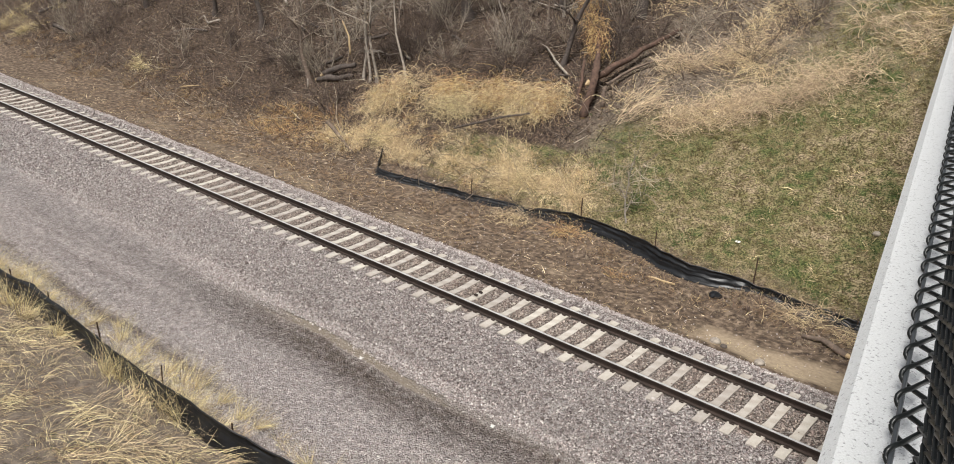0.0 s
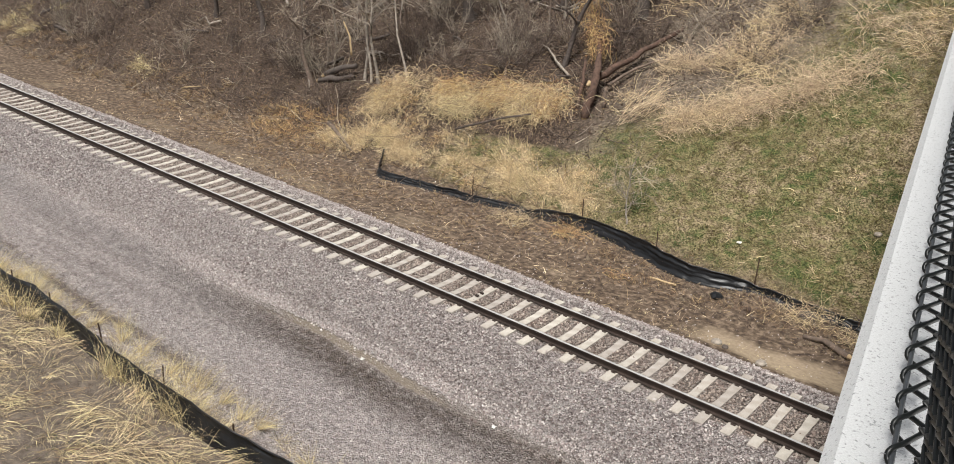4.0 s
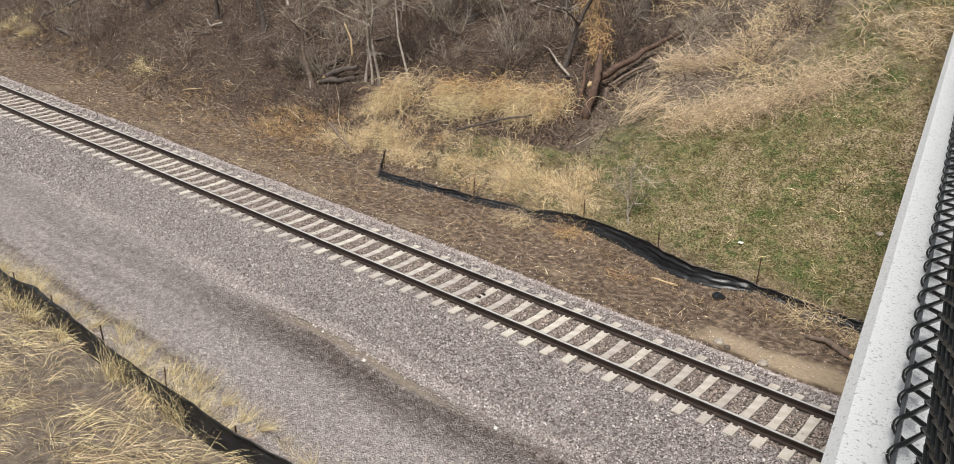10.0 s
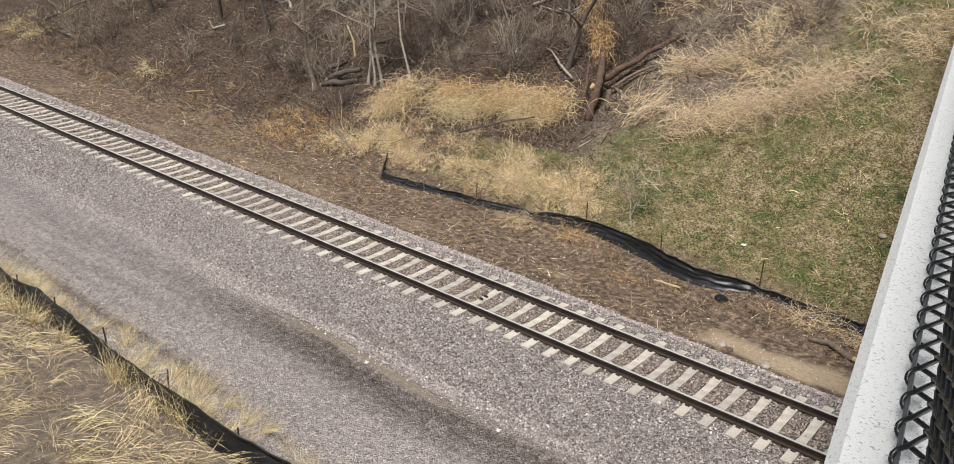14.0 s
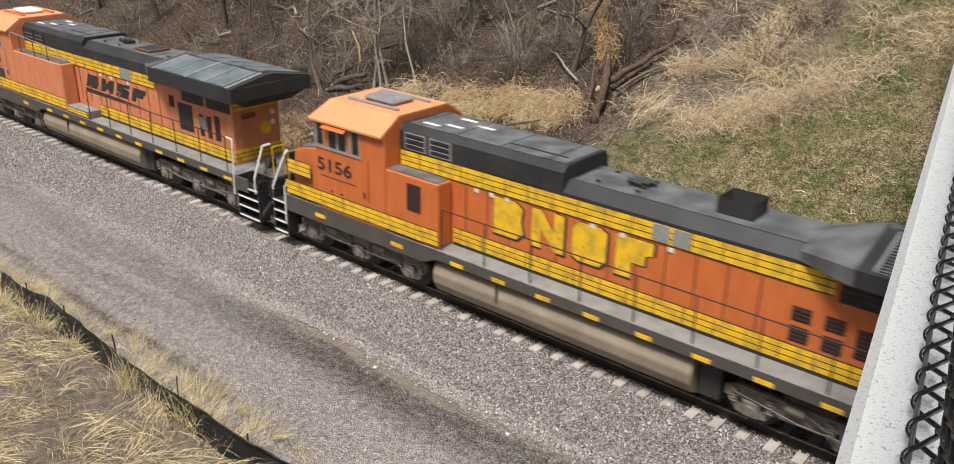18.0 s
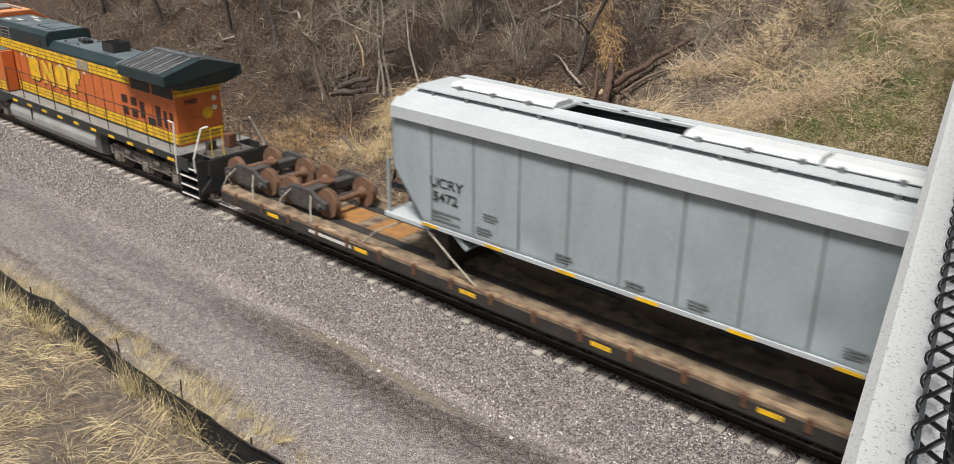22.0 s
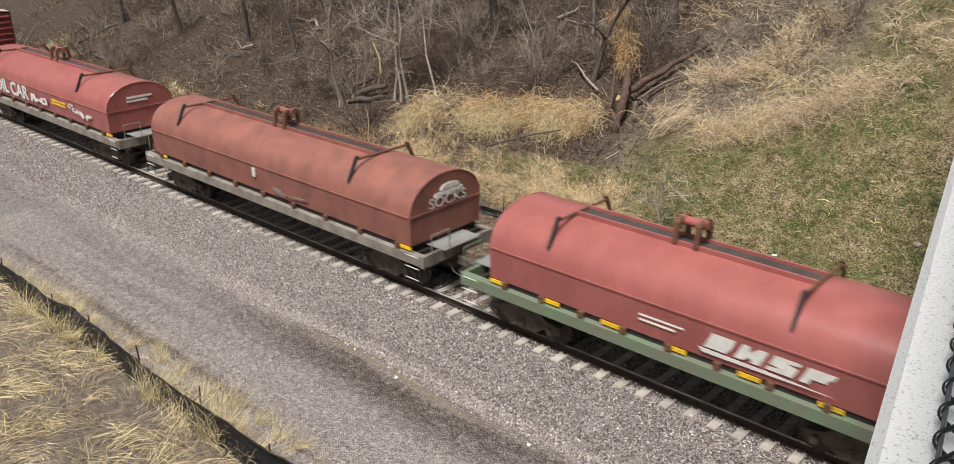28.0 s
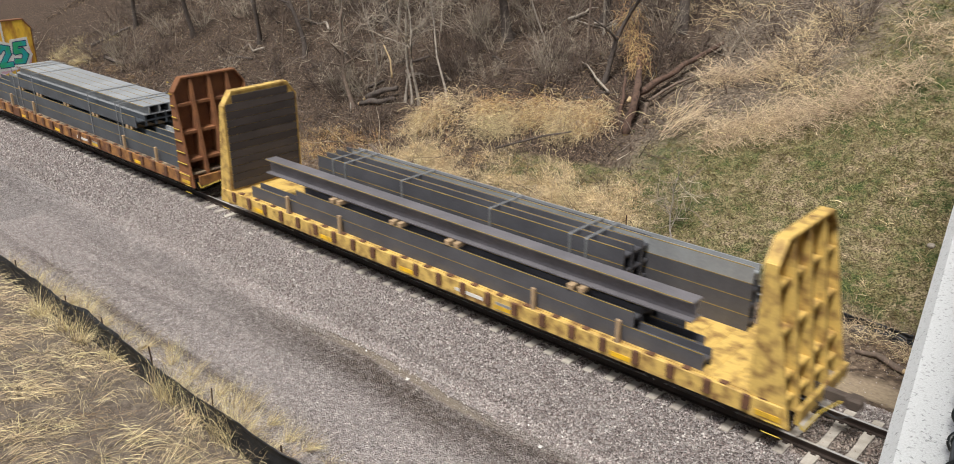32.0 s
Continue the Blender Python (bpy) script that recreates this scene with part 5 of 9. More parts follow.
def spray(parent, x0, x1, z0, z1, y, seed, fills, rim, cloud=None):
    """Chunky overlapping painted shapes with a rim, as graffiti that spells nothing."""
    r = random.Random(seed)
    if cloud is not None:
        n = 44
        pts = []
        for i in range(n):
            a = i * 2 * math.pi / n
            k = 1.0 + r.uniform(-0.14, 0.06) * (1 + i % 2)
            pts.append(((x0 + x1) / 2 + math.copysign(abs(math.cos(a)) ** 0.5, math.cos(a)) * (x1 - x0) * 0.56 * k, (z0 + z1) / 2 + math.copysign(abs(math.sin(a)) ** 0.6, math.sin(a)) * (z1 - z0) * 0.68 * k))
        part("spray_paint", flat_shape(pts, y, 0.003), cloud, parent, "sprayed background of graffiti")
    n = max(3, int((x1 - x0) / 0.85))
    w = (x1 - x0) / n
    for i in range(n):
        a, b = x0 + i * w - 0.04, x0 + (i + 1) * w + 0.02
        lo, hi = z0 + r.uniform(0, 0.15), z1 - r.uniform(0, 0.25)
        mid, t = (lo + hi) / 2, (b - a) * 0.36
        style = "acnsanca"[(i + seed) % 8]
        if style == "a":
            poly = [(a, lo), (a + t * 0.8, lo), ((a + b) / 2, mid), (b - t * 0.8, lo), (b, lo + 0.05), (b - t * 0.4, hi), (a + t * 0.5, hi)]
        elif style == "n":
            poly = [(a, lo), (a + t, lo), (a + t, mid), (b - t, lo), (b, lo + 0.1), (b, hi), (b - t, hi), (b - t, mid + 0.1), (a + t, hi), (a, hi)]
        elif style == "c":
            poly = [(a + 0.05, lo), (b, lo + 0.05), (b, lo + t), (a + t, mid - 0.1), (a + t, mid + 0.1), (b, hi - t), (b - 0.05, hi), (a, hi - 0.05), (a - 0.04, mid)]
        else:
            poly = [(a, lo), (b, lo + 0.06), (b, mid), (a + t, mid + 0.12), (b - 0.04, hi - t * 0.8), (b, hi), (a, hi - 0.04), (a, mid), (b - t, mid - 0.14), (a, lo + t * 0.7)]
        cx, cz = sum(p[0] for p in poly) / len(poly), sum(p[1] for p in poly) / len(poly)
        part("spray_paint", flat_shape([(cx + (u - cx) * 1.14 + 0.07, cz + (v - cz) * 1.10 - 0.03) for u, v in poly], y, 0.006 + 0.001 * (i % 2)), rim, parent)
        part("spray_paint", flat_shape(poly, y, 0.010 + 0.001 * (i % 2)), fills[i % len(fills)], parent)
        if len(fills) > 2:
            low = [(u, v) for u, v in poly]
            low = [(u, min(v, lo + (hi - lo) * 0.38)) for u, v in low]
            part("spray_paint", flat_shape(low, y, 0.013), fills[-1], parent)


def stroke(pts, width, y, thick):
    """A painted line of even width through (x, z) points, as one mesh."""
    bm = bmesh.new()
    for (a, b), (c, d) in zip(pts[:-1], pts[1:]):
        n = math.hypot(c - a, d - b) or 1.0
        u, w = -(d - b) / n * width / 2, (c - a) / n * width / 2
        e, f = (c - a) / n * width * 0.35, (d - b) / n * width * 0.35
        add_prism(bm, [(a + u - e, b + w - f), (a - u - e, b - w - f), (c - u + e, d - w + f), (c + u + e, d + w + f)], y - thick, y + 0.002, "y")
    return bm


def mural(v, y):
    """A sprayed wall piece that spells nothing: peach shapes fading to pink, black gaps and a teal rim above."""
    r = random.Random(77)
    x0, x1, n = 1.75, 7.5, 9
    crest = [2.0 + 0.35 * math.sin(k * 2.3) * (1 - 0.04 * k) + r.uniform(-0.12, 0.12) for k in range(2 * n + 1)]
    xs = [x0 + (x1 - x0) * k / (2 * n) for k in range(2 * n + 1)]
    teal = [(x0 - 0.35, 1.25)] + [(x - 0.03, z + r.uniform(0.10, 0.30)) for x, z in zip(xs, crest)] + [(x1 + 0.5, 1.9), (x1 + 0.35, 1.15), (x1 - 0.2, 1.04), (x0 + 0.2, 1.04)]
    part("spray_paint", flat_shape(teal, y, 0.003), M_TEAL, v, "teal rim of a sprayed wall piece")
    black = [(x0 - 0.05, 1.10)] + [(x, z + 0.05) for x, z in zip(xs, crest)] + [(x1 + 0.12, 1.10), (x1, 1.02), (x0, 1.02)]
    part("spray_paint", flat_shape(black, y, 0.005), M_BLACK, v)
    w = (x1 - x0) / n
    for k in range(n):
        a, b = x0 + k * w, x0 + (k + 1) * w
        sl, top = r.uniform(-0.14, 0.14), crest[2 * k + 1]
        ga, gb = r.uniform(0.02, 0.07), r.uniform(0.02, 0.10)
        mid = 1.50 + r.uniform(-0.1, 0.1)
        part("spray_paint", flat_shape([(a + ga, mid), (a + ga + sl * 0.5, 1.85), (a + 0.12 + sl, top), (b - 0.06 + sl, top - r.uniform(0.0, 0.22)), (b - gb + sl * 0.4, 1.75), (b - gb, mid - 0.05)], y, 0.009), M_PEACH, v, "peach sprayed shape")
        part("spray_paint", flat_shape([(a + ga - sl * 0.4, 1.05), (a + ga, mid + 0.002), (b - gb, mid - 0.048), (b - gb * 0.5 - sl * 0.5, 1.12 + r.uniform(-0.06, 0.05)), (b - 0.25, 1.02)], y, 0.009), M_PINK, v, "pink sprayed shape")
        # black cuts into the shape
        c = a + w * r.uniform(0.35, 0.65)
        part("spray_paint", flat_shape([(c - 0.05, 1.22), (c + 0.02, 1.48 + r.uniform(-0.05, 0.12)), (c + 0.10, 1.30), (c + 0.03, 1.12)], y, 0.012), M_BLACK, v)
        if k % 2:
            part("spray_paint", flat_shape([(c + 0.02, 1.66), (c + 0.08, 1.92), (c + 0.17, 1.80), (c + 0.10, 1.62)], y, 0.012), M_BLACK, v)
    for a, z in ((2.75, 1.45), (5.55, 1.3)):
        part("spray_paint", box(a, a + 0.13, y - 0.014, y, z, z + 0.5), M_YELLOW, v)


def scrawl(v, x0, x1, z0, z1, y):
    """A ragged white patch with thick black painted strokes that spell nothing."""
    r = random.Random(41)
    pts = []
    for i in range(36):
        a = i * math.pi / 18
        k = 1.0 + r.uniform(-0.16, 0.12)
        pts.append(((x0 + x1) / 2 + math.copysign(abs(math.cos(a)) ** 0.6, math.cos(a)) * (x1 - x0) * 0.54 * k, (z0 + z1) / 2 + math.copysign(abs(math.sin(a)) ** 0.6, math.sin(a)) * (z1 - z0) * 0.60 * k - 0.05 * math.cos(a)))
    part("spray_paint", flat_shape(pts, y, 0.003), M_SILVERSPRAY, v, "ragged white sprayed patch")
    w = (x1 - x0) / 4
    for k in range(4):
        a, h = x0 + k * w + 0.05, z1 - z0
        shapes = ([(0.55, 0.95), (0.1, 0.8), (0.15, 0.6), (0.5, 0.42), (0.5, 0.2), (0.05, 0.05)], [(0.05, 0.9), (0.25, 0.5), (0.6, 0.95), (0.4, 0.45), (0.3, 0.0)],
                  [(0.6, 0.85), (0.15, 0.75), (0.2, 0.45), (0.55, 0.5), (0.2, 0.4), (0.25, 0.05), (0.65, 0.15)], [(0.1, 0.0), (0.15, 0.8), (0.5, 0.15), (0.6, 0.9)])[k]
        part("spray_paint", stroke([(a + u * w * 1.25, z0 + q * h) for u, q in shapes], 0.15, y, 0.007), M_BLACK, v, "thick black painted stroke")


# -- flat car that carries a wrecked hopper --
def flat_with_wreck():
    v = vehicle("flat_car", 13.2, "long black and tan flat car carrying a wrecked grain hopper", "flat car", "freight cars of the train")
    ln = 27.0
    deck = 1.03
    part("deck", prism([(0.35, -1.5), (0, -1.1), (0, 1.1), (0.35, 1.5), (ln - 0.9, 1.5), (ln, 0.9), (ln, -0.9), (ln - 0.9, -1.5)], deck - 0.05, deck, "z"), M_DECKTAN, v, "worn tan steel deck")
    for s in (-1, 1):
        part("side_sill", prism([(0.35, 0.66), (ln - 0.9, 0.66), (ln - 0.9, 0.975), (0.35, 0.975)], s * 1.48 - 0.03, s * 1.48 + 0.03, "y"), M_FLATBLACK, v, "grimy black side sill")
        part("deck_edge", box(0.4, ln - 0.95, s * 1.40 - 0.10, s * 1.40 + 0.10, deck + 0.001, deck + 0.05, 0.01), M_DECKEDGE, v)
    part("fishbelly", prism([(3.4, 0.98), (4.6, 0.30), (ln - 4.6, 0.30), (ln - 3.4, 0.98)], -1.05, 1.05, "y"), M_FLATBLACK, v)
    for y in (-0.72, 0.72):
        part("deck_channel", box(1.2, ln - 1.2, y - 0.17, y + 0.17, deck + 0.001, deck + 0.018), M_FLATBLACK, v)
    for a in (4.6, 6.4, 24.0, 25.0):
        part("rust_patch", box(a, a + 1.3, -0.5, 0.5, deck + 0.001, deck + 0.008), M_DECKRUST, v)
    for k in range(19):
        a = 1.2 + k * 1.36
        part("stake_pocket", box(a - 0.07, a + 0.07, -1.54, -1.44, 0.78, deck + 0.06, 0.01), M_RUSTW, v)
        if k % 3 == 1:
            part("sill_patch", box(a + 0.3, a + 0.85, -1.516, -1.505, 0.80, 0.92), M_YELLOW, v)
    bars(v, 4.9, 0.80, -1.512, [1.0], 1.9, 0.10, 0.02)
    part("end_beam", box(-0.12, 0.0, -1.1, 1.1, 0.62, 0.98, 0.02), M_WHITE, v)
    part("end_beam", box(ln, ln + 0.1, -0.9, 0.9, 0.62, 0.98, 0.02), M_FLATBLACK, v)
    part("end_corner", prism([(ln - 0.85, -1.46), (ln - 0.02, -0.92), (ln - 0.25, -0.80), (ln - 1.0, -1.3)], deck + 0.001, deck + 0.03, "z"), M_COILSILL, v, "pale scraped deck corner")
    part("end_corner", prism([(ln - 0.85, 1.46), (ln - 0.02, 0.92), (ln - 0.25, 0.80), (ln - 1.0, 1.3)], deck + 0.001, deck + 0.03, "z"), M_HOPDARK, v)
    part("end_plate", prism([(ln - 3.6, -1.28), (ln - 1.0, -1.28), (ln - 0.12, -0.75), (ln - 0.12, 0.75), (ln - 1.0, 1.28), (ln - 2.6, 1.28)], deck + 0.001, deck + 0.024, "z"), M_ENDDECK, v, "dark grey end deck plate")
    part("uncoupling_lever", pipe([(ln + 0.1, -1.3, 0.8), (ln + 0.2, -1.3, 0.62), (ln + 0.2, -0.7, 0.66), (ln + 0.5, -0.2, 0.82)], 0.022, 6), M_STRAPY, v)
    coupler(v, -0.12, -1)
    coupler(v, ln + 0.1, 1)
    bogie(v, 3.3, M_FLATBLACK)
    bogie(v, ln - 3.3, M_FLATBLACK)
    for k, (a, lab) in enumerate(((14.35, "rusty four-wheel freight truck chained onto a flat car"), (17.25, "loose rusty freight truck with brown wheels on a flat car"))):
        t = thing("freight_truck", Matrix.Translation((a, 0.02, 0)), lab, "railway truck", "loose trucks on the flat car")
        MOVERS.append(t)
        bogie(t, 0, M_OLDFRAME, 1.05, 0.44, False, "bolster")
        for s in (-1, 1):
            for e in (-1, 1):
                bm = cyl((0.89 * s, e * 0.70, 1.50), (0.89 * s, e * 0.835, 1.50), 0.452, n=28)
                add_cyl(bm, (0.89 * s, e * 0.66, 1.50), (0.89 * s, e * 0.70, 1.50), 0.485, n=28)
                add_cyl(bm, (0.89 * s, e * 0.50, 1.50), (0.89 * s, e * 0.66, 1.50), 0.13, 0.20, n=14)
                part("wheel", bm, M_RUSTWHEEL, t, "rusty brown wheel")
            part("axle", cyl((0.89 * s, -0.66, 1.50), (0.89 * s, 0.66, 1.50), 0.095, n=12), M_RUSTWHEEL, t)
            part("chain", pipe([(0.4 * s, -1.0, 1.85), (0.7 * s, -1.3, 1.45), (0.85 * s, -1.42, 1.08)], 0.022, 5), M_CHAIN, t)
        part("centre_plate", cyl((0, 0, 1.79), (0, 0, 1.86), 0.22, n=18), M_RUSTW, t)
    b = thing("blocking_box", Matrix.Translation((13.2 + 25.75, 0.1, deck + 0.012)), "black steel blocking box on the flat car deck", "box")
    MOVERS.append(b)
    part("box_body", box(-0.05, 0.95, -0.42, 0.42, 0, 0.34, 0.02), M_FLATBLACK, b)
    part("box_lid", box(-0.08, 0.98, -0.45, 0.45, 0.342, 0.37, 0.008), M_BLACK, b)
    return v


def crumpled(x0, x1, y0, y1, z0, z1, seed, amp, nx=10, nz=10, plane="x"):
    """A buckled steel sheet: a grid bent by noise."""
    bm = bmesh.new()
    rows = []
    for i in range(nx + 1):
        row = []
        for j in range(nz + 1):
            u, w = i / nx, j / nz
            x, y, z = x0 + (x1 - x0) * u, y0 + (y1 - y0) * u, z0 + (z1 - z0) * w
            d = noise.noise(Vector((u * 2.6 + seed, w * 2.6, seed * 0.7))) * amp + abs(noise.noise(Vector((u * 5, w * 5 + seed, 1.3)))) * amp * 0.5
            row.append(bm.verts.new((x + (d if plane == "x" else 0), y + (d if plane == "y" else d * 0.3), z + d * 0.25)))
        rows.append(row)
    for p, q in zip(rows[:-1], rows[1:]):
        for j in range(nz):
            bm.faces.new((p[j], p[j + 1], q[j + 1], q[j]))
    bm.normal_update()
    bmesh.ops.solidify(bm, geom=list(bm.faces), thickness=0.012)
    return bm


def dented_side():
    """The hopper's near side: sheets that bulge a little between the seams, with a deep dent and a crease near the crushed end."""
    bm = bmesh.new()
    rows = []
    nx, nz = 110, 18
    for i in range(nx + 1):
        x = -0.15 + 15.0 * i / nx
        lo = 3.78 + (2.42 - 3.78) * min(1.0, (x + 0.15) / 1.1)
        row = []
        for j in range(nz + 1):
            z = lo + (5.20 - lo) * j / nz
            y = -1.497 - 0.022 * abs(math.sin(math.pi * (x - 1.25) / 1.41)) * math.sin(math.pi * j / nz)
            y += 0.20 * math.exp(-((x - 13.5) / 0.55) ** 2 - ((z - 3.25 - 0.35 * (x - 13.5)) / 0.40) ** 2)
            y -= 0.07 * math.exp(-((x - 13.75) / 0.45) ** 2 - ((z - 2.75 - 0.5 * (x - 13.5)) / 0.16) ** 2)
            y += 0.07 * math.exp(-((x - 11.4) / 0.5) ** 2 - ((z - 3.1) / 0.6) ** 2) + 0.05 * math.exp(-((x - 4.4) / 0.4) ** 2 - ((z - 2.9) / 0.4) ** 2)
            y += max(0.0, x - 14.25) * (0.35 + 0.25 * math.sin(z * 3.1)) + 0.012 * noise.noise(Vector((x * 1.3, 0, z * 1.3)))
            row.append(bm.verts.new((x, y, z + (0.12 * math.sin(z * 5.0) * max(0.0, x - 14.3)))))
        rows.append(row)
    for p, q in zip(rows[:-1], rows[1:]):
        for j in range(nz):
            bm.faces.new((p[j], p[j + 1], q[j + 1], q[j]))
    bm.normal_update()
    bmesh.ops.solidify(bm, geom=list(bm.faces), thickness=0.02)
    return bm


def wrecked_hopper():
    x = 22.0
    v = vehicle("hopper_car", x, "pale grey covered hopper car with a crushed and torn end", "hopper car")
    # side outline: sloping front foot, straight rear
    side = [(0.95, 2.40), (-0.15, 3.78), (0.0, 5.20), (14.35, 5.20), (14.5, 2.46)]
    for s in (-1, 1):
        out = side if s < 0 else [(0.95, 2.40), (-0.15, 3.78), (0.0, 5.20), (15.2, 5.3), (15.05, 3.8), (13.6, 3.0), (13.6, 2.46)]
        if s > 0:
            part("side_sheet", prism(out, s * 1.50 - 0.02, s * 1.50 + 0.02, "y"), M_HOPPER, v)
        else:
            part("side_sheet", dented_side(), M_HOPPER, v, "dented pale grey side", smooth=True)
        sill = [(0.9, 2.36), (14.5, 2.40), (14.5, 2.50), (0.9, 2.46)]
        part("side_sill", prism(sill, s * 1.53 - 0.035, s * 1.53 + 0.035, "y"), M_HOPROOF, v)
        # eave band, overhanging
        part("eave", prism([(s * 1.53, 5.08), (s * 1.64, 5.12), (s * 1.64, 5.42), (s * 1.40, 5.62), (s * 1.34, 5.56), (s * 1.53, 5.36)], -0.05, 14.75 if s < 0 else 15.1), M_HOPROOF, v, "paler grey eave panel")
    part("roof", prism([(-1.42, 5.56), (-0.62, 5.80), (0.62, 5.80), (1.42, 5.56), (1.42, 5.50), (0.6, 5.74), (-0.6, 5.74), (-1.42, 5.50)], 0.0, 4.2), M_HOPROOF, v, "paler grey roof")
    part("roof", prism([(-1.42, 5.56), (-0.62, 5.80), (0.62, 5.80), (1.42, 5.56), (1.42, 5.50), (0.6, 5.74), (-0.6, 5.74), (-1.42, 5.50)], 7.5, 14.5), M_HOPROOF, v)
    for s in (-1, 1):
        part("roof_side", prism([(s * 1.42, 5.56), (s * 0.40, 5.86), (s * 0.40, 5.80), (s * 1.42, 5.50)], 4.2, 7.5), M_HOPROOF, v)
    part("open_trough", box(4.2, 7.5, -0.38, 0.38, 5.40, 5.45), M_BLACK, v, "open loading trough")
    for a, b in ((0.9, 4.15), (7.55, 10.4), (10.5, 13.6)):
        h = part("hatch_cover", prism([(-0.36, 5.81), (-0.42, 5.86), (-0.25, 5.95), (0.25, 5.95), (0.42, 5.86), (0.36, 5.81)], a, b), M_HOPWHITE, v, "white loading hatch cover")
        for k in range(3):
            part("hatch_latch", box(a + 0.3 + k * 1.1, a + 0.42 + k * 1.1, -0.50, -0.40, 5.80, 5.90), M_HOPDARK, h)
    for y in (-0.86, 0.86):
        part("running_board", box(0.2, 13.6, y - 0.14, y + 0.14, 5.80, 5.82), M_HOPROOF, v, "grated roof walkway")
        for k in range(12):
            part("board_bracket", box(0.8 + k * 1.12, 0.88 + k * 1.12, y - 0.14, y + 0.10, 5.64, 5.80), M_HOPDARK, v)
    for k in range(10):
        a = 1.25 + k * 1.41
        rib = prism([(a, 2.55), (a + 0.05, 2.55), (a + 0.03, 5.05), (a - 0.02, 5.05)], -1.527, -1.49, "y")
        if k < 9:
            part("weld_seam", rib, M_HOPDARK, v)
    for k in range(7):
        a = 0.95 + k * 2.15
        part("reflector", box(a, a + 0.55, -1.575, -1.56, 2.38, 2.46), M_YELLOW, v)
    lettering("UCRY", 1.22, -1.548, 3.55, 0.26, M_BLACK, v, squeeze=1.2, bold=0.004)
    lettering("5472", 1.32, -1.548, 3.17, 0.26, M_BLACK, v, squeeze=1.2, bold=0.004)
    bars(v, 1.25, 2.85, -1.545, [1.0, 0.7, 1.0], 1.0, 0.05, 0.06, M_HOPDARK)
    for a, z in ((3.0, 3.2), (2.8, 2.8), (5.2, 2.8), (8.6, 2.75), (11.8, 2.85), (12.8, 2.75), (7.1, 2.7)):
        bars(v, a, z, -1.542, [0.9, 1.0, 0.8], 0.5, 0.035, 0.04, M_HOPDARK)
    # front end: sloping sheet, ladder
    part("front_sheet", prism([(0.0, 5.5), (-0.15, 3.78), (2.4, 2.0), (2.5, 2.1), (0.0, 3.9), (0.12, 5.5)], -1.49, 1.49, "y"), M_HOPPER, v)
    part("front_sill", box(-0.55, 1.1, -1.5, 1.5, 2.22, 2.36, 0.02), M_HOPROOF, v)
    for y in (-1.42, 1.42):
        part("corner_post", box(-0.45, -0.38, y - 0.03, y + 0.03, 2.36, 3.9), M_HOPPER, v)
    ladder(v, -0.42, -1.15, 2.5, 3.8, 5, 0.5, M_RUSTW, "y", 0.02)
    # centre sill, chutes and stands coloured black to carry the shade underneath
    part("centre_sill", box(-0.9, 15.9, -0.20, 0.20, 1.86, 2.34), M_FLATBLACK, v)
    for a in (2.4, 6.2, 10.0):
        bm = bmesh.new()
        lo = [bm.verts.new(p) for p in ((a + 1.2, -0.45, 1.30), (a + 2.0, -0.45, 1.30), (a + 2.0, 0.45, 1.30), (a + 1.2, 0.45, 1.30))]
        hi = [bm.verts.new(p) for p in ((a, -1.4, 2.5), (a + 3.4, -1.4, 2.5), (a + 3.4, 1.4, 2.5), (a, 1.4, 2.5))]
        for i in range(4):
            bm.faces.new((lo[i], lo[(i + 1) % 4], hi[(i + 1) % 4], hi[i]))
        bm.faces.new(lo)
        bm.faces.new(hi[::-1])
        part("discharge_hopper", bm, M_FLATBLACK, v)
    for a in (1.2, 13.6):
        part("bolster_stand", box(a - 0.25, a + 0.25, -1.1, 1.1, 1.05, 2.30, 0.03), M_FLATBLACK, v)
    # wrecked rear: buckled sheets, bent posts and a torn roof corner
    # inner sheets in a darker grey than the sides
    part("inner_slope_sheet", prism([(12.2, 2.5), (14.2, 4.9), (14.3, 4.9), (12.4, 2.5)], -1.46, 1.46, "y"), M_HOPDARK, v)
    part("torn_sheet", crumpled(14.45, 14.75, -1.48, -0.55, 2.55, 4.9, 1.7, 0.55), M_HOPPER, v, "buckled end sheet")
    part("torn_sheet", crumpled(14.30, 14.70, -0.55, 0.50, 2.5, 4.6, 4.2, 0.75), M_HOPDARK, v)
    part("torn_sheet", crumpled(14.45, 15.15, 0.45, 1.48, 3.5, 5.25, 7.9, 0.35), M_HOPPER, v)
    part("end_post", prism([(14.55, 2.5), (14.75, 2.5), (14.95, 5.0), (14.75, 5.0)], -0.28, 0.05, "y", 0.02), M_HOPROOF, v, "bent end post")
    part("end_post", prism([(14.6, 2.5), (14.75, 2.5), (14.5, 4.6), (14.35, 4.6)], -1.1, -0.95, "y", 0.02), M_HOPPER, v)
    flap = crumpled(13.9, 15.25, -1.05, 0.35, 5.60, 5.62, 3.3, 0.30, 8, 3, "y")
    for w in flap.verts:
        w.co.z = 5.55 - 0.42 * max(0.0, w.co.x - 13.9) + 0.25 * noise.noise(w.co * 1.3) + (0.35 if w.co.y > -0.2 else 0) * (w.co.x - 13.9)
        w.co.y += (0.5 - (w.co.z - 5.2)) * 0.2
    part("torn_roof_panel", flap, M_HOPROOF, v, "roof panel folded down")
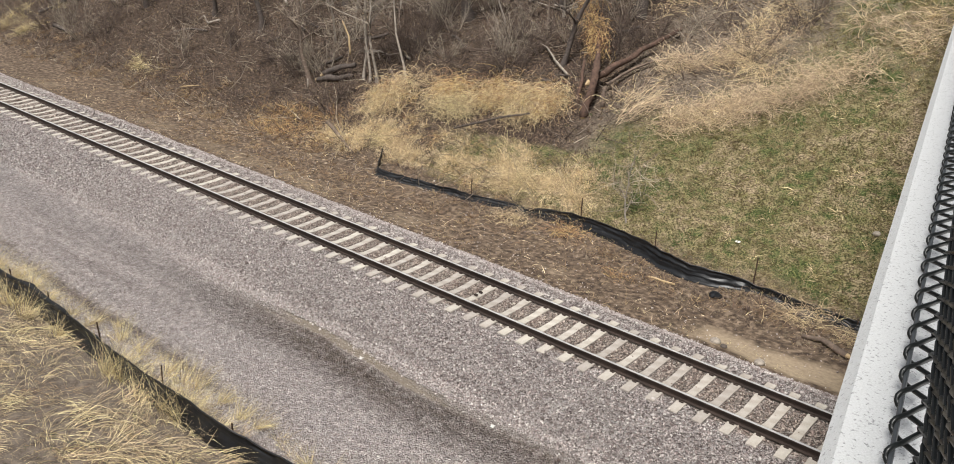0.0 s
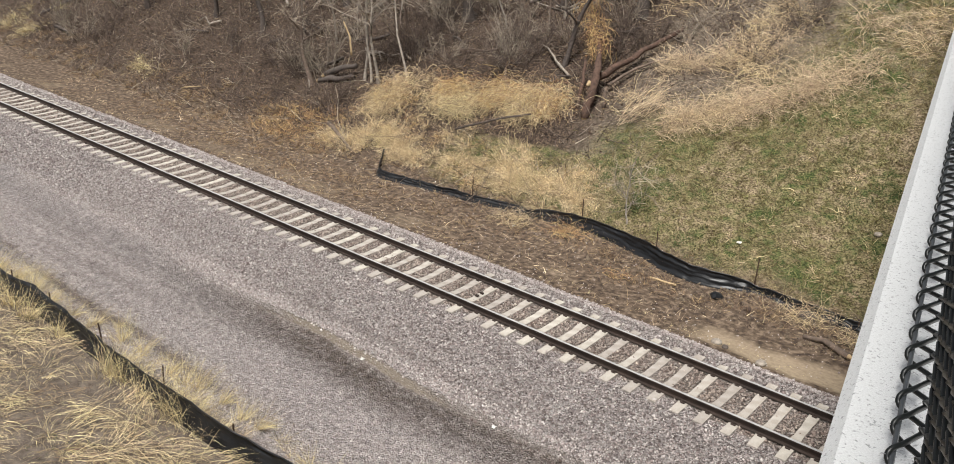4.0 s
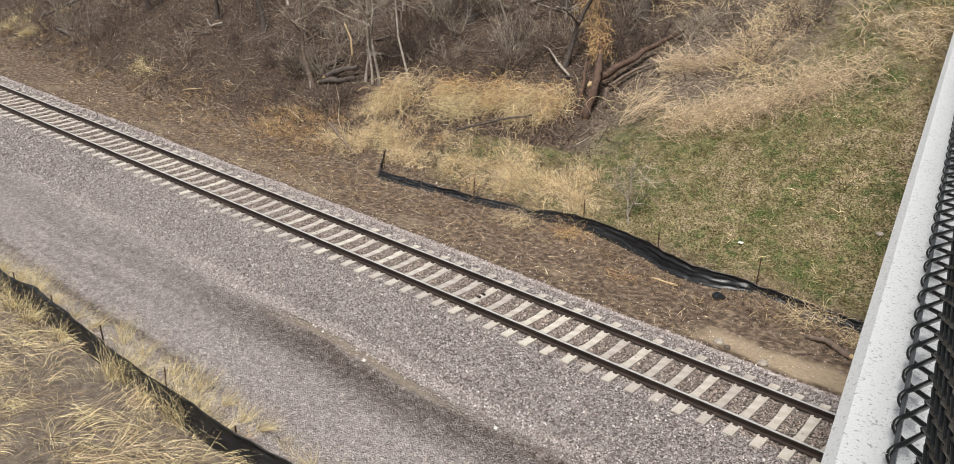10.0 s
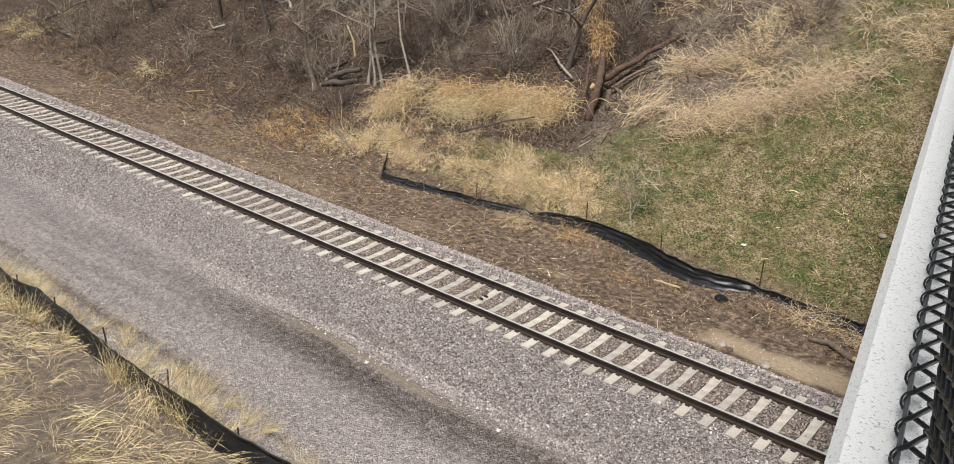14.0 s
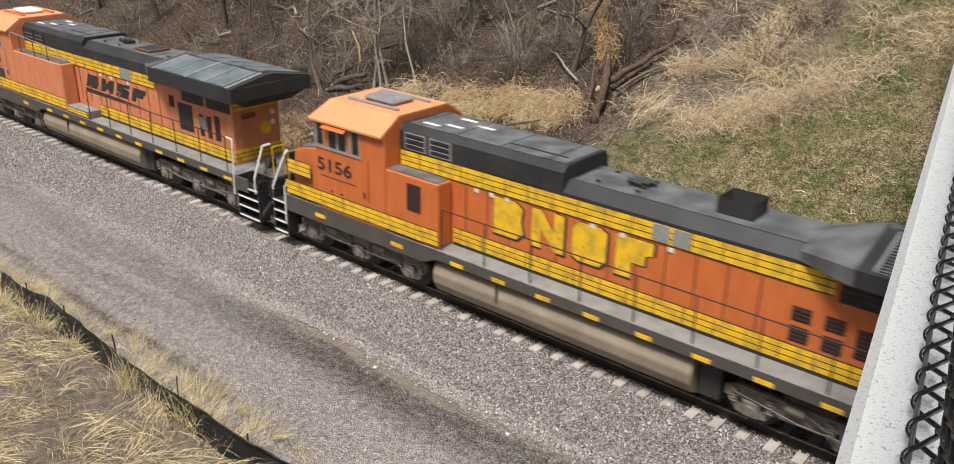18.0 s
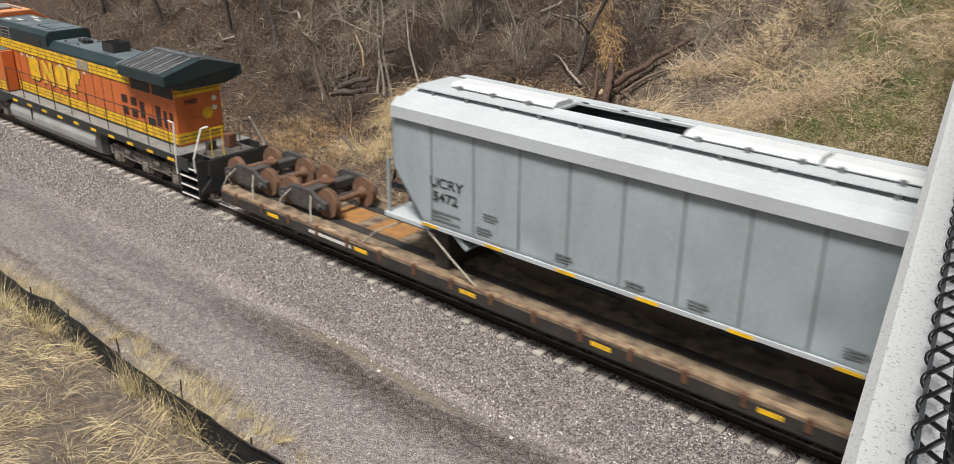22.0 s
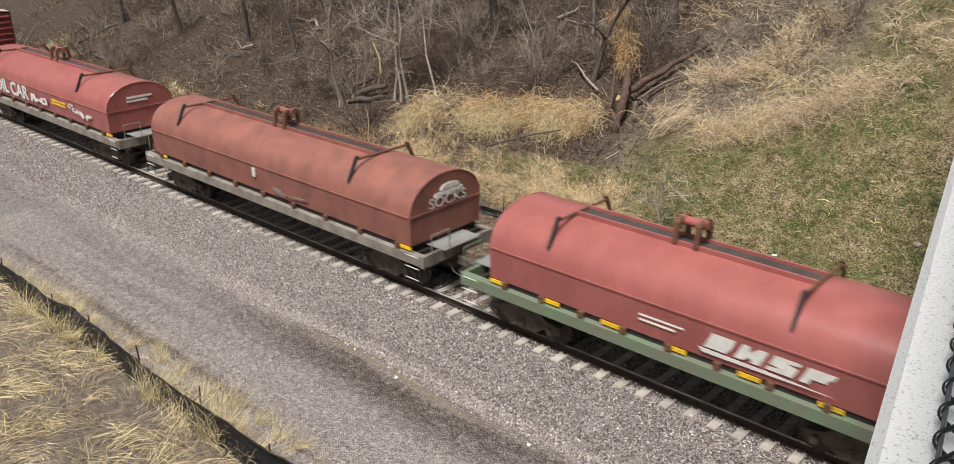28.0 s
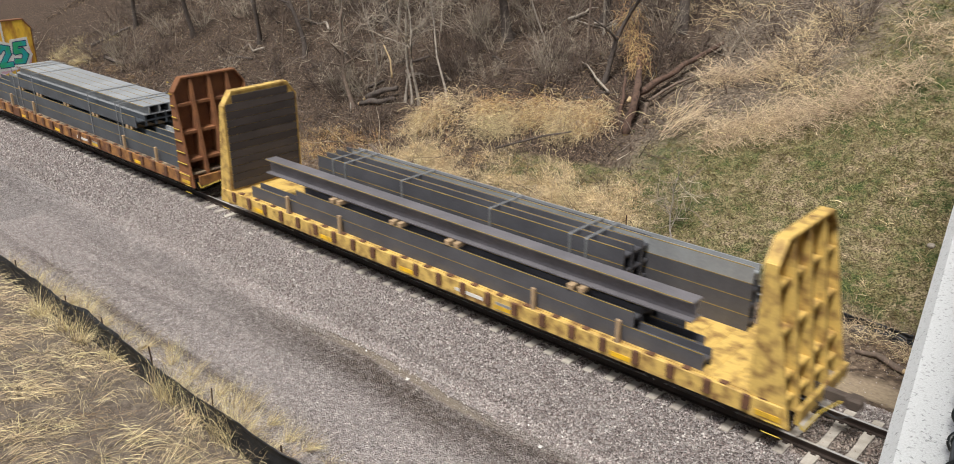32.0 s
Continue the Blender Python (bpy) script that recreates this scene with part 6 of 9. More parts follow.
    part("bent_grating", box(-0.55, 0.55, -0.22, 0.22, 0, 0.03, 0, Matrix.Translation((14.6, -0.95, 5.35)) @ pose(0, 0, 0, 22, 24, 12)), M_STRAP, v)
    part("end_platform", box(14.45, 15.25, -1.40, -0.35, 2.36, 2.40, 0.01, Matrix.Translation((0, 0, 0.02)) @ pose(0, 0, 0, 2, 0, 0)), M_HOPDARK, v)
    part("bent_grating", crumpled(14.6, 15.4, -1.30, 0.2, 2.45, 2.75, 9.1, 0.30), M_STRAP, v, "bent steel step grating")
    part("torn_sheet", crumpled(14.52, 14.80, -1.50, -1.05, 2.5, 4.7, 12.3, 0.45), M_HOPROOF, v, "buckled pale corner sheet")
    part("torn_sheet", crumpled(14.55, 14.95, -0.9, 0.2, 2.45, 3.3, 15.1, 0.50), M_HOPPER, v)
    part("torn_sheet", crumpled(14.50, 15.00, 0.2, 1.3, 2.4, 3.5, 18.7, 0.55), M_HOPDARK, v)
    for k, p in enumerate(([(14.6, -0.8, 2.5), (15.1, -0.6, 3.1), (15.0, -0.5, 3.9)], [(14.7, 0.5, 2.4), (15.3, 0.4, 2.9), (15.2, 0.8, 3.6)], [(14.6, -1.2, 2.45), (15.3, -1.1, 2.2), (15.7, -0.7, 2.4)], [(15.0, 0.9, 2.3), (15.6, 0.7, 2.0), (16.0, 0.2, 2.3)])):
        part("bent_bar", pipe([Vector(q) for q in p], 0.035, 6), M_HOPDARK if k % 2 else M_TRUCK_BROWN, v)
    part("draft_gear", box(15.2, 16.3, -0.28, 0.28, 1.78, 2.26, 0.04), M_TRUCK, v)
    part("bent_lever", pipe([(15.3, -1.2, 2.3), (15.8, -0.9, 2.6), (16.0, -0.3, 2.7), (15.9, 0.5, 2.4), (15.6, 1.0, 2.1)], 0.03, 6), M_TRUCK, v)
    for p in ([(14.7, -1.45, 2.35), (15.5, -1.43, 1.7), (16.4, -1.42, 1.08)], [(14.5, -1.45, 2.2), (13.3, -1.44, 1.5), (12.2, -1.42, 1.08)], [(0.9, -1.45, 2.3), (1.9, -1.44, 1.6), (2.7, -1.42, 1.08)], [(0.2, -1.4, 2.25), (-1.0, -1.42, 1.6), (-1.6, -1.42, 1.08)]):
        part("tie_down_chain", pipe([Vector(q) for q in p], 0.028, 6), M_CHAIN, v)
    part("tie_down_strap", pipe([Vector(q) for q in ((15.9, -0.3, 2.2), (15.6, -0.9, 1.6), (15.5, -1.35, 1.08))], 0.035, 6), M_DECKRUST, v)
    part("tie_down_strap", pipe([Vector(q) for q in ((15.5, -1.43, 1.7), (16.0, -1.43, 1.38), (16.45, -1.42, 1.10))], 0.05, 6), M_STRAPY, v)
    part("tie_down_chain", pipe([Vector(q) for q in ((16.0, 0.3, 2.2), (16.5, 0.9, 1.7), (17.0, 1.4, 1.08))], 0.028, 6), M_CHAIN, v)
    return v


# -- boxcar --
def boxcar():
    v = vehicle("boxcar", 42.42, "rust-red boxcar with graffiti and a peeling white roof", "boxcar", "freight cars of the train")
    ln, y, z0, z1 = 19.22, 1.58, 0.98, 4.46
    part("body", box(0, ln, -y, y, z0, z1, 0.02), M_BOXRED, v, "rust-red steel body")
    part("underframe", box(0.6, ln - 0.6, -1.0, 1.0, 0.62, 0.975), M_FLATBLACK, v)
    part("side_sill", prism([(2.6, 0.975), (4.0, 0.72), (ln - 4.0, 0.72), (ln - 2.6, 0.975)], -y + 0.002, -y + 0.05, "y"), M_FLATBLACK, v)
    for k in range(23):
        a = 0.86 + k * 0.865
        if a > ln - 0.4 or 7.4 < a < 11.6:
            continue
        part("rib", prism([(a - 0.065, -y + 0.002), (a - 0.04, -y - 0.075), (a + 0.04, -y - 0.075), (a + 0.065, -y + 0.002)], 1.25, 4.34, "z"), M_BOXRED, v)
        part("rib", prism([(a - 0.06, y - 0.002), (a - 0.03, y + 0.045), (a + 0.03, y + 0.045), (a + 0.06, y - 0.002)], 1.25, 4.34, "z"), M_BOXRED, v)
    part("top_rail", box(-0.01, ln + 0.01, -y - 0.05, -y + 0.01, 4.36, 4.47, 0.01), M_BOXRED, v)
    part("bottom_rail", box(-0.01, ln + 0.01, -y - 0.05, -y + 0.01, z0 - 0.02, 1.16, 0.01), M_BOXRED, v)
    # door
    d0, d1 = 8.20, 10.98
    door = part("door", box(d0, d1, -y - 0.09, -y - 0.02, 1.18, 4.30, 0.01), M_BOXRED, v, "sliding plug door")
    for z in (1.7, 2.15, 2.62, 3.1, 4.18):
        part("door_rail", box(d0, d1, -y - 0.13, -y - 0.085, z, z + 0.07, 0.01), M_BOXRED, door)
    for a in (d0 + 0.02, d0 + 1.35, d1 - 0.10):
        part("locking_bar", box(a, a + 0.06, -y - 0.14, -y - 0.085, 1.25, 4.25 if a != d0 + 1.35 else 2.6, 0.008), M_BOXRED, door)
    part("door_track", box(d0 - 0.9, d1 + 3.2, -y - 0.11, -y - 0.045, 4.33, 4.40), M_BOXRED, v)
    part("door_track", box(d0 - 0.3, d1 + 3.0, -y - 0.12, -y - 0.05, 1.10, 1.17), M_RUSTW, v)
    bars(v, d0 + 0.65, 3.98, -y - 0.094, [1.0, 0.8], 0.95, 0.07, 0.10)
    bars(v, d0 + 0.65, 3.72, -y - 0.094, [0.9, 0.6], 0.8, 0.05, 0.06)
    bars(v, d0 + 1.75, 2.92, -y - 0.094, [1.0, 1.0], 0.6, 0.05, 0.05)
    part("placard", box(d0 + 1.75, d0 + 2.2, -y - 0.10, -y - 0.088, 2.0, 2.5), M_FRAME, v)
    for a in (d0 + 0.5, d0 + 2.0):
        part("reflector", box(a, a + 0.5, -y - 0.102, -y - 0.088, 1.32, 1.43), M_YELLOW, v)
    for a, b in ((0.1, 0.65), (9.3, 9.9), (12.1, 12.7), (15.2, 15.8), (18.4, 19.1)):
        part("reflector", box(a, b, -y - 0.062, -y - 0.045, 1.0, 1.13 if a != 18.4 else 1.16), M_YELLOW, v)
    for a, z in ((0.62, 1.55), (13.6, 1.35), (15.9, 1.35)):
        part("reflector", box(a, a + 0.13, -y - 0.058, -y - 0.001, z, z + 0.6), M_YELLOW, v)
    for a, z in ((7.0, 3.8), (14.4, 3.75)):
        part("defect_card_box", box(a, a + 0.75, -y - 0.03, -y, z - 0.25, z + 0.2), M_BOXRED, v)
        part("frame_strip", box(a, a + 0.75, -y - 0.036, -y - 0.02, z - 0.02, z + 0.02), M_FRAME, v)
    part("patch", box(6.05, 6.6, -y - 0.006, -y + 0.002, 2.7, 3.1), M_RUSTW, v)
    part("painted_disc", cyl((17.02, -y - 0.006, 3.58), (17.02, -y + 0.001, 3.58), 0.36, n=28), M_CREAM, v, "pale painted disc")
    for a, w, z in ((0.98, 0.18, 2.98), (1.24, 0.18, 2.98), (1.84, 0.16, 2.98), (2.06, 0.16, 2.98), (1.2, 0.12, 2.48), (1.86, 0.12, 2.48)):
        part("stencil_letter", box(a, a + w, -y - 0.006, -y + 0.002, z, z + 0.24), M_FADEDWHITE, v)
    bars(v, 17.25, 1.62, -y - 0.006, [1.0, 0.8, 1.0, 0.7], 0.75, 0.06, 0.07)
    part("stencil_panel", box(16.0, 16.9, -y - 0.008, -y + 0.002, 1.35, 1.75), M_WHITE, v)
    for k in range(4):
        part("stencil_line", box(16.05, 16.85, -y - 0.012, -y, 1.40 + k * 0.09, 1.44 + k * 0.09), M_BLACK, v)
    bars(v, 12.6, 1.25, -y - 0.054, [0.6, 0.4], 0.7, 0.06, 0.04)
    mural(v, -y - 0.078)
    scrawl(v, 11.0, 13.5, 1.16, 2.05, -y - 0.078)
    spray(v, 0.2, 0.8, 3.2, 3.9, -y - 0.01, 3, [M_FADEDWHITE], M_BOXRED)
    spray(v, 14.4, 15.4, 1.3, 2.05, -y - 0.078, 21, [M_FADEDSPRAY], M_BOXRED)
    spray(v, 15.8, 16.9, 1.8, 2.4, -y - 0.078, 22, [M_FADEDSPRAY], M_FADEDWHITE)
    # roof sheets
    n = 17
    for k in range(n):
        a, b = -0.02 + k * (ln + 0.04) / n, -0.02 + (k + 1) * (ln + 0.04) / n
        part("roof_sheet", prism([(-y - 0.06, 4.475), (0, 4.60), (y + 0.06, 4.475), (y + 0.06, 4.50), (0, 4.625), (-y - 0.06, 4.50)], a + 0.012, b - 0.012), M_ROOFZINC, v)
        part("roof_seam", prism([(-y - 0.05, 4.505), (0, 4.63), (y + 0.05, 4.505), (y + 0.05, 4.522), (0, 4.647), (-y - 0.05, 4.522)], b - 0.028, b + 0.028), M_ROOFSEAM, v)
    # corrugated ends
    for xx, w in ((0, -1), (ln, 1)):
        for k in range(11):
            z = 1.25 + k * 0.29
            part("end_corrugation", prism([(xx - w * 0.01, z), (xx + w * 0.09, z + 0.07), (xx + w * 0.09, z + 0.13), (xx - w * 0.01, z + 0.20)], -y + 0.12, y - 0.12, "y"), M_BOXRED, v)
        part("end_platform", box(min(xx, xx + w * 0.35), max(xx, xx + w * 0.35), -0.8, 0.9, 1.30, 1.34), M_BLACK, v)
        ladder(v, xx + w * 0.16, -1.25, 1.3, 4.1, 8, 0.45, M_BOXRED, "y")
        part("end_beam", box(min(xx, xx + w * 0.16), max(xx, xx + w * 0.16), -1.5, 1.5, 0.95, 1.16, 0.02), M_RUSTW, v)
        part("brake_cylinder", cyl((xx + w * 0.12, -0.2, 1.9), (xx + w * 0.12, 0.35, 1.9), 0.13, n=10), M_RUSTW, v)
        part("brake_rod", pipe([(xx + w * 0.2, 0.5, 2.4), (xx + w * 0.2, 0.5, 1.5), (xx + w * 0.2, -0.6, 1.2)], 0.025, 5), M_BLACK, v)
        for q in (-1.48, -1.02):
            part("ladder_side", box(xx + w * 0.14 - 0.02, xx + w * 0.14 + 0.02, q - 0.025, q + 0.025, 1.2, 4.3), M_BOXRED, v)
        rail_run(v, [(xx + w * 0.33, 0.95, 1.34), (xx + w * 0.33, 0.95, 2.0), (xx + w * 0.33, 1.45, 2.0)], 0.02, M_BOXRED, "grab_iron")
        part("brake_wheel", cyl((xx + w * 0.22, 0.5, 2.4), (xx + w * 0.25, 0.5, 2.4), 0.28, n=16), M_BOXRED, v)
        coupler(v, xx, w)
        hose(v, xx, w)
    ladder(v, 18.55, -y - 0.08, 1.3, 2.1, 4, 0.5, M_BOXRED)
    ladder(v, 0.45, -y - 0.08, 1.3, 2.6, 5, 0.42, M_BOXRED)
    for a in (0.35, 18.6):
        part("stirrup_step", pipe([(a - 0.2, -y, 1.0), (a - 0.2, -y, 0.62), (a + 0.2, -y, 0.62), (a + 0.2, -y, 1.0)], 0.02, 5), M_BLACK, v)
    bogie(v, 2.7, M_FLATBLACK)
    bogie(v, ln - 2.7, M_FLATBLACK)


# -- coil cars --
def coil_car(x, ln, x0, x1, hood, sill, label, patches, end_bars):
    """A flat coil car under one long round-topped hood with a lifting lug. x0, x1: the hood's ends."""
    v = vehicle("coil_car", x, label, "coil car", "freight cars of the train")
    low = 1.52
    prof = [(-1.40, low), (-1.46, 2.36)]
    for k in range(1, 16):
        a = math.pi * k / 16
        prof.append((-1.44 * math.cos(a), 2.38 + 0.98 * math.sin(a) ** 0.92))
    prof += [(1.46, 2.36), (1.40, low)]
    bm = prism(prof, x0, x1)
    for fc in bm.faces:
        fc.smooth = len(fc.verts) == 4
    for e in bm.edges:
        e.smooth = all(len(fc.verts) == 4 for fc in e.link_faces) and e.calc_length() > 1.0 and min(w.co.z for w in e.verts) > 2.37
    part("hood", bm, hood, v, "long round-topped steel hood")
    rim = bmesh.new()
    for s in (-1, 1):
        add_box(rim, x0 + 0.02, x1 - 0.02, s * 1.465 - 0.014, s * 1.465 + 0.014, 2.34, 2.385, 0.004)
    part("seam_rail", rim, hood, v)
    for xx in (x0, x1):
        arch = [(-1.43 * math.cos(math.pi * k / 16), 2.38 + 0.98 * math.sin(math.pi * k / 16) ** 0.92) for k in range(17)]
        part("hood_rim", pipe([Vector((xx, u, w)) for u, w in [(-1.41, low)] + arch + [(1.41, low)]], 0.022, 5), hood, v)
        part("end_rib", box(xx - 0.03, xx + 0.03, -1.40, 1.40, 2.33, 2.37), hood, v)
    b0, b1 = x0 + 1.75, x1 - 2.6
    # stacking trough along the crown, cross bars and lug
    for s in (-1, 1):
        part("trough_rail", box(b0, b1, s * 0.26 - 0.025, s * 0.26 + 0.025, 3.30, 3.46, 0.008), hood, v)
    part("trough_floor", box(b0, b1, -0.23, 0.23, 3.345, 3.375), M_WOODDARK, v)
    for a in (b0, b1):
        bar = part("cross_bar", cyl((a, -1.02, 3.40), (a, 1.02, 3.40), 0.042, n=8), M_RUSTW, v)
        for s in (-1, 1):
            part("guide_arm", prism([(s * 0.94, 3.50), (s * 1.05, 3.50), (s * 1.40, 2.80), (s * 1.30, 2.80)], a - 0.035, a + 0.035), M_RUSTW if s > 0 else M_BLACK, bar)
    mid = (b0 + b1) / 2
    lug = part("lifting_lug", prism([(-0.34, 3.40), (-0.30, 3.88), (-0.20, 3.96), (0.20, 3.96), (0.30, 3.88), (0.34, 3.40), (0.24, 3.40), (0.20, 3.80), (-0.20, 3.80), (-0.24, 3.40)], mid - 0.32, mid - 0.20), M_RUSTW, v, "rusty lifting lug")
    part("lug_plate", prism([(-0.34, 3.40), (-0.30, 3.88), (-0.20, 3.96), (0.20, 3.96), (0.30, 3.88), (0.34, 3.40), (0.24, 3.40), (0.20, 3.80), (-0.20, 3.80), (-0.24, 3.40)], mid + 0.20, mid + 0.32), M_RUSTW, lug)
    part("lug_pin", cyl((mid - 0.36, 0, 3.86), (mid + 0.36, 0, 3.86), 0.11, n=12), hood, lug)
    # frame
    for s in (-1, 1):
        part("side_sill", prism([(s * 1.50, 1.06), (s * 1.50, 1.34), (s * 1.30, 1.36), (s * 1.30, 1.30), (s * 1.44, 1.28), (s * 1.44, 1.06)], 0.0, ln), sill, v, "weathered side sill")
    part("cradle", box(x0 + 0.1, x1 - 0.1, -1.34, 1.34, 1.30, low - 0.004), M_WOODDARK, v)
    part("centre_sill", box(-0.1, ln + 0.1, -0.28, 0.28, 0.62, 1.28), M_FLATBLACK, v)
    for k in range(6):
        a = 0.4 + k * (ln - 0.8) / 5
        part("cross_bearer", prism([(-1.44, 1.28), (-1.44, 1.10), (-0.3, 0.72), (0.3, 0.72), (1.44, 1.10), (1.44, 1.28)], a - 0.05, a + 0.05), M_FLATBLACK, v)
    for k in range(patches):
        a = 0.9 + k * (ln - 1.8) / max(1, patches - 1)
        part("reflector", box(a, a + 0.5, -1.43, -1.41 + 0.005, 1.40, 1.50), M_YELLOW, v)
    for k in range(9):
        a = x0 + 0.5 + k * (x1 - x0 - 1.0) / 8
        part("hold_down", box(a - 0.08, a + 0.08, -1.50, -1.40, 1.36, 1.54, 0.01), M_RUSTW, v)
    for xx, w in ((0, -1), (ln, 1)):
        part("end_platform", box(min(xx - w * 1.0, xx + w * 0.25), max(xx - w * 1.0, xx + w * 0.25), -0.75, 0.75, 1.364, 1.39), M_GREYDECK, v, "grated grey end platform")
        part("end_sill", box(min(xx, xx + w * 0.1), max(xx, xx + w * 0.1), -1.46, 1.46, 1.0, 1.36, 0.01), sill, v)
        ladder(v, xx - w * 0.28, -1.50, 0.62, 1.30, 3, 0.5, M_WHITE)
        for q in (-0.26, 0.26):
            part("step_side", cyl((xx - w * 0.28 + q, -1.50, 0.60), (xx - w * 0.28 + q, -1.48, 1.32), 0.016, n=6), M_BLACK, v)
        rail_run(v, [(xx + w * 0.2, -1.2, 1.39), (xx + w * 0.2, -1.2, 1.95), (xx + w * 0.2, -0.5, 1.95), (xx + w * 0.2, -0.5, 1.39)], 0.018, sill, "end_rail")
        coupler(v, xx, w)
        hose(v, xx, w)
    if end_bars:
        for k, f in enumerate((1.0, 0.8)):
            part("stencil_line", box(x1, x1 + 0.024, -0.55, -0.55 + 1.1 * f, 2.75 - k * 0.14, 2.83 - k * 0.14), M_WHITE, v)
    bogie(v, 1.75)
    bogie(v, ln - 1.75)
    return v


def coil_cars():
    a = coil_car(64.1, 13.7, 0.62, 13.15, M_COILRED, M_COILSILL, "red coil car with a long hood and white lettering", 2, True)
    lettering("COIL CAR", 1.62, -1.47, 1.72, 0.60, M_WHITE, a, "white painted words", squeeze=1.12, bold=0.022)
    spray(a, 6.1, 7.7, 1.72, 2.1, -1.462, 31, [M_WHITE, M_WHITE], M_COILRED)
    for z in (1.95, 2.08):
        part("yellow_dash", box(8.2, 9.5, -1.466, -1.44, z, z + 0.07), M_YELLOW, a)
    for k, (sx, sz) in enumerate(((9.7, 2.0), (10.2, 1.85), (10.8, 1.75), (11.3, 1.82))):
        spray(a, sx, sx + 0.5, sz, sz + 0.3, -1.462, 40 + k, [M_WHITE], M_COILRED)
    b = coil_car(80.1, 14.6, 0.6, 14.2, M_COILBROWN, M_COILSILL, "faded brownish-red coil car with a rusty hood", 2, False)
    lettering("SOCKS", 14.235, -0.72, 2.42, 0.30, M_WHITE, b, "white scrawled word", squeeze=1.2, turn=90)
    part("spray_paint", prism([(-0.25, 2.85), (0.55, 2.86), (0.50, 2.98), (0.2, 3.02), (-0.15, 2.99)], 14.2, 14.23), M_WHITE, b)
    part("spray_paint", prism([(-0.5, 2.70), (0.7, 2.72), (0.66, 2.82), (-0.45, 2.81)], 14.2, 14.23), M_WHITE, b)
    part("white_tag", box(6.9, 7.05, -1.475, -1.45, 1.95, 2.25), M_WHITE, b)
    spray(b, 8.0, 9.6, 1.68, 1.9, -1.455, 51, [M_COILSILL], M_COILBROWN)
    c = coil_car(96.3, 12.0, 0.92, 11.25, M_COILRED, M_GREENSILL, "pinkish-red coil car on a faded green frame", 7, True)
    badge(c, 6.9, 1.80, 2.75, 0.36, -1.445, "white")
    for k in range(2):
        part("white_dash", box(5.3, 6.4 - k * 0.2, -1.452, -1.43, 1.98 - k * 0.12, 2.02 - k * 0.12), M_WHITE, c)


# -- bulkhead flat cars with steel beams --
def bulkhead(parent, x, way, outer, inner, boards, rungs, thick_low, thick_top, white_line=False):
    """An end wall: a sheet on the load's side (inner face at x), ribs and wedge-shaped sides outside. way: -1 at the front end, +1 at the rear."""
    top, sh = 4.45, 0.42
    o = [(-1.46, 0.60), (-1.46, top - sh), (-1.10, top), (1.10, top), (1.46, top - sh), (1.46, 0.60)]
    a, b = sorted((x, x + way * 0.06))
    wall = part("bulkhead", prism(o, a, b), inner, parent, "tall end bulkhead")
    if boards:
        for k in range(12):
            z = 1.1 + k * 0.27
            w = 1.40 if z < top - sh - 0.1 else 1.12
            part("board", box(min(x, x - way * 0.035), max(x, x - way * 0.035), -w, w, z, z + 0.25, 0.006), M_WOODDARK, wall)
    for s in (-1, 1):
        prof = [(x, 0.56), (x + way * thick_low, 0.56), (x + way * thick_top, top - sh), (x, top - sh)]
        g = prism(prof, s * 1.46 - 0.03, s * 1.46 + 0.03, "y")
        side = part("bulkhead_side", g, outer, wall)
        if rungs and s < 0:
            for k in range(rungs):
                z = 1.0 + k * 0.42
                w = thick_low + (thick_top - thick_low) * (z - 0.56) / (top - sh - 0.56)
                part("ladder_rung", cyl((x + way * 0.05, s * 1.53, z), (x + way * max(0.14, w - 0.05), s * 1.53, z), 0.018, n=6), M_STRAPY, side)
    for y in (-0.75, 0.0, 0.75):
        part("rib", prism([(x + way * 0.063, 0.6), (x + way * thick_low * 0.9, 0.6), (x + way * thick_top, top - 0.06), (x + way * 0.063, top - 0.06)], y - 0.06, y + 0.06, "y"), outer, wall)
    for z in (1.5, 2.5, 3.5):
        w = thick_low + (thick_top - thick_low) * (z - 0.56) / (top - sh - 0.56)
        part("cross_rib", box(min(x + way * 0.062, x + way * w * 0.85), max(x + way * 0.062, x + way * w * 0.85), -1.43, 1.43, z - 0.05, z + 0.05), outer, wall)
    part("top_rail", prism([(-1.49, top - sh - 0.05), (-1.12, top + 0.03), (1.12, top + 0.03), (1.49, top - sh - 0.05), (1.42, top - sh - 0.05), (1.09, top - 0.03), (-1.09, top - 0.03), (-1.42, top - sh - 0.05)],
                           min(x - way * 0.03, x + way * (thick_top + 0.03)), max(x - way * 0.03, x + way * (thick_top + 0.03))), outer, wall)
    if white_line:
        part("white_line", box(min(x - way * 0.012, x), max(x - way * 0.012, x), -0.03, 0.06, 3.3, top - 0.05), M_WHITE, wall)
    return wall


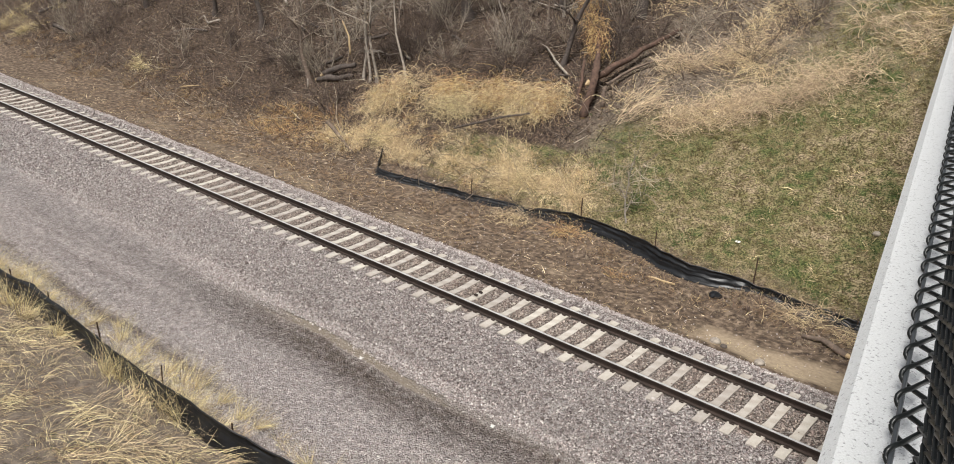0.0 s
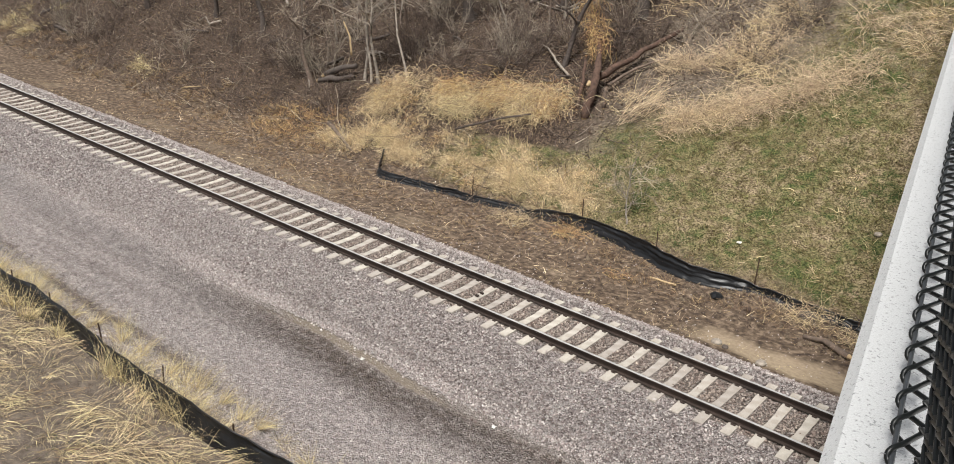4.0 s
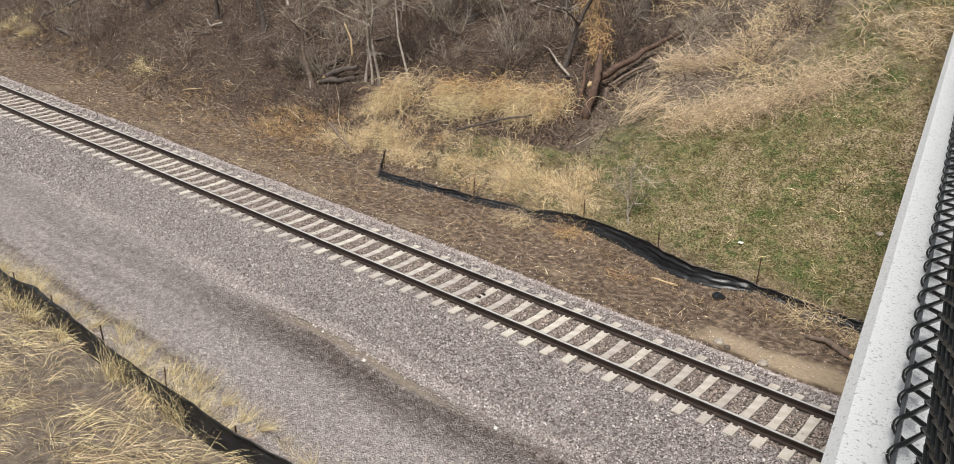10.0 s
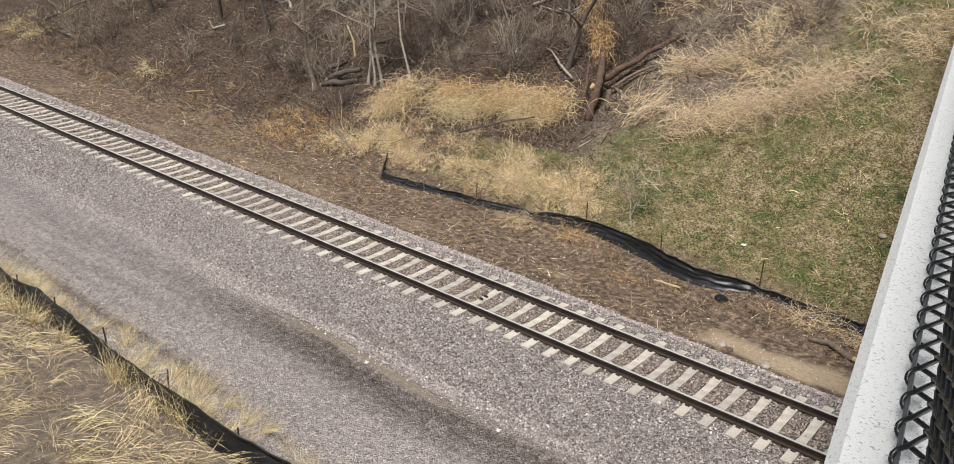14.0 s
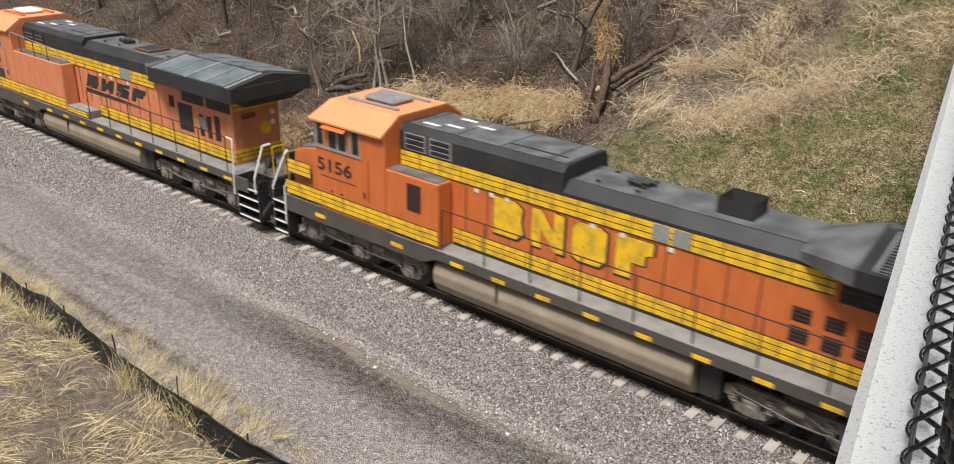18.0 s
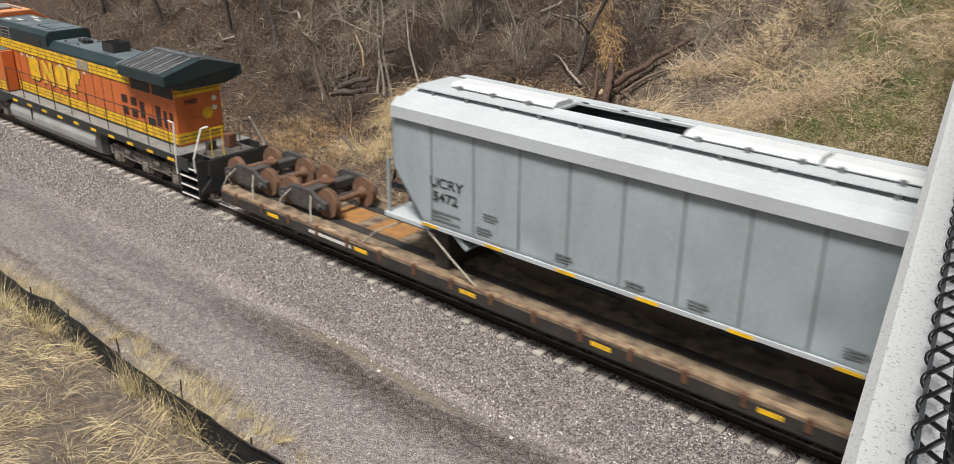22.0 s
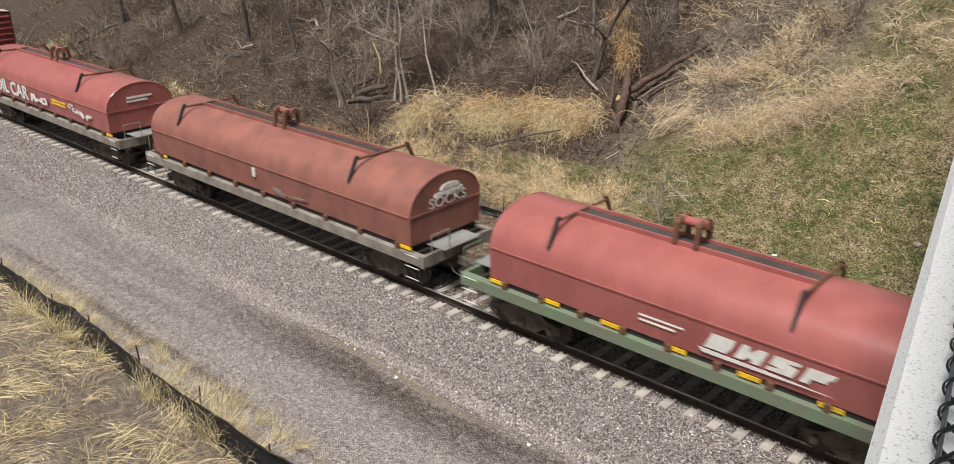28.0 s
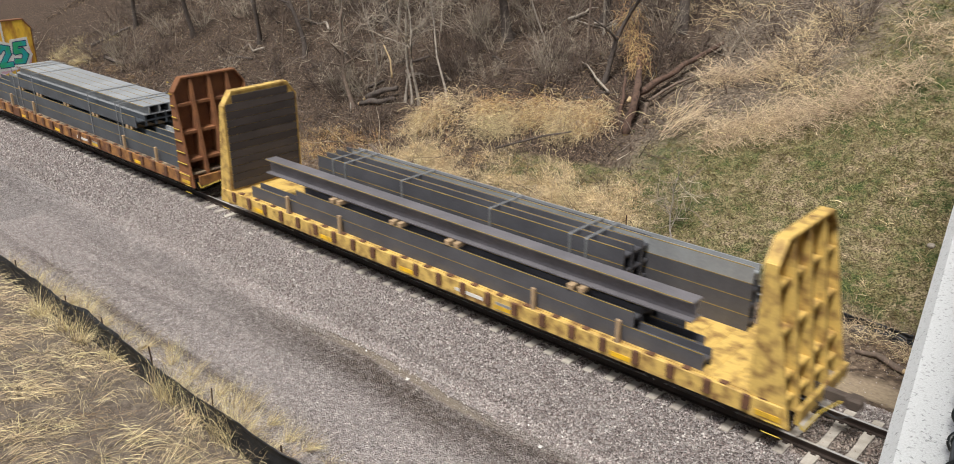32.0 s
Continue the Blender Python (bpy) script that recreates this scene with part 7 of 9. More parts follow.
def bulkhead_flat(x, ln, label, paint, deck_m, f_out, f_in, r_out, r_in, f_boards, r_boards, f_rungs, r_rungs, white_line):
    v = vehicle("bulkhead_flat_car", x, label, "flat car", "freight cars of the train")
    deck = 1.03
    part("deck", box(0.25, ln - 0.25, -1.46, 1.46, deck - 0.06, deck, 0.01), deck_m, v, "worn deck")
    for k in range(36):
        a = 0.9 + k * (ln - 1.8) / 36
        part("deck_plank", box(a + 0.01, a + (ln - 1.8) / 36 - 0.01, -1.40, 1.40, deck + 0.001, deck + 0.018), deck_m, v)
    for s in (-1, 1):
        part("side_sill", box(0.2, ln - 0.2, s * 1.49 - 0.04, s * 1.49 + 0.04, 0.60, deck + 0.01, 0.015), paint, v, "worn painted side sill")
    part("fishbelly", prism([(3.2, 0.97), (4.4, 0.28), (ln - 4.4, 0.28), (ln - 3.2, 0.97)], -1.1, 1.1, "y"), M_FLATBLACK, v)
    for k in range(22):
        a = 0.95 + k * (ln - 1.9) / 21
        part("stake_pocket", box(a - 0.09, a + 0.09, -1.60, -1.525, 0.72, deck + 0.03, 0.015), M_RUSTW, v)
        part("lashing_ring", box(a + 0.22, a + 0.42, -1.50, -1.36, deck + 0.012, deck + 0.05, 0.01), M_RUSTW, v)
        if k % 4 == 1:
            part("reflector", box(a + 0.2, a + 0.75, -1.545, -1.525, 0.68, 0.80), M_YELLOW, v)
    bars(v, ln * 0.55, 0.74, -1.532, [1.0], 1.0, 0.10, 0.02)
    part("placard", box(ln * 0.62, ln * 0.62 + 0.5, -1.54, -1.52, 0.66, 0.88), M_FRAME, v)
    bulkhead(v, 0.75, -1, f_out, f_in, f_boards, f_rungs, 0.72, 0.22, white_line)
    bulkhead(v, ln - 0.95, 1, r_out, r_in, r_boards, r_rungs, 0.92, 0.24)
    for xx, w in ((0, -1), (ln, 1)):
        part("end_beam", box(min(xx, xx + w * 0.08), max(xx, xx + w * 0.08), -1.3, 1.3, 0.62, 1.0, 0.02), paint, v)
        coupler(v, xx, w)
        hose(v, xx, w)
        ladder(v, xx - w * 0.35, -1.55, 0.35, 0.62, 2, 0.4, M_STRAPY)
        part("uncoupling_lever", pipe([(xx + w * 0.1, -1.4, 0.8), (xx + w * 0.2, -1.35, 0.6), (xx + w * 0.25, -0.6, 0.7), (xx + w * 0.5, -0.15, 0.85)], 0.02, 5), M_STRAPY, v)
    bogie(v, 2.5, M_FLATBLACK)
    bogie(v, ln - 2.5, M_FLATBLACK)
    return v


BEAM_MESH = {}


def beam(x0, x1, y, z, w, h, group, material=None, up=False):
    """A rolled wide-flange beam lying from x0 to x1, its lower edge at z. up: the web stands upright."""
    key = (round(x1 - x0, 2), w, h, up, (material or M_STEELBLUE).name)
    if key not in BEAM_MESH:
        t, k = 0.035, 0.028
        if up:
            o = [(-w / 2, 0), (w / 2, 0), (w / 2, t), (k, t), (k, h - t), (w / 2, h - t), (w / 2, h), (-w / 2, h), (-w / 2, h - t), (-k, h - t), (-k, t), (-w / 2, t)]
        else:
            o = [(-w / 2, 0), (-w / 2 + t, 0), (-w / 2 + t, h / 2 - k), (w / 2 - t, h / 2 - k), (w / 2 - t, 0), (w / 2, 0), (w / 2, h), (w / 2 - t, h), (w / 2 - t, h / 2 + k), (-w / 2 + t, h / 2 + k), (-w / 2 + t, h), (-w / 2, h)]
        bm = prism(o, 0, x1 - x0)
        bmesh.ops.recalc_face_normals(bm, faces=bm.faces)
        me = bpy.data.meshes.new("steel_beam")
        bm.to_mesh(me)
        bm.free()
        me.materials.append(material or M_STEELBLUE)
        # the yellow line along the flange edge
        e = box(0.02, x1 - x0 - 0.02, -w / 2 - 0.004, -w / 2 + 0.012, h - 0.012, h + 0.004)
        em = bpy.data.meshes.new("edge_line")
        e.to_mesh(em)
        e.free()
        em.materials.append(M_EDGE)
        BEAM_MESH[key] = (me, em)
    me, em = BEAM_MESH[key]
    t = thing("steel_beam", Matrix.Translation((x0, y, z)), "long dark grey rolled steel beam lying on a flat car", "steel beam", group)
    link_mesh("beam", me, None, t)
    link_mesh("edge_line", em, None, t, "yellow flange edge")
    MOVERS.append(t)
    return t


def blocks(xs, y, z, group):
    for a in xs:
        t = thing("timber_block", Matrix.Translation((a, y, z)), "short timber block between steel beams", "timber block", group)
        MOVERS.append(t)
        part("block", box(-0.09, 0.09, -0.30, 1.2, 0, 0.13, 0.01), M_WOOD, t)
        part("block", box(0.22, 0.38, -0.28, 1.2, 0, 0.13, 0.01), M_WOOD, t)


def strap(x, y0, y1, z0, z1):
    t = thing("steel_strap", Matrix.Translation((x, 0, 0)), "flat steel strap round a stack of beams", "strap", "load straps")
    MOVERS.append(t)
    part("band", prism([(y0 - 0.012, z0), (y0 - 0.012, z1 - 0.02), (y0 + 0.02, z1 + 0.012), (y1 - 0.02, z1 + 0.012), (y1 + 0.012, z1 - 0.02), (y1 + 0.012, z0), (y1 + 0.004, z0), (y1 + 0.004, z1 - 0.02), (y1 - 0.02, z1 + 0.004), (y0 + 0.02, z1 + 0.004), (y0 - 0.004, z1 - 0.02), (y0 - 0.004, z0)], -0.04, 0.04), M_STRAP, t)


def stakes(xs, h):
    for a in xs:
        t = thing("timber_stake", Matrix.Translation((a, -1.47, 1.0)), "pale timber stake in a side pocket", "stake", "side stakes")
        MOVERS.append(t)
        part("post", box(-0.055, 0.055, -0.045, 0.045, 0, h, 0.008), M_WOOD, t)


def beam_cars():
    f1 = bulkhead_flat(110.15, 20.75, "rusty yellow bulkhead flat car loaded with steel beams", M_RUSTCAR, M_DECKTAN, M_RUSTDARK, M_RUSTYELLOW, M_RUSTDARK, M_RUSTDARK, False, False, 4, 9, True)
    cloud = [(-1.2, 1.75), (-0.5, 1.7), (0.5, 2.0), (1.15, 2.15), (1.3, 2.6), (1.2, 3.2), (0.6, 3.25), (-0.3, 3.05), (-1.1, 2.95), (-1.35, 2.4)]
    part("spray_paint", prism(cloud, 0.752, 0.757), M_PALEPINK, f1, "pale pink sprayed cloud")
    numerals = (([(0.00, 0.72), (0.24, 0.98), (0.24, 0.03)], [(0.02, 0.03), (0.46, 0.03)]), ([(0.02, 0.80), (0.18, 0.98), (0.42, 0.90), (0.42, 0.62), (0.04, 0.06), (0.50, 0.06)],), ([(0.52, 0.98), (0.10, 0.96), (0.06, 0.58), (0.36, 0.62), (0.50, 0.36), (0.34, 0.06), (0.0, 0.10)],))
    for width, depth, m, name in ((0.58, 0.010, M_WHITE, "graffiti_rim"), (0.32, 0.014, M_NAVY, "graffiti_shade"), (0.23, 0.018, M_CYAN, "graffiti_numeral")):
        for k, lines in enumerate(numerals):
            bm = bmesh.new()
            for pts in lines:
                add = stroke([(-1.08 + k * 0.76 + u * 1.05, 2.12 + 0.08 * k + q * 0.98) for u, q in pts], width, 0.0, depth + 0.001 * k)
                me = bpy.data.meshes.new("stroke")
                add.to_mesh(me)
                add.free()
                bm.from_mesh(me)
                bpy.data.meshes.remove(me)
            ob = part(name, bm, m, f1, "turquoise and green graffiti numeral" if m is M_CYAN else "")
            ob.matrix_basis = pose(0.757, 0, 0, 0, 0, 90)
    g = "beams on the rusty flat car"
    z = 1.05
    for k in range(6):
        for j in range(2):
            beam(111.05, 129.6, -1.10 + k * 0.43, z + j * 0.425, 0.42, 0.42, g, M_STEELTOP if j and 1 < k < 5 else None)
    blocks([115.5, 117.5, 120.3, 123.0, 125.9], -1.02, 1.905, g)
    for k in range(4):
        beam(114.5, 126.7, -1.10 + k * 0.43, 2.04, 0.42, 0.42, g)
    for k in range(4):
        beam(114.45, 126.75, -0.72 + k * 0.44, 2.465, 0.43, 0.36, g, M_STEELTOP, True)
    for a in (115.0, 115.6, 117.2, 122.8, 125.2, 125.6):
        strap(a, -1.32, 0.95, 1.08, 2.84)
    stakes((114.75, 117.25, 125.8, 128.3), 0.62)
    bulkhead_flat(132.65, 20.75, "worn yellow bulkhead flat car with part load of dark beams", M_YELLOWCAR, M_YELLOWCAR, M_YELLOWCAR, M_YELLOWCAR, M_YELLOWCAR, M_YELLOWCAR, True, False, 0, 0, False)
    g = "beams on the yellow flat car"
    for k, (a, b) in enumerate(((134.4, 151.3), (136.9, 150.9), (137.0, 150.2))):
        beam(a, b, -1.14 + k * 0.40, 1.05, 0.38, 0.40, g, M_STEELDARK)
    for k in range(3):
        beam(136.9, 149.5, -1.14 + k * 0.40, 1.455, 0.38, 0.40, g, M_STEELDARK)
    blocks([138.7, 141.4, 143.6, 147.7], -1.06, 1.86, g)
    beam(135.1, 150.85, -0.95, 2.0, 0.44, 0.48, g, M_STEELMID, True)
    for j in range(4):
        for k in range(3):
            beam(136.6, 148.4, 0.05 + k * 0.42, 1.05 + j * 0.415, 0.40, 0.41, g, M_STEELDARK)
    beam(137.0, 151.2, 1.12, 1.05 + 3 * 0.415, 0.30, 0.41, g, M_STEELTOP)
    for j in range(3):
        beam(137.0, 151.2, 1.12, 1.05 + j * 0.415, 0.30, 0.41, g, M_STEELDARK)
    for a in (137.4, 138.0, 140.6, 144.1, 146.8, 147.3):
        strap(a, -0.17, 1.28, 1.08, 2.71)
    stakes((136.6, 139.2, 146.7, 149.2), 0.62)


flat_with_wreck()
wrecked_hopper()
boxcar()
coil_cars()
beam_cars()


# ---- loose ballast stones ----
def island_mat(name, col, rough=0.9, value=0.5, hue=0.02, dark=None, scale=3.0):
    return vary(mat(name, col, rough, dark=dark, scale=scale, amount=0.4, fine=90), value, hue, True)


def gravel_mat(name, *stops):
    """Stones of several colours, brown between the rails and dark where the road is wet."""
    m = bpy.data.materials.new(name)
    m.use_nodes = True
    nt = m.node_tree
    b = nt.nodes["Principled BSDF"]
    b.inputs["Roughness"].default_value, b.inputs["Specular IOR Level"].default_value = 0.85, 0.3
    k = Nodes(nt)
    wet, _, brown = road_masks(k)
    col = k.ramp(nt.nodes.new("ShaderNodeNewGeometry").outputs["Random Per Island"], *stops)
    for fac, tone in ((wet, (0.34, 0.30, 0.265)), (brown, (0.78, 0.68, 0.57))):
        n = nt.nodes.new("ShaderNodeMix")
        n.data_type, n.blend_type = "RGBA", "MULTIPLY"
        k.link(fac, n.inputs["Factor"])
        k.link(col, n.inputs["A"])
        n.inputs["B"].default_value = (*tone, 1)
        col = n.outputs["Result"]
    hs = nt.nodes.new("ShaderNodeHueSaturation")
    k.link(k.add(k.mul(k.noise(7.0, 8), 1.1), k.mul(k.noise(70, 4), 0.4), 0.25), hs.inputs["Value"])
    k.link(col, hs.inputs["Color"])
    k.link(hs.outputs[0], b.inputs["Base Color"])
    return m


M_STONE = gravel_mat("ballast_stone", (0.0, (0.16, 0.126, 0.118)), (0.25, (0.28, 0.235, 0.222)), (0.55, (0.375, 0.332, 0.316)), (0.88, (0.45, 0.41, 0.388)), (1.0, (0.58, 0.545, 0.515)))
M_GRIT = gravel_mat("road_gravel", (0.0, (0.20, 0.155, 0.145)), (0.3, (0.38, 0.32, 0.305)), (0.6, (0.48, 0.43, 0.41)), (0.9, (0.58, 0.535, 0.51)), (1.0, (0.82, 0.79, 0.75)))


def stones(name, x0, x1, y0, y1, count, size, material, seed, label, clear_track=False, sink=0.3, band=None, spread=0.28, thin=None):
    """Many small angular stones lying on the ground, each an eight-faced lump."""
    r = np.random.RandomState(seed)
    x, y = r.uniform(x0, x1, count), r.uniform(y0, y1, count)
    if clear_track:
        rail = np.abs(np.abs(y) - 0.755) < 0.10
        near = np.abs((x / SLEEPER_STEP) - np.round(x / SLEEPER_STEP)) * SLEEPER_STEP < 0.135
        keep = ~rail & ~(near & (np.abs(y) < 1.30) & (r.rand(count) > 0.03))
        x, y = x[keep], y[keep]
        count = len(x)
    if band is not None:
        ys = y + 3.78 + 0.10 * np.cos(0.8 * (x - 1.8)) + 0.05 * fbm(x * 2.0, y * 2.0, 15)
        keep = ~((ys > band[0]) & (ys < band[1]) & (x > -6) & (r.rand(count) > 0.12))
        x, y = x[keep], y[keep]
        count = len(x)
    if thin is not None:
        keep = ~((y > thin[0] + 0.3 * r.randn(count)) & (y < thin[1] + 0.2 * r.randn(count)) & (r.rand(count) > 0.25))
        x, y = x[keep], y[keep]
        count = len(x)
    z = ground_z(x, y)
    s = size * np.exp(r.normal(0, spread, count))
    base = np.array([(1, 0, 0), (-1, 0, 0), (0, 1, 0), (0, -1, 0), (0, 0, 1), (0, 0, -1)], float)
    v = base[None] * r.uniform(0.55, 1.25, (count, 6, 1)) + r.normal(0, 0.22, (count, 6, 3))
    v[..., 2] *= 0.75
    q = r.normal(0, 1, (count, 4))
    q /= np.linalg.norm(q, axis=1, keepdims=True)
    w, a, b, c = q.T
    rot = np.stack([1 - 2 * (b * b + c * c), 2 * (a * b - c * w), 2 * (a * c + b * w), 2 * (a * b + c * w), 1 - 2 * (a * a + c * c), 2 * (b * c - a * w),
                    2 * (a * c - b * w), 2 * (b * c + a * w), 1 - 2 * (a * a + b * b)], -1).reshape(count, 3, 3)
    v = np.einsum("nij,nkj->nki", rot, v) * (s * 0.5)[:, None, None]
    v += np.stack([x, y, z + s * (0.5 - sink)], -1)[:, None, :]
    tri = np.array([(0, 2, 4), (2, 1, 4), (1, 3, 4), (3, 0, 4), (2, 0, 5), (1, 2, 5), (3, 1, 5), (0, 3, 5)])
    f = (np.arange(count)[:, None, None] * 6 + tri[None]).reshape(-1, 3)
    return tagged(raw(name, v.reshape(-1, 3), f, material), label, "gravel", kind="stuff")


stones("ballast_stones", -17, 10.5, -3.65, 2.75, 84000, 0.052, M_STONE, 1, "coarse pinkish grey crushed ballast stones round the sleepers", True, band=(-0.14, 0.14))
stones("far_ballast_stones", -46, -17, -3.6, 2.75, 34000, 0.070, M_STONE, 2, "pinkish grey crushed ballast stones along the track", True)
stones("road_gravel", -20, 8, -7.7, -3.3, 92000, 0.029, M_GRIT, 3, "fine pinkish gravel scattered over the service road", band=(-0.16, 0.14), thin=(-4.9, -4.0))
stones("pale_road_stones", -9, 8, -4.1, -3.1, 2600, 0.050, M_GRIT, 7, "larger pale stones rolled down to the foot of the ballast", band=(-0.10, 0.08))
stones("ditch_pebbles", -24, 9, 2.5, 7.5, 1500, 0.04, M_GRIT, 4, "stray pebbles in the muddy ditch")
M_CLOD = island_mat("earth_clods", (0.15, 0.112, 0.082), 0.95, 0.5, 0.02)
stones("earth_clods", -30, 5.0, 3.0, 7.8, 9000, 0.036, M_CLOD, 5, "brown clods of earth along the muddy ditch", sink=0.42, spread=0.35)
stones("earth_clods", 0.0, 9.5, 5.0, 7.2, 3200, 0.055, M_CLOD, 6, "heaped dark clods of earth below the silt fence", sink=0.40, spread=0.4)

# ---- dry grass, brush and trees ----
M_STRAW = island_mat("dry_straw", (0.64, 0.535, 0.32), 0.85, 0.5, 0.02, (0.42, 0.32, 0.17))
M_PALE = island_mat("pale_dead_stalks", (0.70, 0.56, 0.355), 0.85, 0.5, 0.02, (0.46, 0.32, 0.19))
M_STALK = island_mat("cream_dead_stalks", (0.70, 0.555, 0.39), 0.85, 0.5, 0.02, (0.34, 0.23, 0.14))
M_TURFSTRAW = island_mat("thin_straw", (0.34, 0.275, 0.155), 0.85, 0.5, 0.02)
M_ORANGEBRUSH = island_mat("tawny_dead_vines", (0.58, 0.375, 0.19), 0.85, 0.6, 0.03, (0.26, 0.15, 0.08))
M_DITCHWEED = island_mat("brown_dead_weeds", (0.30, 0.205, 0.125), 0.9, 0.6, 0.02, (0.16, 0.105, 0.065))
M_TURFBLADE = island_mat("winter_turf", (0.19, 0.162, 0.072), 0.85, 0.7, 0.035, (0.29, 0.22, 0.12), 0.9)
M_GREENBLADE = island_mat("green_grass", (0.075, 0.110, 0.032), 0.8, 0.5, 0.03)
M_LEAF = island_mat("fallen_leaves", (0.165, 0.113, 0.079), 0.9, 0.8, 0.03)
M_TWIG = island_mat("grey_brown_twigs", (0.150, 0.112, 0.092), 0.9, 0.7, 0.025)
M_VINESTEM = mat("reddish_brown_bark", (0.135, 0.082, 0.06), 0.95, dark=(0.04, 0.026, 0.02), scale=8, amount=0.9, bump=0.6, fine=40)
M_TWIGPALE = island_mat("pale_grey_twigs", (0.39, 0.33, 0.265), 0.9, 0.55, 0.02)
M_BARK = mat("dark_bark", (0.125, 0.102, 0.088), 0.95, dark=(0.04, 0.033, 0.03), scale=9, amount=0.8, bump=0.6, fine=40)
M_BARKPALE = mat("pale_bark", (0.42, 0.37, 0.31), 0.95, dark=(0.12, 0.10, 0.085), scale=7, amount=0.8, bump=0.6, fine=40)
M_BARKMID = mat("weathered_bark", (0.19, 0.14, 0.11), 0.95, dark=(0.09, 0.07, 0.055), scale=8, amount=0.9, bump=0.6, fine=40)
M_CUTWOOD = mat("broken_wood", (0.50, 0.37, 0.21), 0.85, amount=0.4)


def ribbons(base, aim, length, width, droop, segs, r):
    """Thin bent blades: corners and faces. base, aim: (n, 3); aim is turned towards the ground by droop along the blade."""
    n = len(base)
    p = base.copy()
    d = aim / np.linalg.norm(aim, axis=1, keepdims=True)
    side = np.cross(d, r.normal(0, 1, (n, 3)))
    side /= np.linalg.norm(side, axis=1, keepdims=True) + 1e-9
    rows = []
    for i in range(segs + 1):
        w = width * (1 - 0.75 * i / segs)
        rows.append(np.stack([p - side * w[:, None] / 2, p + side * w[:, None] / 2], 1))
        p = p + d * (length / segs)[:, None]
        d = d + np.array([0, 0, -1.0]) * (droop / segs)[:, None] + r.normal(0, 0.10, (n, 3))
        d /= np.linalg.norm(d, axis=1, keepdims=True)
    v = np.stack(rows, 1).reshape(n, -1, 3)
    k = 2 * (segs + 1)
    quad = np.array([(2 * i, 2 * i + 1, 2 * i + 3, 2 * i + 2) for i in range(segs)])
    return v.reshape(-1, 3), (np.arange(n)[:, None, None] * k + quad[None]).reshape(-1, 4)


def tubes(base, aim, length, width, bend, segs, r, lift=0.0):
    """Three-sided tapering twigs that wander by bend."""
    n = len(base)
    p = base.copy()
    d = aim / np.linalg.norm(aim, axis=1, keepdims=True)
    rows = []
    for i in range(segs + 1):
        u = np.cross(d, np.array([0.3, 0.2, 0.93]))
        u /= np.linalg.norm(u, axis=1, keepdims=True) + 1e-9
        w = np.cross(d, u)
        rad = (width * (1 - 0.8 * i / segs) / 2)[:, None]
        rows.append(np.stack([p + u * rad, p + (-0.5 * u + 0.87 * w) * rad, p + (-0.5 * u - 0.87 * w) * rad], 1))
        p = p + d * (length / segs)[:, None]
        d = d + r.normal(0, 1, (n, 3)) * (bend / segs ** 0.5) + np.array([0, 0, lift / segs])
        d /= np.linalg.norm(d, axis=1, keepdims=True)
    v = np.stack(rows, 1).reshape(n, -1, 3)
    k = 3 * (segs + 1)
    quad = np.array([(3 * i + j, 3 * i + (j + 1) % 3, 3 * i + 3 + (j + 1) % 3, 3 * i + 3 + j) for i in range(segs) for j in range(3)])
    return v.reshape(-1, 3), (np.arange(n)[:, None, None] * k + quad[None]).reshape(-1, 4)


def merge(parts_):
    vs, fs, o = [], [], 0
    for v, f in parts_:
        vs.append(v)
        fs.append(f + o)
        o += len(v)
    return np.concatenate(vs), np.concatenate(fs)


def on_ground(x, y, up=0.0):
    return np.stack([x, y, ground_z(x, y) + up], -1)


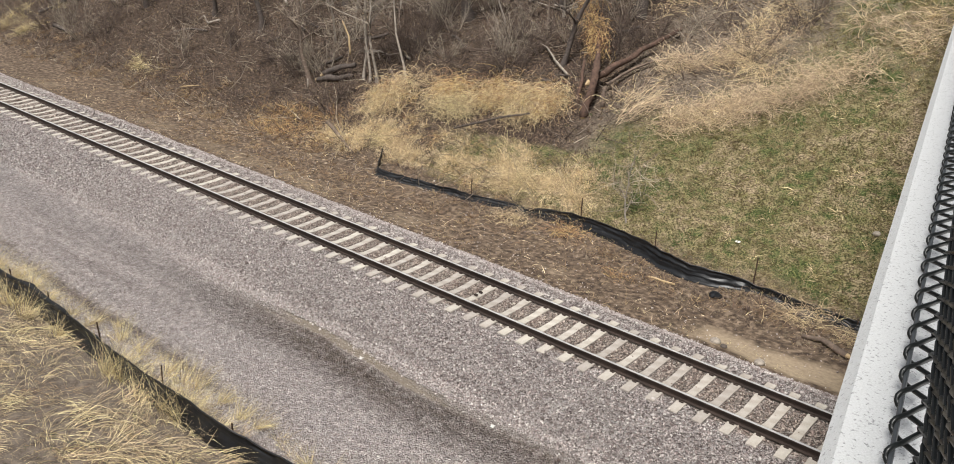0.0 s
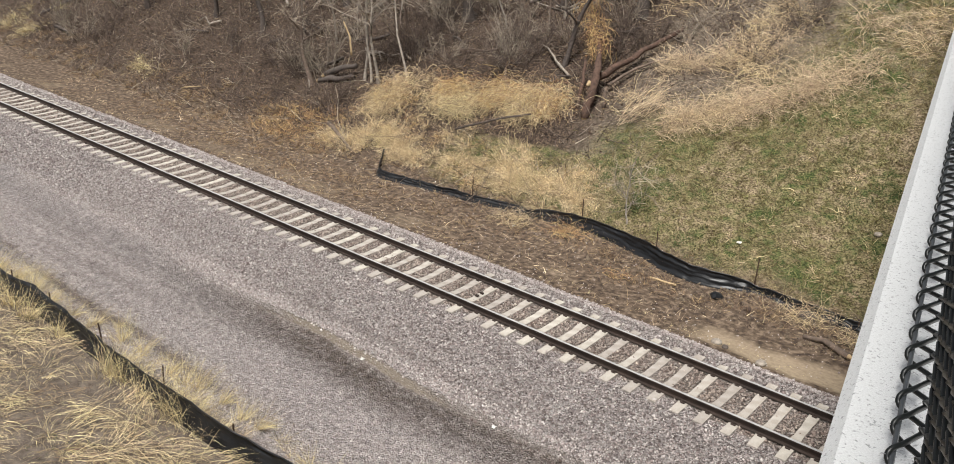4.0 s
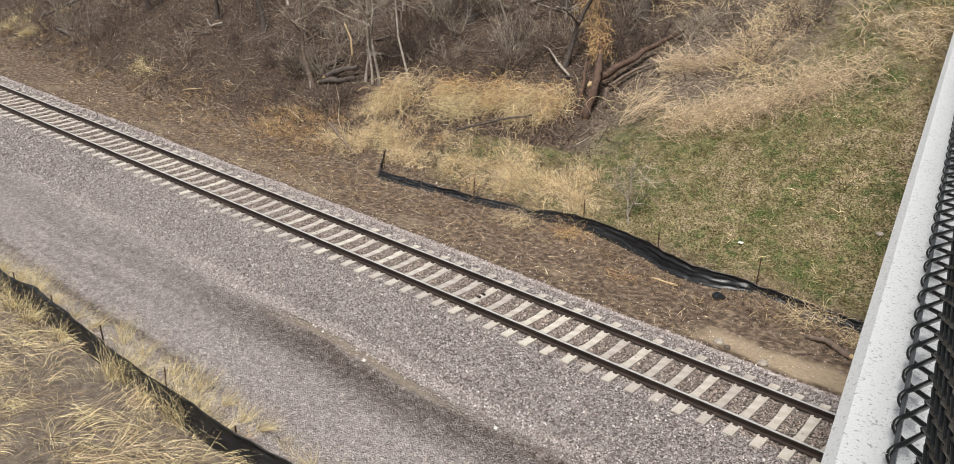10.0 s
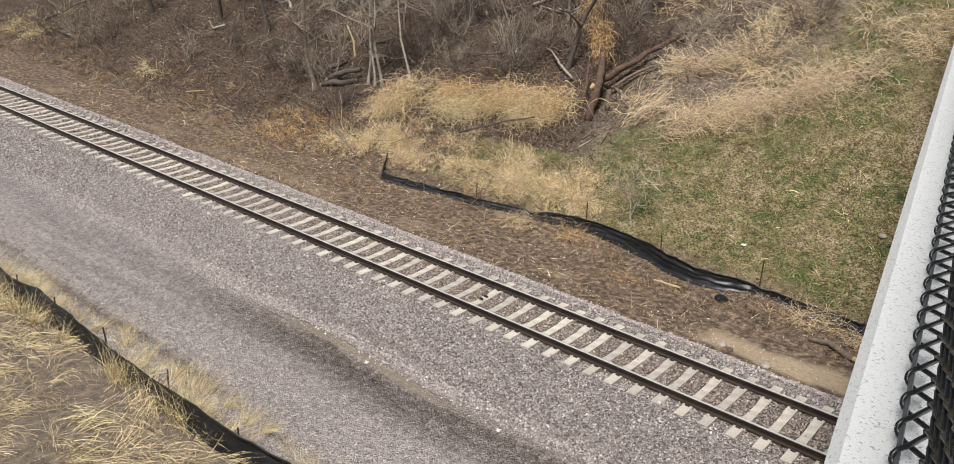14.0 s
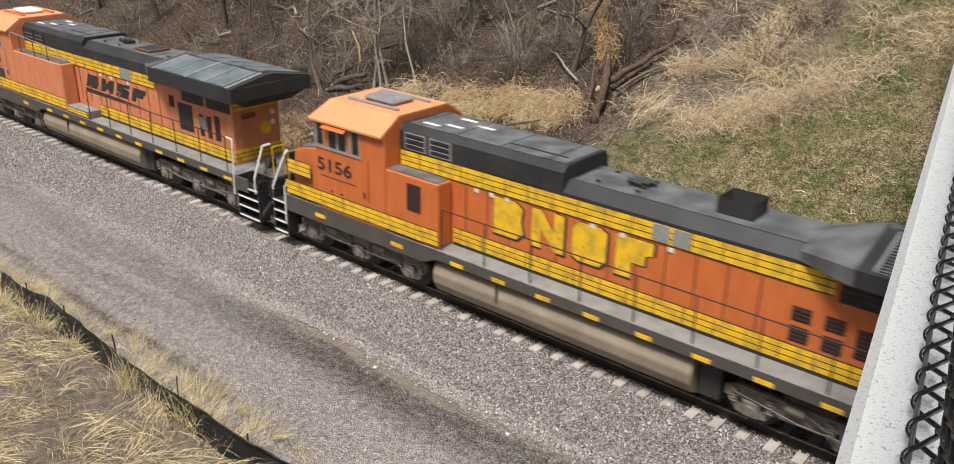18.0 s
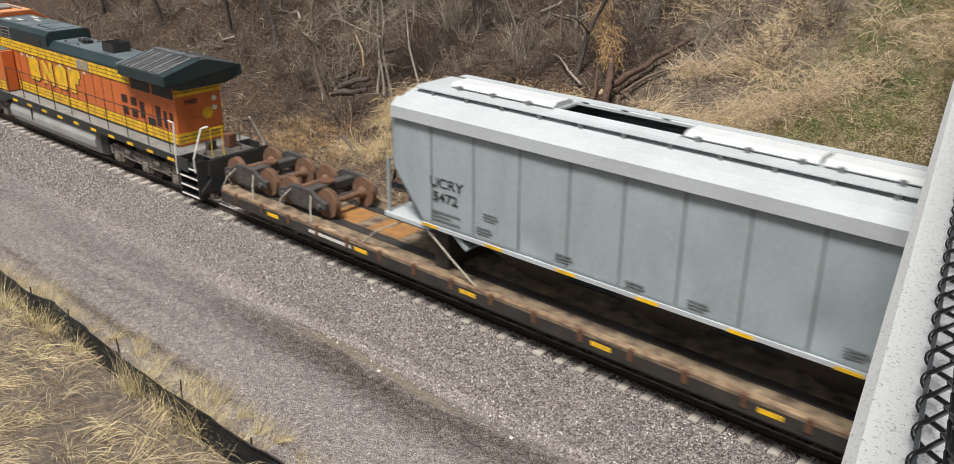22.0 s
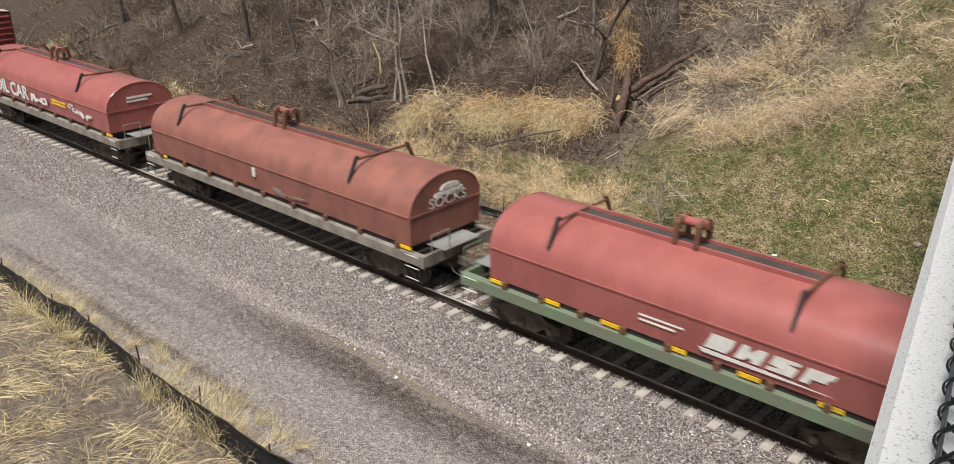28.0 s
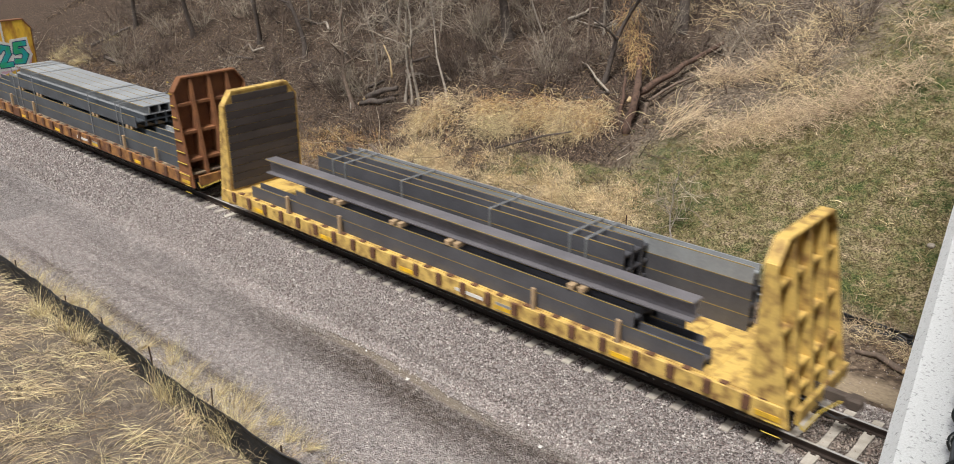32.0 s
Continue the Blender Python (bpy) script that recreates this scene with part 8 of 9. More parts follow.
def turf():
    """Short matted blades over the open slope in small tussocks, tan and green in patches."""
    r = np.random.RandomState(11)
    n = 13500
    cx, cy = r.uniform(-11, 11, n), r.uniform(7.0, 23.5, n)
    edge = -2.9 + 1.6 * fbm(cy * 0.5, cx * 0 + 2, 31) + np.clip((cy - 11.5) * 0.95, 0, 4.8) - 5.5 * (cy < 10.2 + 0.5 * fbm(cx, cy, 32))
    keep = cx > edge + r.normal(0, 0.8, n)
    cx, cy = cx[keep], cy[keep]
    big, small = fbm(cx * 0.42, cy * 0.42, 33), fbm(cx * 1.6, cy * 1.6, 34)
    green = big + 0.6 * small + r.normal(0, 0.14, len(cx)) > 0.40
    tan = fbm(cx * 0.6 + 9, cy * 0.6, 35) + 0.5 * small + r.normal(0, 0.22, len(cx)) > 0.03
    for name, sel, m, lab, tall in (("green_grass", green, M_GREENBLADE, "patches of fresh green grass on the slope", 1.0), ("winter_turf", ~green & ~tan, M_TURFBLADE, "matted olive winter turf on the slope", 1.1),
                                    ("straw_turf", ~green & tan, M_TURFSTRAW, "thin straw-coloured dead grass on the slope", 1.25)):
        k = int(sel.sum())
        size = np.repeat(r.uniform(0.5, 1.5, k), 13)
        a, b = np.repeat(cx[sel], 13), np.repeat(cy[sel], 13)
        way = np.repeat(r.uniform(0, 2 * np.pi, k), 13)
        q = len(a)
        a, b = a + r.normal(0, 0.075, q) * size, b + r.normal(0, 0.075, q) * size
        aim = np.stack([np.cos(way) * 0.7 + r.normal(0, 0.5, q), np.sin(way) * 0.5 - 0.4 + r.normal(0, 0.5, q), r.uniform(0.2, 1.0, q)], -1)
        v, f = ribbons(on_ground(a, b, -0.01), aim, r.uniform(0.06, 0.17, q) * size * tall, np.full(q, 0.020), r.uniform(0.3, 1.4, q), 2, r)
        tagged(raw(name, v, f, m), lab, "grass", kind="stuff")


def clumps(name, spots, material, label, blades, length, seed, spread=0.22, up=1.0, lean=(0, 0), droop=(0.8, 2.0), width=0.010, segs=4):
    """Tufts of long dry blades at (x, y, size)."""
    r = np.random.RandomState(seed)
    out = []
    for x, y, s in spots:
        n = max(6, int(blades * s * r.uniform(0.7, 1.3)))
        a = r.uniform(0, 2 * np.pi, n)
        rad = np.abs(r.normal(0, spread * s, n))
        bx, by = x + rad * np.cos(a), y + rad * np.sin(a)
        dirx = lean[0] + r.normal(0, 0.25)
        diry = lean[1] + r.normal(0, 0.25)
        aim = np.stack([np.cos(a) * 0.5 + dirx + r.normal(0, 0.25, n), np.sin(a) * 0.5 + diry + r.normal(0, 0.25, n), np.full(n, up) * r.uniform(0.5, 1.4, n)], -1)
        out.append(ribbons(on_ground(bx, by, -0.02), aim, length * s ** 0.5 * r.uniform(0.4, 1.15, n), np.full(n, width) * r.uniform(0.6, 1.4, n), r.uniform(*droop, n), segs, r))
    v, f = merge(out)
    return tagged(raw(name, v, f, material), label, "dry grass", kind="stuff")


def spots_in(n, x0, x1, y0, y1, seed, lo=0.6, hi=1.4, keep=None):
    r = random.Random(seed)
    out = []
    while len(out) < n:
        x, y = r.uniform(x0, x1), r.uniform(y0, y1)
        if keep is None or keep(x, y):
            out.append((x, y, r.uniform(lo, hi)))
    return out


def straw_mat(name, n, x0, x1, y0, y1, material, label, seed, length=(0.35, 0.95), width=0.008, lift=0.05):
    """Long dead blades combed flat in sweeps that turn with the ground, thin over bare patches."""
    r = np.random.RandomState(seed)
    x, y = r.uniform(x0, x1, n), r.uniform(y0, y1, n)
    keep = fbm(x * 0.9, y * 0.9, seed + 1) + 0.5 * fbm(x * 2.6, y * 2.6, seed + 2) + r.normal(0, 0.08, n) > 0.04
    x, y = x[keep], y[keep]
    k = len(x)
    way = 0.5 + 2.6 * fbm(x * 0.55, y * 0.55, seed + 3) + r.normal(0, 0.28, k)
    aim = np.stack([np.cos(way), np.sin(way), r.uniform(0.05, 0.55, k)], -1)
    up = lift * np.abs(r.normal(0, 1, k)) * (1 + np.clip(fbm(x * 0.9, y * 0.9, seed + 1) * 4, 0, 3))
    v, f = ribbons(on_ground(x, y, 0.0) + np.stack([0 * up, 0 * up, up], -1), aim, r.uniform(*length, k), np.full(k, width) * r.uniform(0.6, 1.5, k), r.uniform(0.3, 1.1, k), 4, r)
    tagged(raw(name, v, f, material), label, "dry grass", kind="stuff")


def near_grass():
    straw_mat("dry_grass_mat", 15000, -17, 4.0, -14.0, -8.45, M_PALE, "bleached grass combed flat over bare soil", 301)
    straw_mat("dry_grass_mat", 9500, -17, 4.0, -14.0, -8.45, M_STRAW, "straw-coloured grass combed flat over bare soil", 311, (0.3, 0.85), 0.009, 0.09)
    straw_mat("dead_leaf_mat", 7000, -17, 4.0, -14.0, -8.40, M_DITCHWEED, "dark rotting grass between the straw", 321, (0.12, 0.4), 0.010, 0.02)
    clumps("dry_grass", spots_in(46, -15, 3.0, -13.5, -8.6, 51, 0.5, 1.4), M_STRAW, "long flattened straw-coloured grass beside the silt fence", 70, 0.66, 52, 0.26, 0.40, (0.45, 0.0), (0.8, 2.2), 0.009)
    # tufts that stand on the gravel side of the silt fence
    clumps("fence_grass", [(-3.0, -7.45, 1.2), (-2.6, -7.35, 1.3), (-3.6, -7.4, 0.8), (-5.0, -7.35, 1.0), (-5.9, -7.4, 1.1), (-7.2, -7.55, 1.0), (-8.1, -7.6, 1.2), (-9.3, -7.7, 1.2), (-10.2, -7.7, 1.5), (-11.2, -7.7, 1.4),
                           (-12.3, -7.8, 1.4), (-0.8, -7.4, 0.8), (-0.2, -7.35, 0.9), (0.5, -7.3, 0.7), (-1.6, -7.3, 0.7), (-13.5, -7.8, 1.2), (-15.0, -7.9, 1.2), (1.6, -7.4, 0.8), (2.3, -7.5, 0.8), (-4.3, -7.2, 0.5), (-6.6, -7.1, 0.5)],
           M_STRAW, "tufts of pale dry grass along the gravel edge", 90, 0.72, 55, 0.12, 1.2, (0.35, 0.35), (0.3, 1.2), 0.009)
    clumps("fence_grass_low", spots_in(70, -16, 2.5, -8.15, -7.35, 59, 0.3, 0.8), M_PALE, "thin bleached grass at the foot of the silt fence", 34, 0.5, 60, 0.2, 0.7, (0.2, 0.2), (0.4, 1.6), 0.009)
    clumps("fence_grass_inner", [(-4.4, -8.5, 1.6), (-3.9, -8.45, 1.4), (-2.9, -8.5, 1.2), (-2.0, -8.4, 1.7), (-1.5, -8.3, 1.5), (-7.0, -8.4, 1.1), (-8.6, -8.55, 1.3), (-9.6, -8.5, 1.5), (-11.0, -8.6, 1.4), (-0.6, -8.4, 1.2)],
           M_STRAW, "tall straw tufts leaning on the black silt fence", 120, 0.95, 56, 0.16, 1.1, (0.25, 0.35), (0.5, 1.4), 0.009)
    clumps("green_sprouts", spots_in(16, -6, 1, -11.5, -8.4, 57, 0.4, 0.8), M_GREENBLADE, "small green sprouts among the dry grass", 14, 0.16, 58, 0.08, 1.0)


def bank_grass():
    # pale tufts hanging over the bank above the silt fence, in a few heaps
    heaps = ((-14.4, 7.6, 1.5, 0.7), (-13.6, 7.9, 1.2, 0.4), (-12.3, 8.6, 1.6, 0.5), (-10.9, 8.0, 1.4, 0.5), (-9.6, 7.9, 1.0, 0.5), (-7.8, 8.5, 1.2, 0.5), (-6.1, 8.8, 1.6, 0.5), (-5.0, 8.3, 1.5, 0.5), (-3.4, 8.6, 1.2, 0.5), (-2.2, 8.2, 1.3, 0.45))
    rr = random.Random(61)
    spots = [(x + rr.gauss(0, w), y + rr.gauss(0, w * 0.6), sz * rr.uniform(0.45, 1.0)) for x, y, sz, w in heaps for _ in range(11)]
    spots += spots_in(70, -15, -1.5, 7.3, 10.2, 74, 0.4, 1.0, lambda x, y: y < 9.3 + 0.12 * (x + 15))
    clumps("bank_grass", spots, M_PALE, "pale hanging tufts of dry grass on the bank", 90, 0.72, 62, 0.17, 0.9, (0.1, -0.4), (0.9, 2.4), 0.011, 5)
    clumps("bank_grass_tawny", spots_in(60, -17.5, -1.5, 7.2, 9.6, 69, 0.4, 1.0) + spots_in(60, -20.5, -14.5, 6.6, 8.9, 68, 0.5, 1.1), M_ORANGEBRUSH, "tawny dry grass on the bank", 45, 0.6, 70, 0.25, 0.7, (0.1, -0.4), (0.7, 2.2), 0.011)
    clumps("far_bank_grass", spots_in(16, -49, -44, 7.6, 10.5, 78, 0.6, 1.2) + spots_in(7, -32.5, -29.5, 7.9, 8.8, 79, 0.5, 0.9), M_STRAW, "straw-coloured tufts far along the wooded bank", 60, 0.7, 80, 0.3, 0.8, (0.1, -0.3), (0.7, 1.8), 0.02)
    clumps("ditch_weeds", spots_in(330, -26, 8.5, 3.9, 7.4, 63, 0.3, 0.9, lambda x, y: y > 4.6 + 0.06 * (x + 8) or x < -8), M_DITCHWEED, "brown weeds along the muddy ditch", 30, 0.36, 64, 0.22, 0.6, (0, 0), (0.5, 1.8), 0.018)
    clumps("verge_grass", spots_in(260, -46, 8.5, 2.75, 3.6, 65, 0.25, 0.7), M_STRAW, "short dry grass at the foot of the ballast", 16, 0.17, 66, 0.2, 0.6)
    clumps("bank_foot_grass", spots_in(150, -48, -13, 6.0, 9.0, 67, 0.4, 1.1), M_DITCHWEED, "tawny dry grass at the foot of the wooded bank", 40, 0.5, 68, 0.3, 0.7, (0, -0.3), (0.7, 1.8), 0.024)
    # tangle of vines in arching heaps
    r = np.random.RandomState(71)
    out = ([], [], [])
    for i, (x, y, sz) in enumerate(spots_in(74, -14.6, -6.0, 8.8, 12.6, 72, 0.5, 1.35, lambda x, y: 9.35 + 0.26 * (x + 13.4) < y < 10.75 + 0.26 * (x + 13.4) and fbm(x * 1.1, y * 1.1, 47) > -0.16)):
        n = int(92 * sz)
        a = r.uniform(0, 2 * np.pi, n)
        b = on_ground(x + r.normal(0, 0.34 * sz, n), y + r.normal(0, 0.26 * sz, n), 0.0)
        b[:, 2] += np.abs(r.normal(0.28, 0.26, n)) * sz
        aim = np.stack([np.cos(a), np.sin(a) - 0.4, r.uniform(-0.1, 1.0, n)], -1)
        out[(0, 1, 0, 2, 1)[i % 5]].append(tubes(b, aim, r.uniform(0.3, 1.25, n) * sz, np.full(n, 0.0135) * r.uniform(0.6, 1.6, n), 0.8, 6, r, -2.3))
    for o, name, m, lab in zip(out, ("vine_tangle", "bramble_tangle", "straw_tangle"), (M_ORANGEBRUSH, M_PALE, M_STRAW),
                               ("tawny tangle of dead vines and brambles on the bank", "bleached tangle of dead brambles on the bank", "straw-coloured tangle of dead vines on the bank")):
        v, f = merge(o)
        tagged(raw(name, v, f, m), lab, "brush", kind="stuff")
    # long pale stalks, blown down the slope in swathes: ends, half width, count, way of fall
    for name, m, lab, rows in (("pale_stalks", M_STALK, "pale brittle stalks lying tangled over the slope", ((-1.4, 12.2, 4.6, 17.2, 0.55, 1500, 0.0), (0.4, 13.3, 3.2, 15.6, 0.40, 520, 0.0), (-3.3, 15.0, -1.0, 16.2, 0.45, 420, 0.0), (-3.2, 11.9, -2.4, 13.4, 0.40, 150, 1.0), (2.4, 19.9, 6.1, 18.6, 0.7, 260, 0.0), (-1.0, 16.2, 1.2, 17.6, 0.5, 300, 0.0))),
                               ("bleached_stalks", M_PALE, "bleached dead stalks hanging over the slope", ((-0.6, 17.0, 0.4, 20.0, 0.60, 480, 0.0), (-1.2, 16.2, 1.5, 15.6, 0.45, 260, 0.0), (-6.5, 18.6, -2.0, 19.8, 0.6, 200, 0.0), (-1.2, 12.4, 1.2, 13.6, 0.4, 170, 0.0), (-4.0, 12.6, -3.0, 13.4, 0.4, 60, 0.0)))):
        out = []
        for x0, y0, x1, y1, w, n, comb in rows:
            t = r.rand(n)
            lump = 0.5 + fbm(t * 7, t * 0 + x0, 39)
            t = t[r.rand(n) < lump + 0.35]
            n = len(t)
            spread = r.normal(0, w, n) * (0.6 + 0.8 * np.abs(fbm(t * 5, t * 0 + y0, 40)))
            d = np.array([y0 - y1, x1 - x0]) / math.hypot(x1 - x0, y1 - y0)
            b = on_ground(x0 + (x1 - x0) * t + d[0] * spread, y0 + (y1 - y0) * t + d[1] * spread, 0.03)
            b[:, 2] += np.abs(r.normal(0, 0.26, n))
            a = r.uniform(0, 2 * np.pi, n)
            if comb:
                a = r.normal(0.9, 0.25, n)
            aim = np.stack([np.cos(a), np.sin(a) * 0.8 - 0.1, r.uniform(0.0, 1.1, n) + 0.35 * np.sin(a)], -1)
            stem = tubes(b, aim, r.uniform(0.35, 1.2, n) * (1.4 if comb else 1.0), r.uniform(0.012, 0.027, n), 0.45, 6, r, -0.8)
            q = n * 2
            i = r.randint(0, n, q)
            at = stem[0].reshape(n, 7, 3, 3).mean(2)[i, r.randint(1, 6, q)]
            twig = tubes(at, aim[i] + r.normal(0, 0.8, (q, 3)), r.uniform(0.12, 0.5, q), r.uniform(0.007, 0.014, q), 0.5, 4, r, -0.6)
            out += [stem, twig]
        v, f = merge(out)
        tagged(raw(name, v, f, m), lab, "brush", kind="stuff")
    clumps("slope_tufts", spots_in(60, 3.0, 9.5, 8.0, 21.0, 75, 0.3, 0.8) + spots_in(30, 5.0, 8.5, 18.0, 21.5, 76, 0.8, 1.3), M_PALE, "scattered dry tufts on the grass slope", 34, 0.5, 77, 0.25, 0.35, (0, -0.4), (0.4, 1.2), 0.02)


def ditch_straw():
    """Broken stalks and dead grass strewn over the mud."""
    for name, m, n, seed in (("ditch_straw", M_DITCHWEED, 9000, 85), ("pale_ditch_straw", M_STALK, 3800, 86)):
        r = np.random.RandomState(seed)
        x, y = r.uniform(-34, 9.5, n), r.uniform(2.8, 7.9, n)
        keep = (fbm(x * 0.8, y * 0.8, seed) + r.normal(0, 0.15, n) > -0.05) & ~((x > 4.8) & (y < 4.9))
        x, y = x[keep], y[keep]
        k = len(x)
        aim = np.stack([r.normal(0, 1, k), r.normal(0, 1, k), np.abs(r.normal(0.15, 0.4, k))], -1)
        v, f = ribbons(on_ground(x, y, 0.01), aim, r.exponential(0.12, k) + 0.06, np.full(k, 0.014) * r.uniform(0.6, 1.6, k), r.uniform(0.0, 1.0, k), 2, r)
        tagged(raw(name, v, f, m), "broken dead stalks strewn over the muddy ditch", "dry grass", kind="stuff")


def leaf_litter():
    r = np.random.RandomState(81)
    n = 84000
    x, y = r.uniform(-56, 5.0, n), r.uniform(6.0, 25, n)
    keep = (y > 7.0 + r.normal(0, 0.7, n)) & (x < -3.2 + np.clip((y - 11.5) * 0.9, 0, 3) + r.normal(0, 1.0, n)) & ((y > 10.2) | (x < -12.5 + r.normal(0, 1, n)))
    x, y = x[keep], y[keep]
    k = len(x)
    aim = np.stack([r.normal(0, 1, k), r.normal(0, 1, k), r.normal(0.25, 0.35, k)], -1)
    v, f = ribbons(on_ground(x, y, 0.005), aim, r.uniform(0.05, 0.11, k), r.uniform(0.05, 0.10, k), r.uniform(-0.5, 0.8, k), 1, r)
    tagged(raw("leaf_litter", v, f, M_LEAF), "brown fallen leaves covering the wooded bank", "leaf litter", kind="stuff")
    for name, m, n, wid, seed in (("fallen_twigs", M_TWIG, 14000, 0.026, 83), ("pale_fallen_sticks", M_TWIGPALE, 3200, 0.026, 84)):
        r = np.random.RandomState(seed)
        x, y = r.uniform(-56, 2, n), r.uniform(6.2, 24, n)
        keep = x < -3.0 + np.clip((y - 12) * 0.7, 0, 6) + r.normal(0, 0.8, n)
        x, y = x[keep], y[keep]
        k = len(x)
        aim = np.stack([r.normal(0, 1, k), r.normal(0, 0.8, k), np.abs(r.normal(0.1, 0.5, k))], -1)
        v, f = tubes(on_ground(x, y, 0.02), aim, r.exponential(0.45, k) + 0.25, np.full(k, wid) * r.uniform(0.5, 1.6, k), 0.35, 3, r, 0.0)
        tagged(raw(name, v, f, m), "dead twigs and sticks strewn over the bank", "twigs", kind="stuff")


def thicket():
    """Bare grey undergrowth on the wooded bank: many fine upright twigs in bushes."""
    r = np.random.RandomState(91)
    spots = spots_in(70, -50, -15, 8.9, 19.0, 92, 0.6, 1.4) + spots_in(44, -16, -5, 12.0, 19.5, 93, 0.5, 1.1, lambda x, y: y > 11.8 + 0.2 * (x + 16)) + spots_in(18, -9, 1.5, 16.5, 22, 94, 0.6, 1.2)
    for i, (x, y, s) in enumerate(spots):
        stems = int(9 * s) + 3
        a = r.uniform(0, 2 * np.pi, stems)
        b = on_ground(x + 0.25 * s * np.cos(a), y + 0.25 * s * np.sin(a), -0.05)
        aim = np.stack([np.cos(a) * 0.55, np.sin(a) * 0.55 - 0.15, r.uniform(0.7, 1.3, stems)], -1)
        ln = r.uniform(0.9, 2.0, stems) * s
        main = tubes(b, aim, ln, np.full(stems, 0.036) * s, 0.30, 5, r, 0.0)
        # side twigs from points along the stems
        n = stems * 14
        k = r.randint(0, stems, n)
        lv = r.randint(1, 6, n)
        src = main[0].reshape(stems, 6, 3, 3).mean(2)[k, np.minimum(lv, 5)]
        d = aim[k] / np.linalg.norm(aim[k], axis=1, keepdims=True) + r.normal(0, 0.75, (n, 3))
        tw = tubes(src, d, r.uniform(0.25, 0.95, n) * s, np.full(n, 0.016), 0.45, 3, r, 0.0)
        v, f = merge([main, tw])
        o = np.array([x, y, float(ground_z(x, y))])
        t = raw("bare_bush", v - o, f, M_TWIG if i % 3 else M_TWIGPALE)
        t.matrix_basis = Matrix.Translation(o)
        tagged(t, "bare grey-brown bush of fine twigs" if i % 3 else "bare pale grey bush of dry twigs", "bush", "bushes on the wooded bank")


def tree(x, y, height, r0, lean, seed, bark, label, fork=0.35, twigs=90):
    """A bare tree: a wandering tapered trunk, forked limbs and a crown of fine twigs."""
    t = thing("tree", Matrix.Translation((x, y, float(ground_z(x, y)) - 0.15)), label, "tree", "bare trees on the bank")
    rr = random.Random(seed)
    r = np.random.RandomState(seed)

    def limb(p, d, length, ra, rb, n):
        pts = [(Vector(p), ra)]
        d = Vector(d).normalized()
        for i in range(n):
            d = (d + Vector((rr.gauss(0, 0.10), rr.gauss(0, 0.10), rr.gauss(0.02, 0.05)))).normalized()
            pts.append((pts[-1][0] + d * length / n, ra + (rb - ra) * (i + 1) / n))
        return pts, d

    def skin(bm, pts, sides):
        rings = []
        for i, (p, ra) in enumerate(pts):
            q = pts[min(i + 1, len(pts) - 1)][0] - pts[max(i - 1, 0)][0]
            rot = q.to_track_quat("Z", "Y").to_matrix()
            flare = 1.5 if i == 0 else 1.0
            rings.append([bm.verts.new(p + rot @ Vector((ra * flare * (1 + 0.12 * math.sin(k * 2.1 + i)) * math.cos(k * 2 * math.pi / sides), ra * flare * (1 + 0.12 * math.cos(k * 1.7 + i)) * math.sin(k * 2 * math.pi / sides), 0))) for k in range(sides)])
        for a, b in zip(rings[:-1], rings[1:]):
            for k in range(sides):
                bm.faces.new((a[k], a[(k + 1) % sides], b[(k + 1) % sides], b[k]))
        bm.faces.new(rings[-1])

    trunk, d = limb((0, 0, 0), (lean[0], lean[1], 1.0), height, r0, r0 * 0.35, 9)
    bm = bmesh.new()
    skin(bm, trunk, 9)
    part("trunk", bm, bark, t, smooth=True)
    src, aim = [], []
    for k in range(7):
        i = rr.randint(int(9 * fork), 8)
        p, ra = trunk[i]
        a = rr.uniform(0, 2 * math.pi)
        pts, dd = limb(p, (math.cos(a), math.sin(a), rr.uniform(0.3, 1.0)), height * rr.uniform(0.25, 0.45), ra * 0.55, ra * 0.12, 6)
        bm = bmesh.new()
        skin(bm, pts, 6)
        part("limb", bm, bark, t, smooth=True)
        for q, _ in pts[2:]:
            src.append(q)
            aim.append(dd)
    src += [p for p, _ in trunk[5:]]
    aim += [Vector((0, 0, 1))] * len(trunk[5:])
    k = r.randint(0, len(src), twigs)
    b = np.array([tuple(src[i]) for i in k])
    dd = np.array([tuple(aim[i]) for i in k]) * 0.5 + r.normal(0, 0.7, (twigs, 3))
    v1 = tubes(b, dd, r.uniform(0.5, 1.5, twigs), np.full(twigs, 0.028), 0.4, 4, r, 0.1)
    n = twigs * 3
    kk = r.randint(0, twigs, n)
    mid = v1[0].reshape(twigs, 5, 3, 3).mean(2)[kk, r.randint(1, 5, n)]
    v2 = tubes(mid, dd[kk] + r.normal(0, 0.8, (n, 3)), r.uniform(0.2, 0.6, n), np.full(n, 0.014), 0.4, 3, r, 0.0)
    v, f = merge([v1, v2])
    tagged(raw("crown", v, f, M_TWIG if bark is M_BARK else M_TWIGPALE, t, "fine bare twigs"), kind="")
    return t


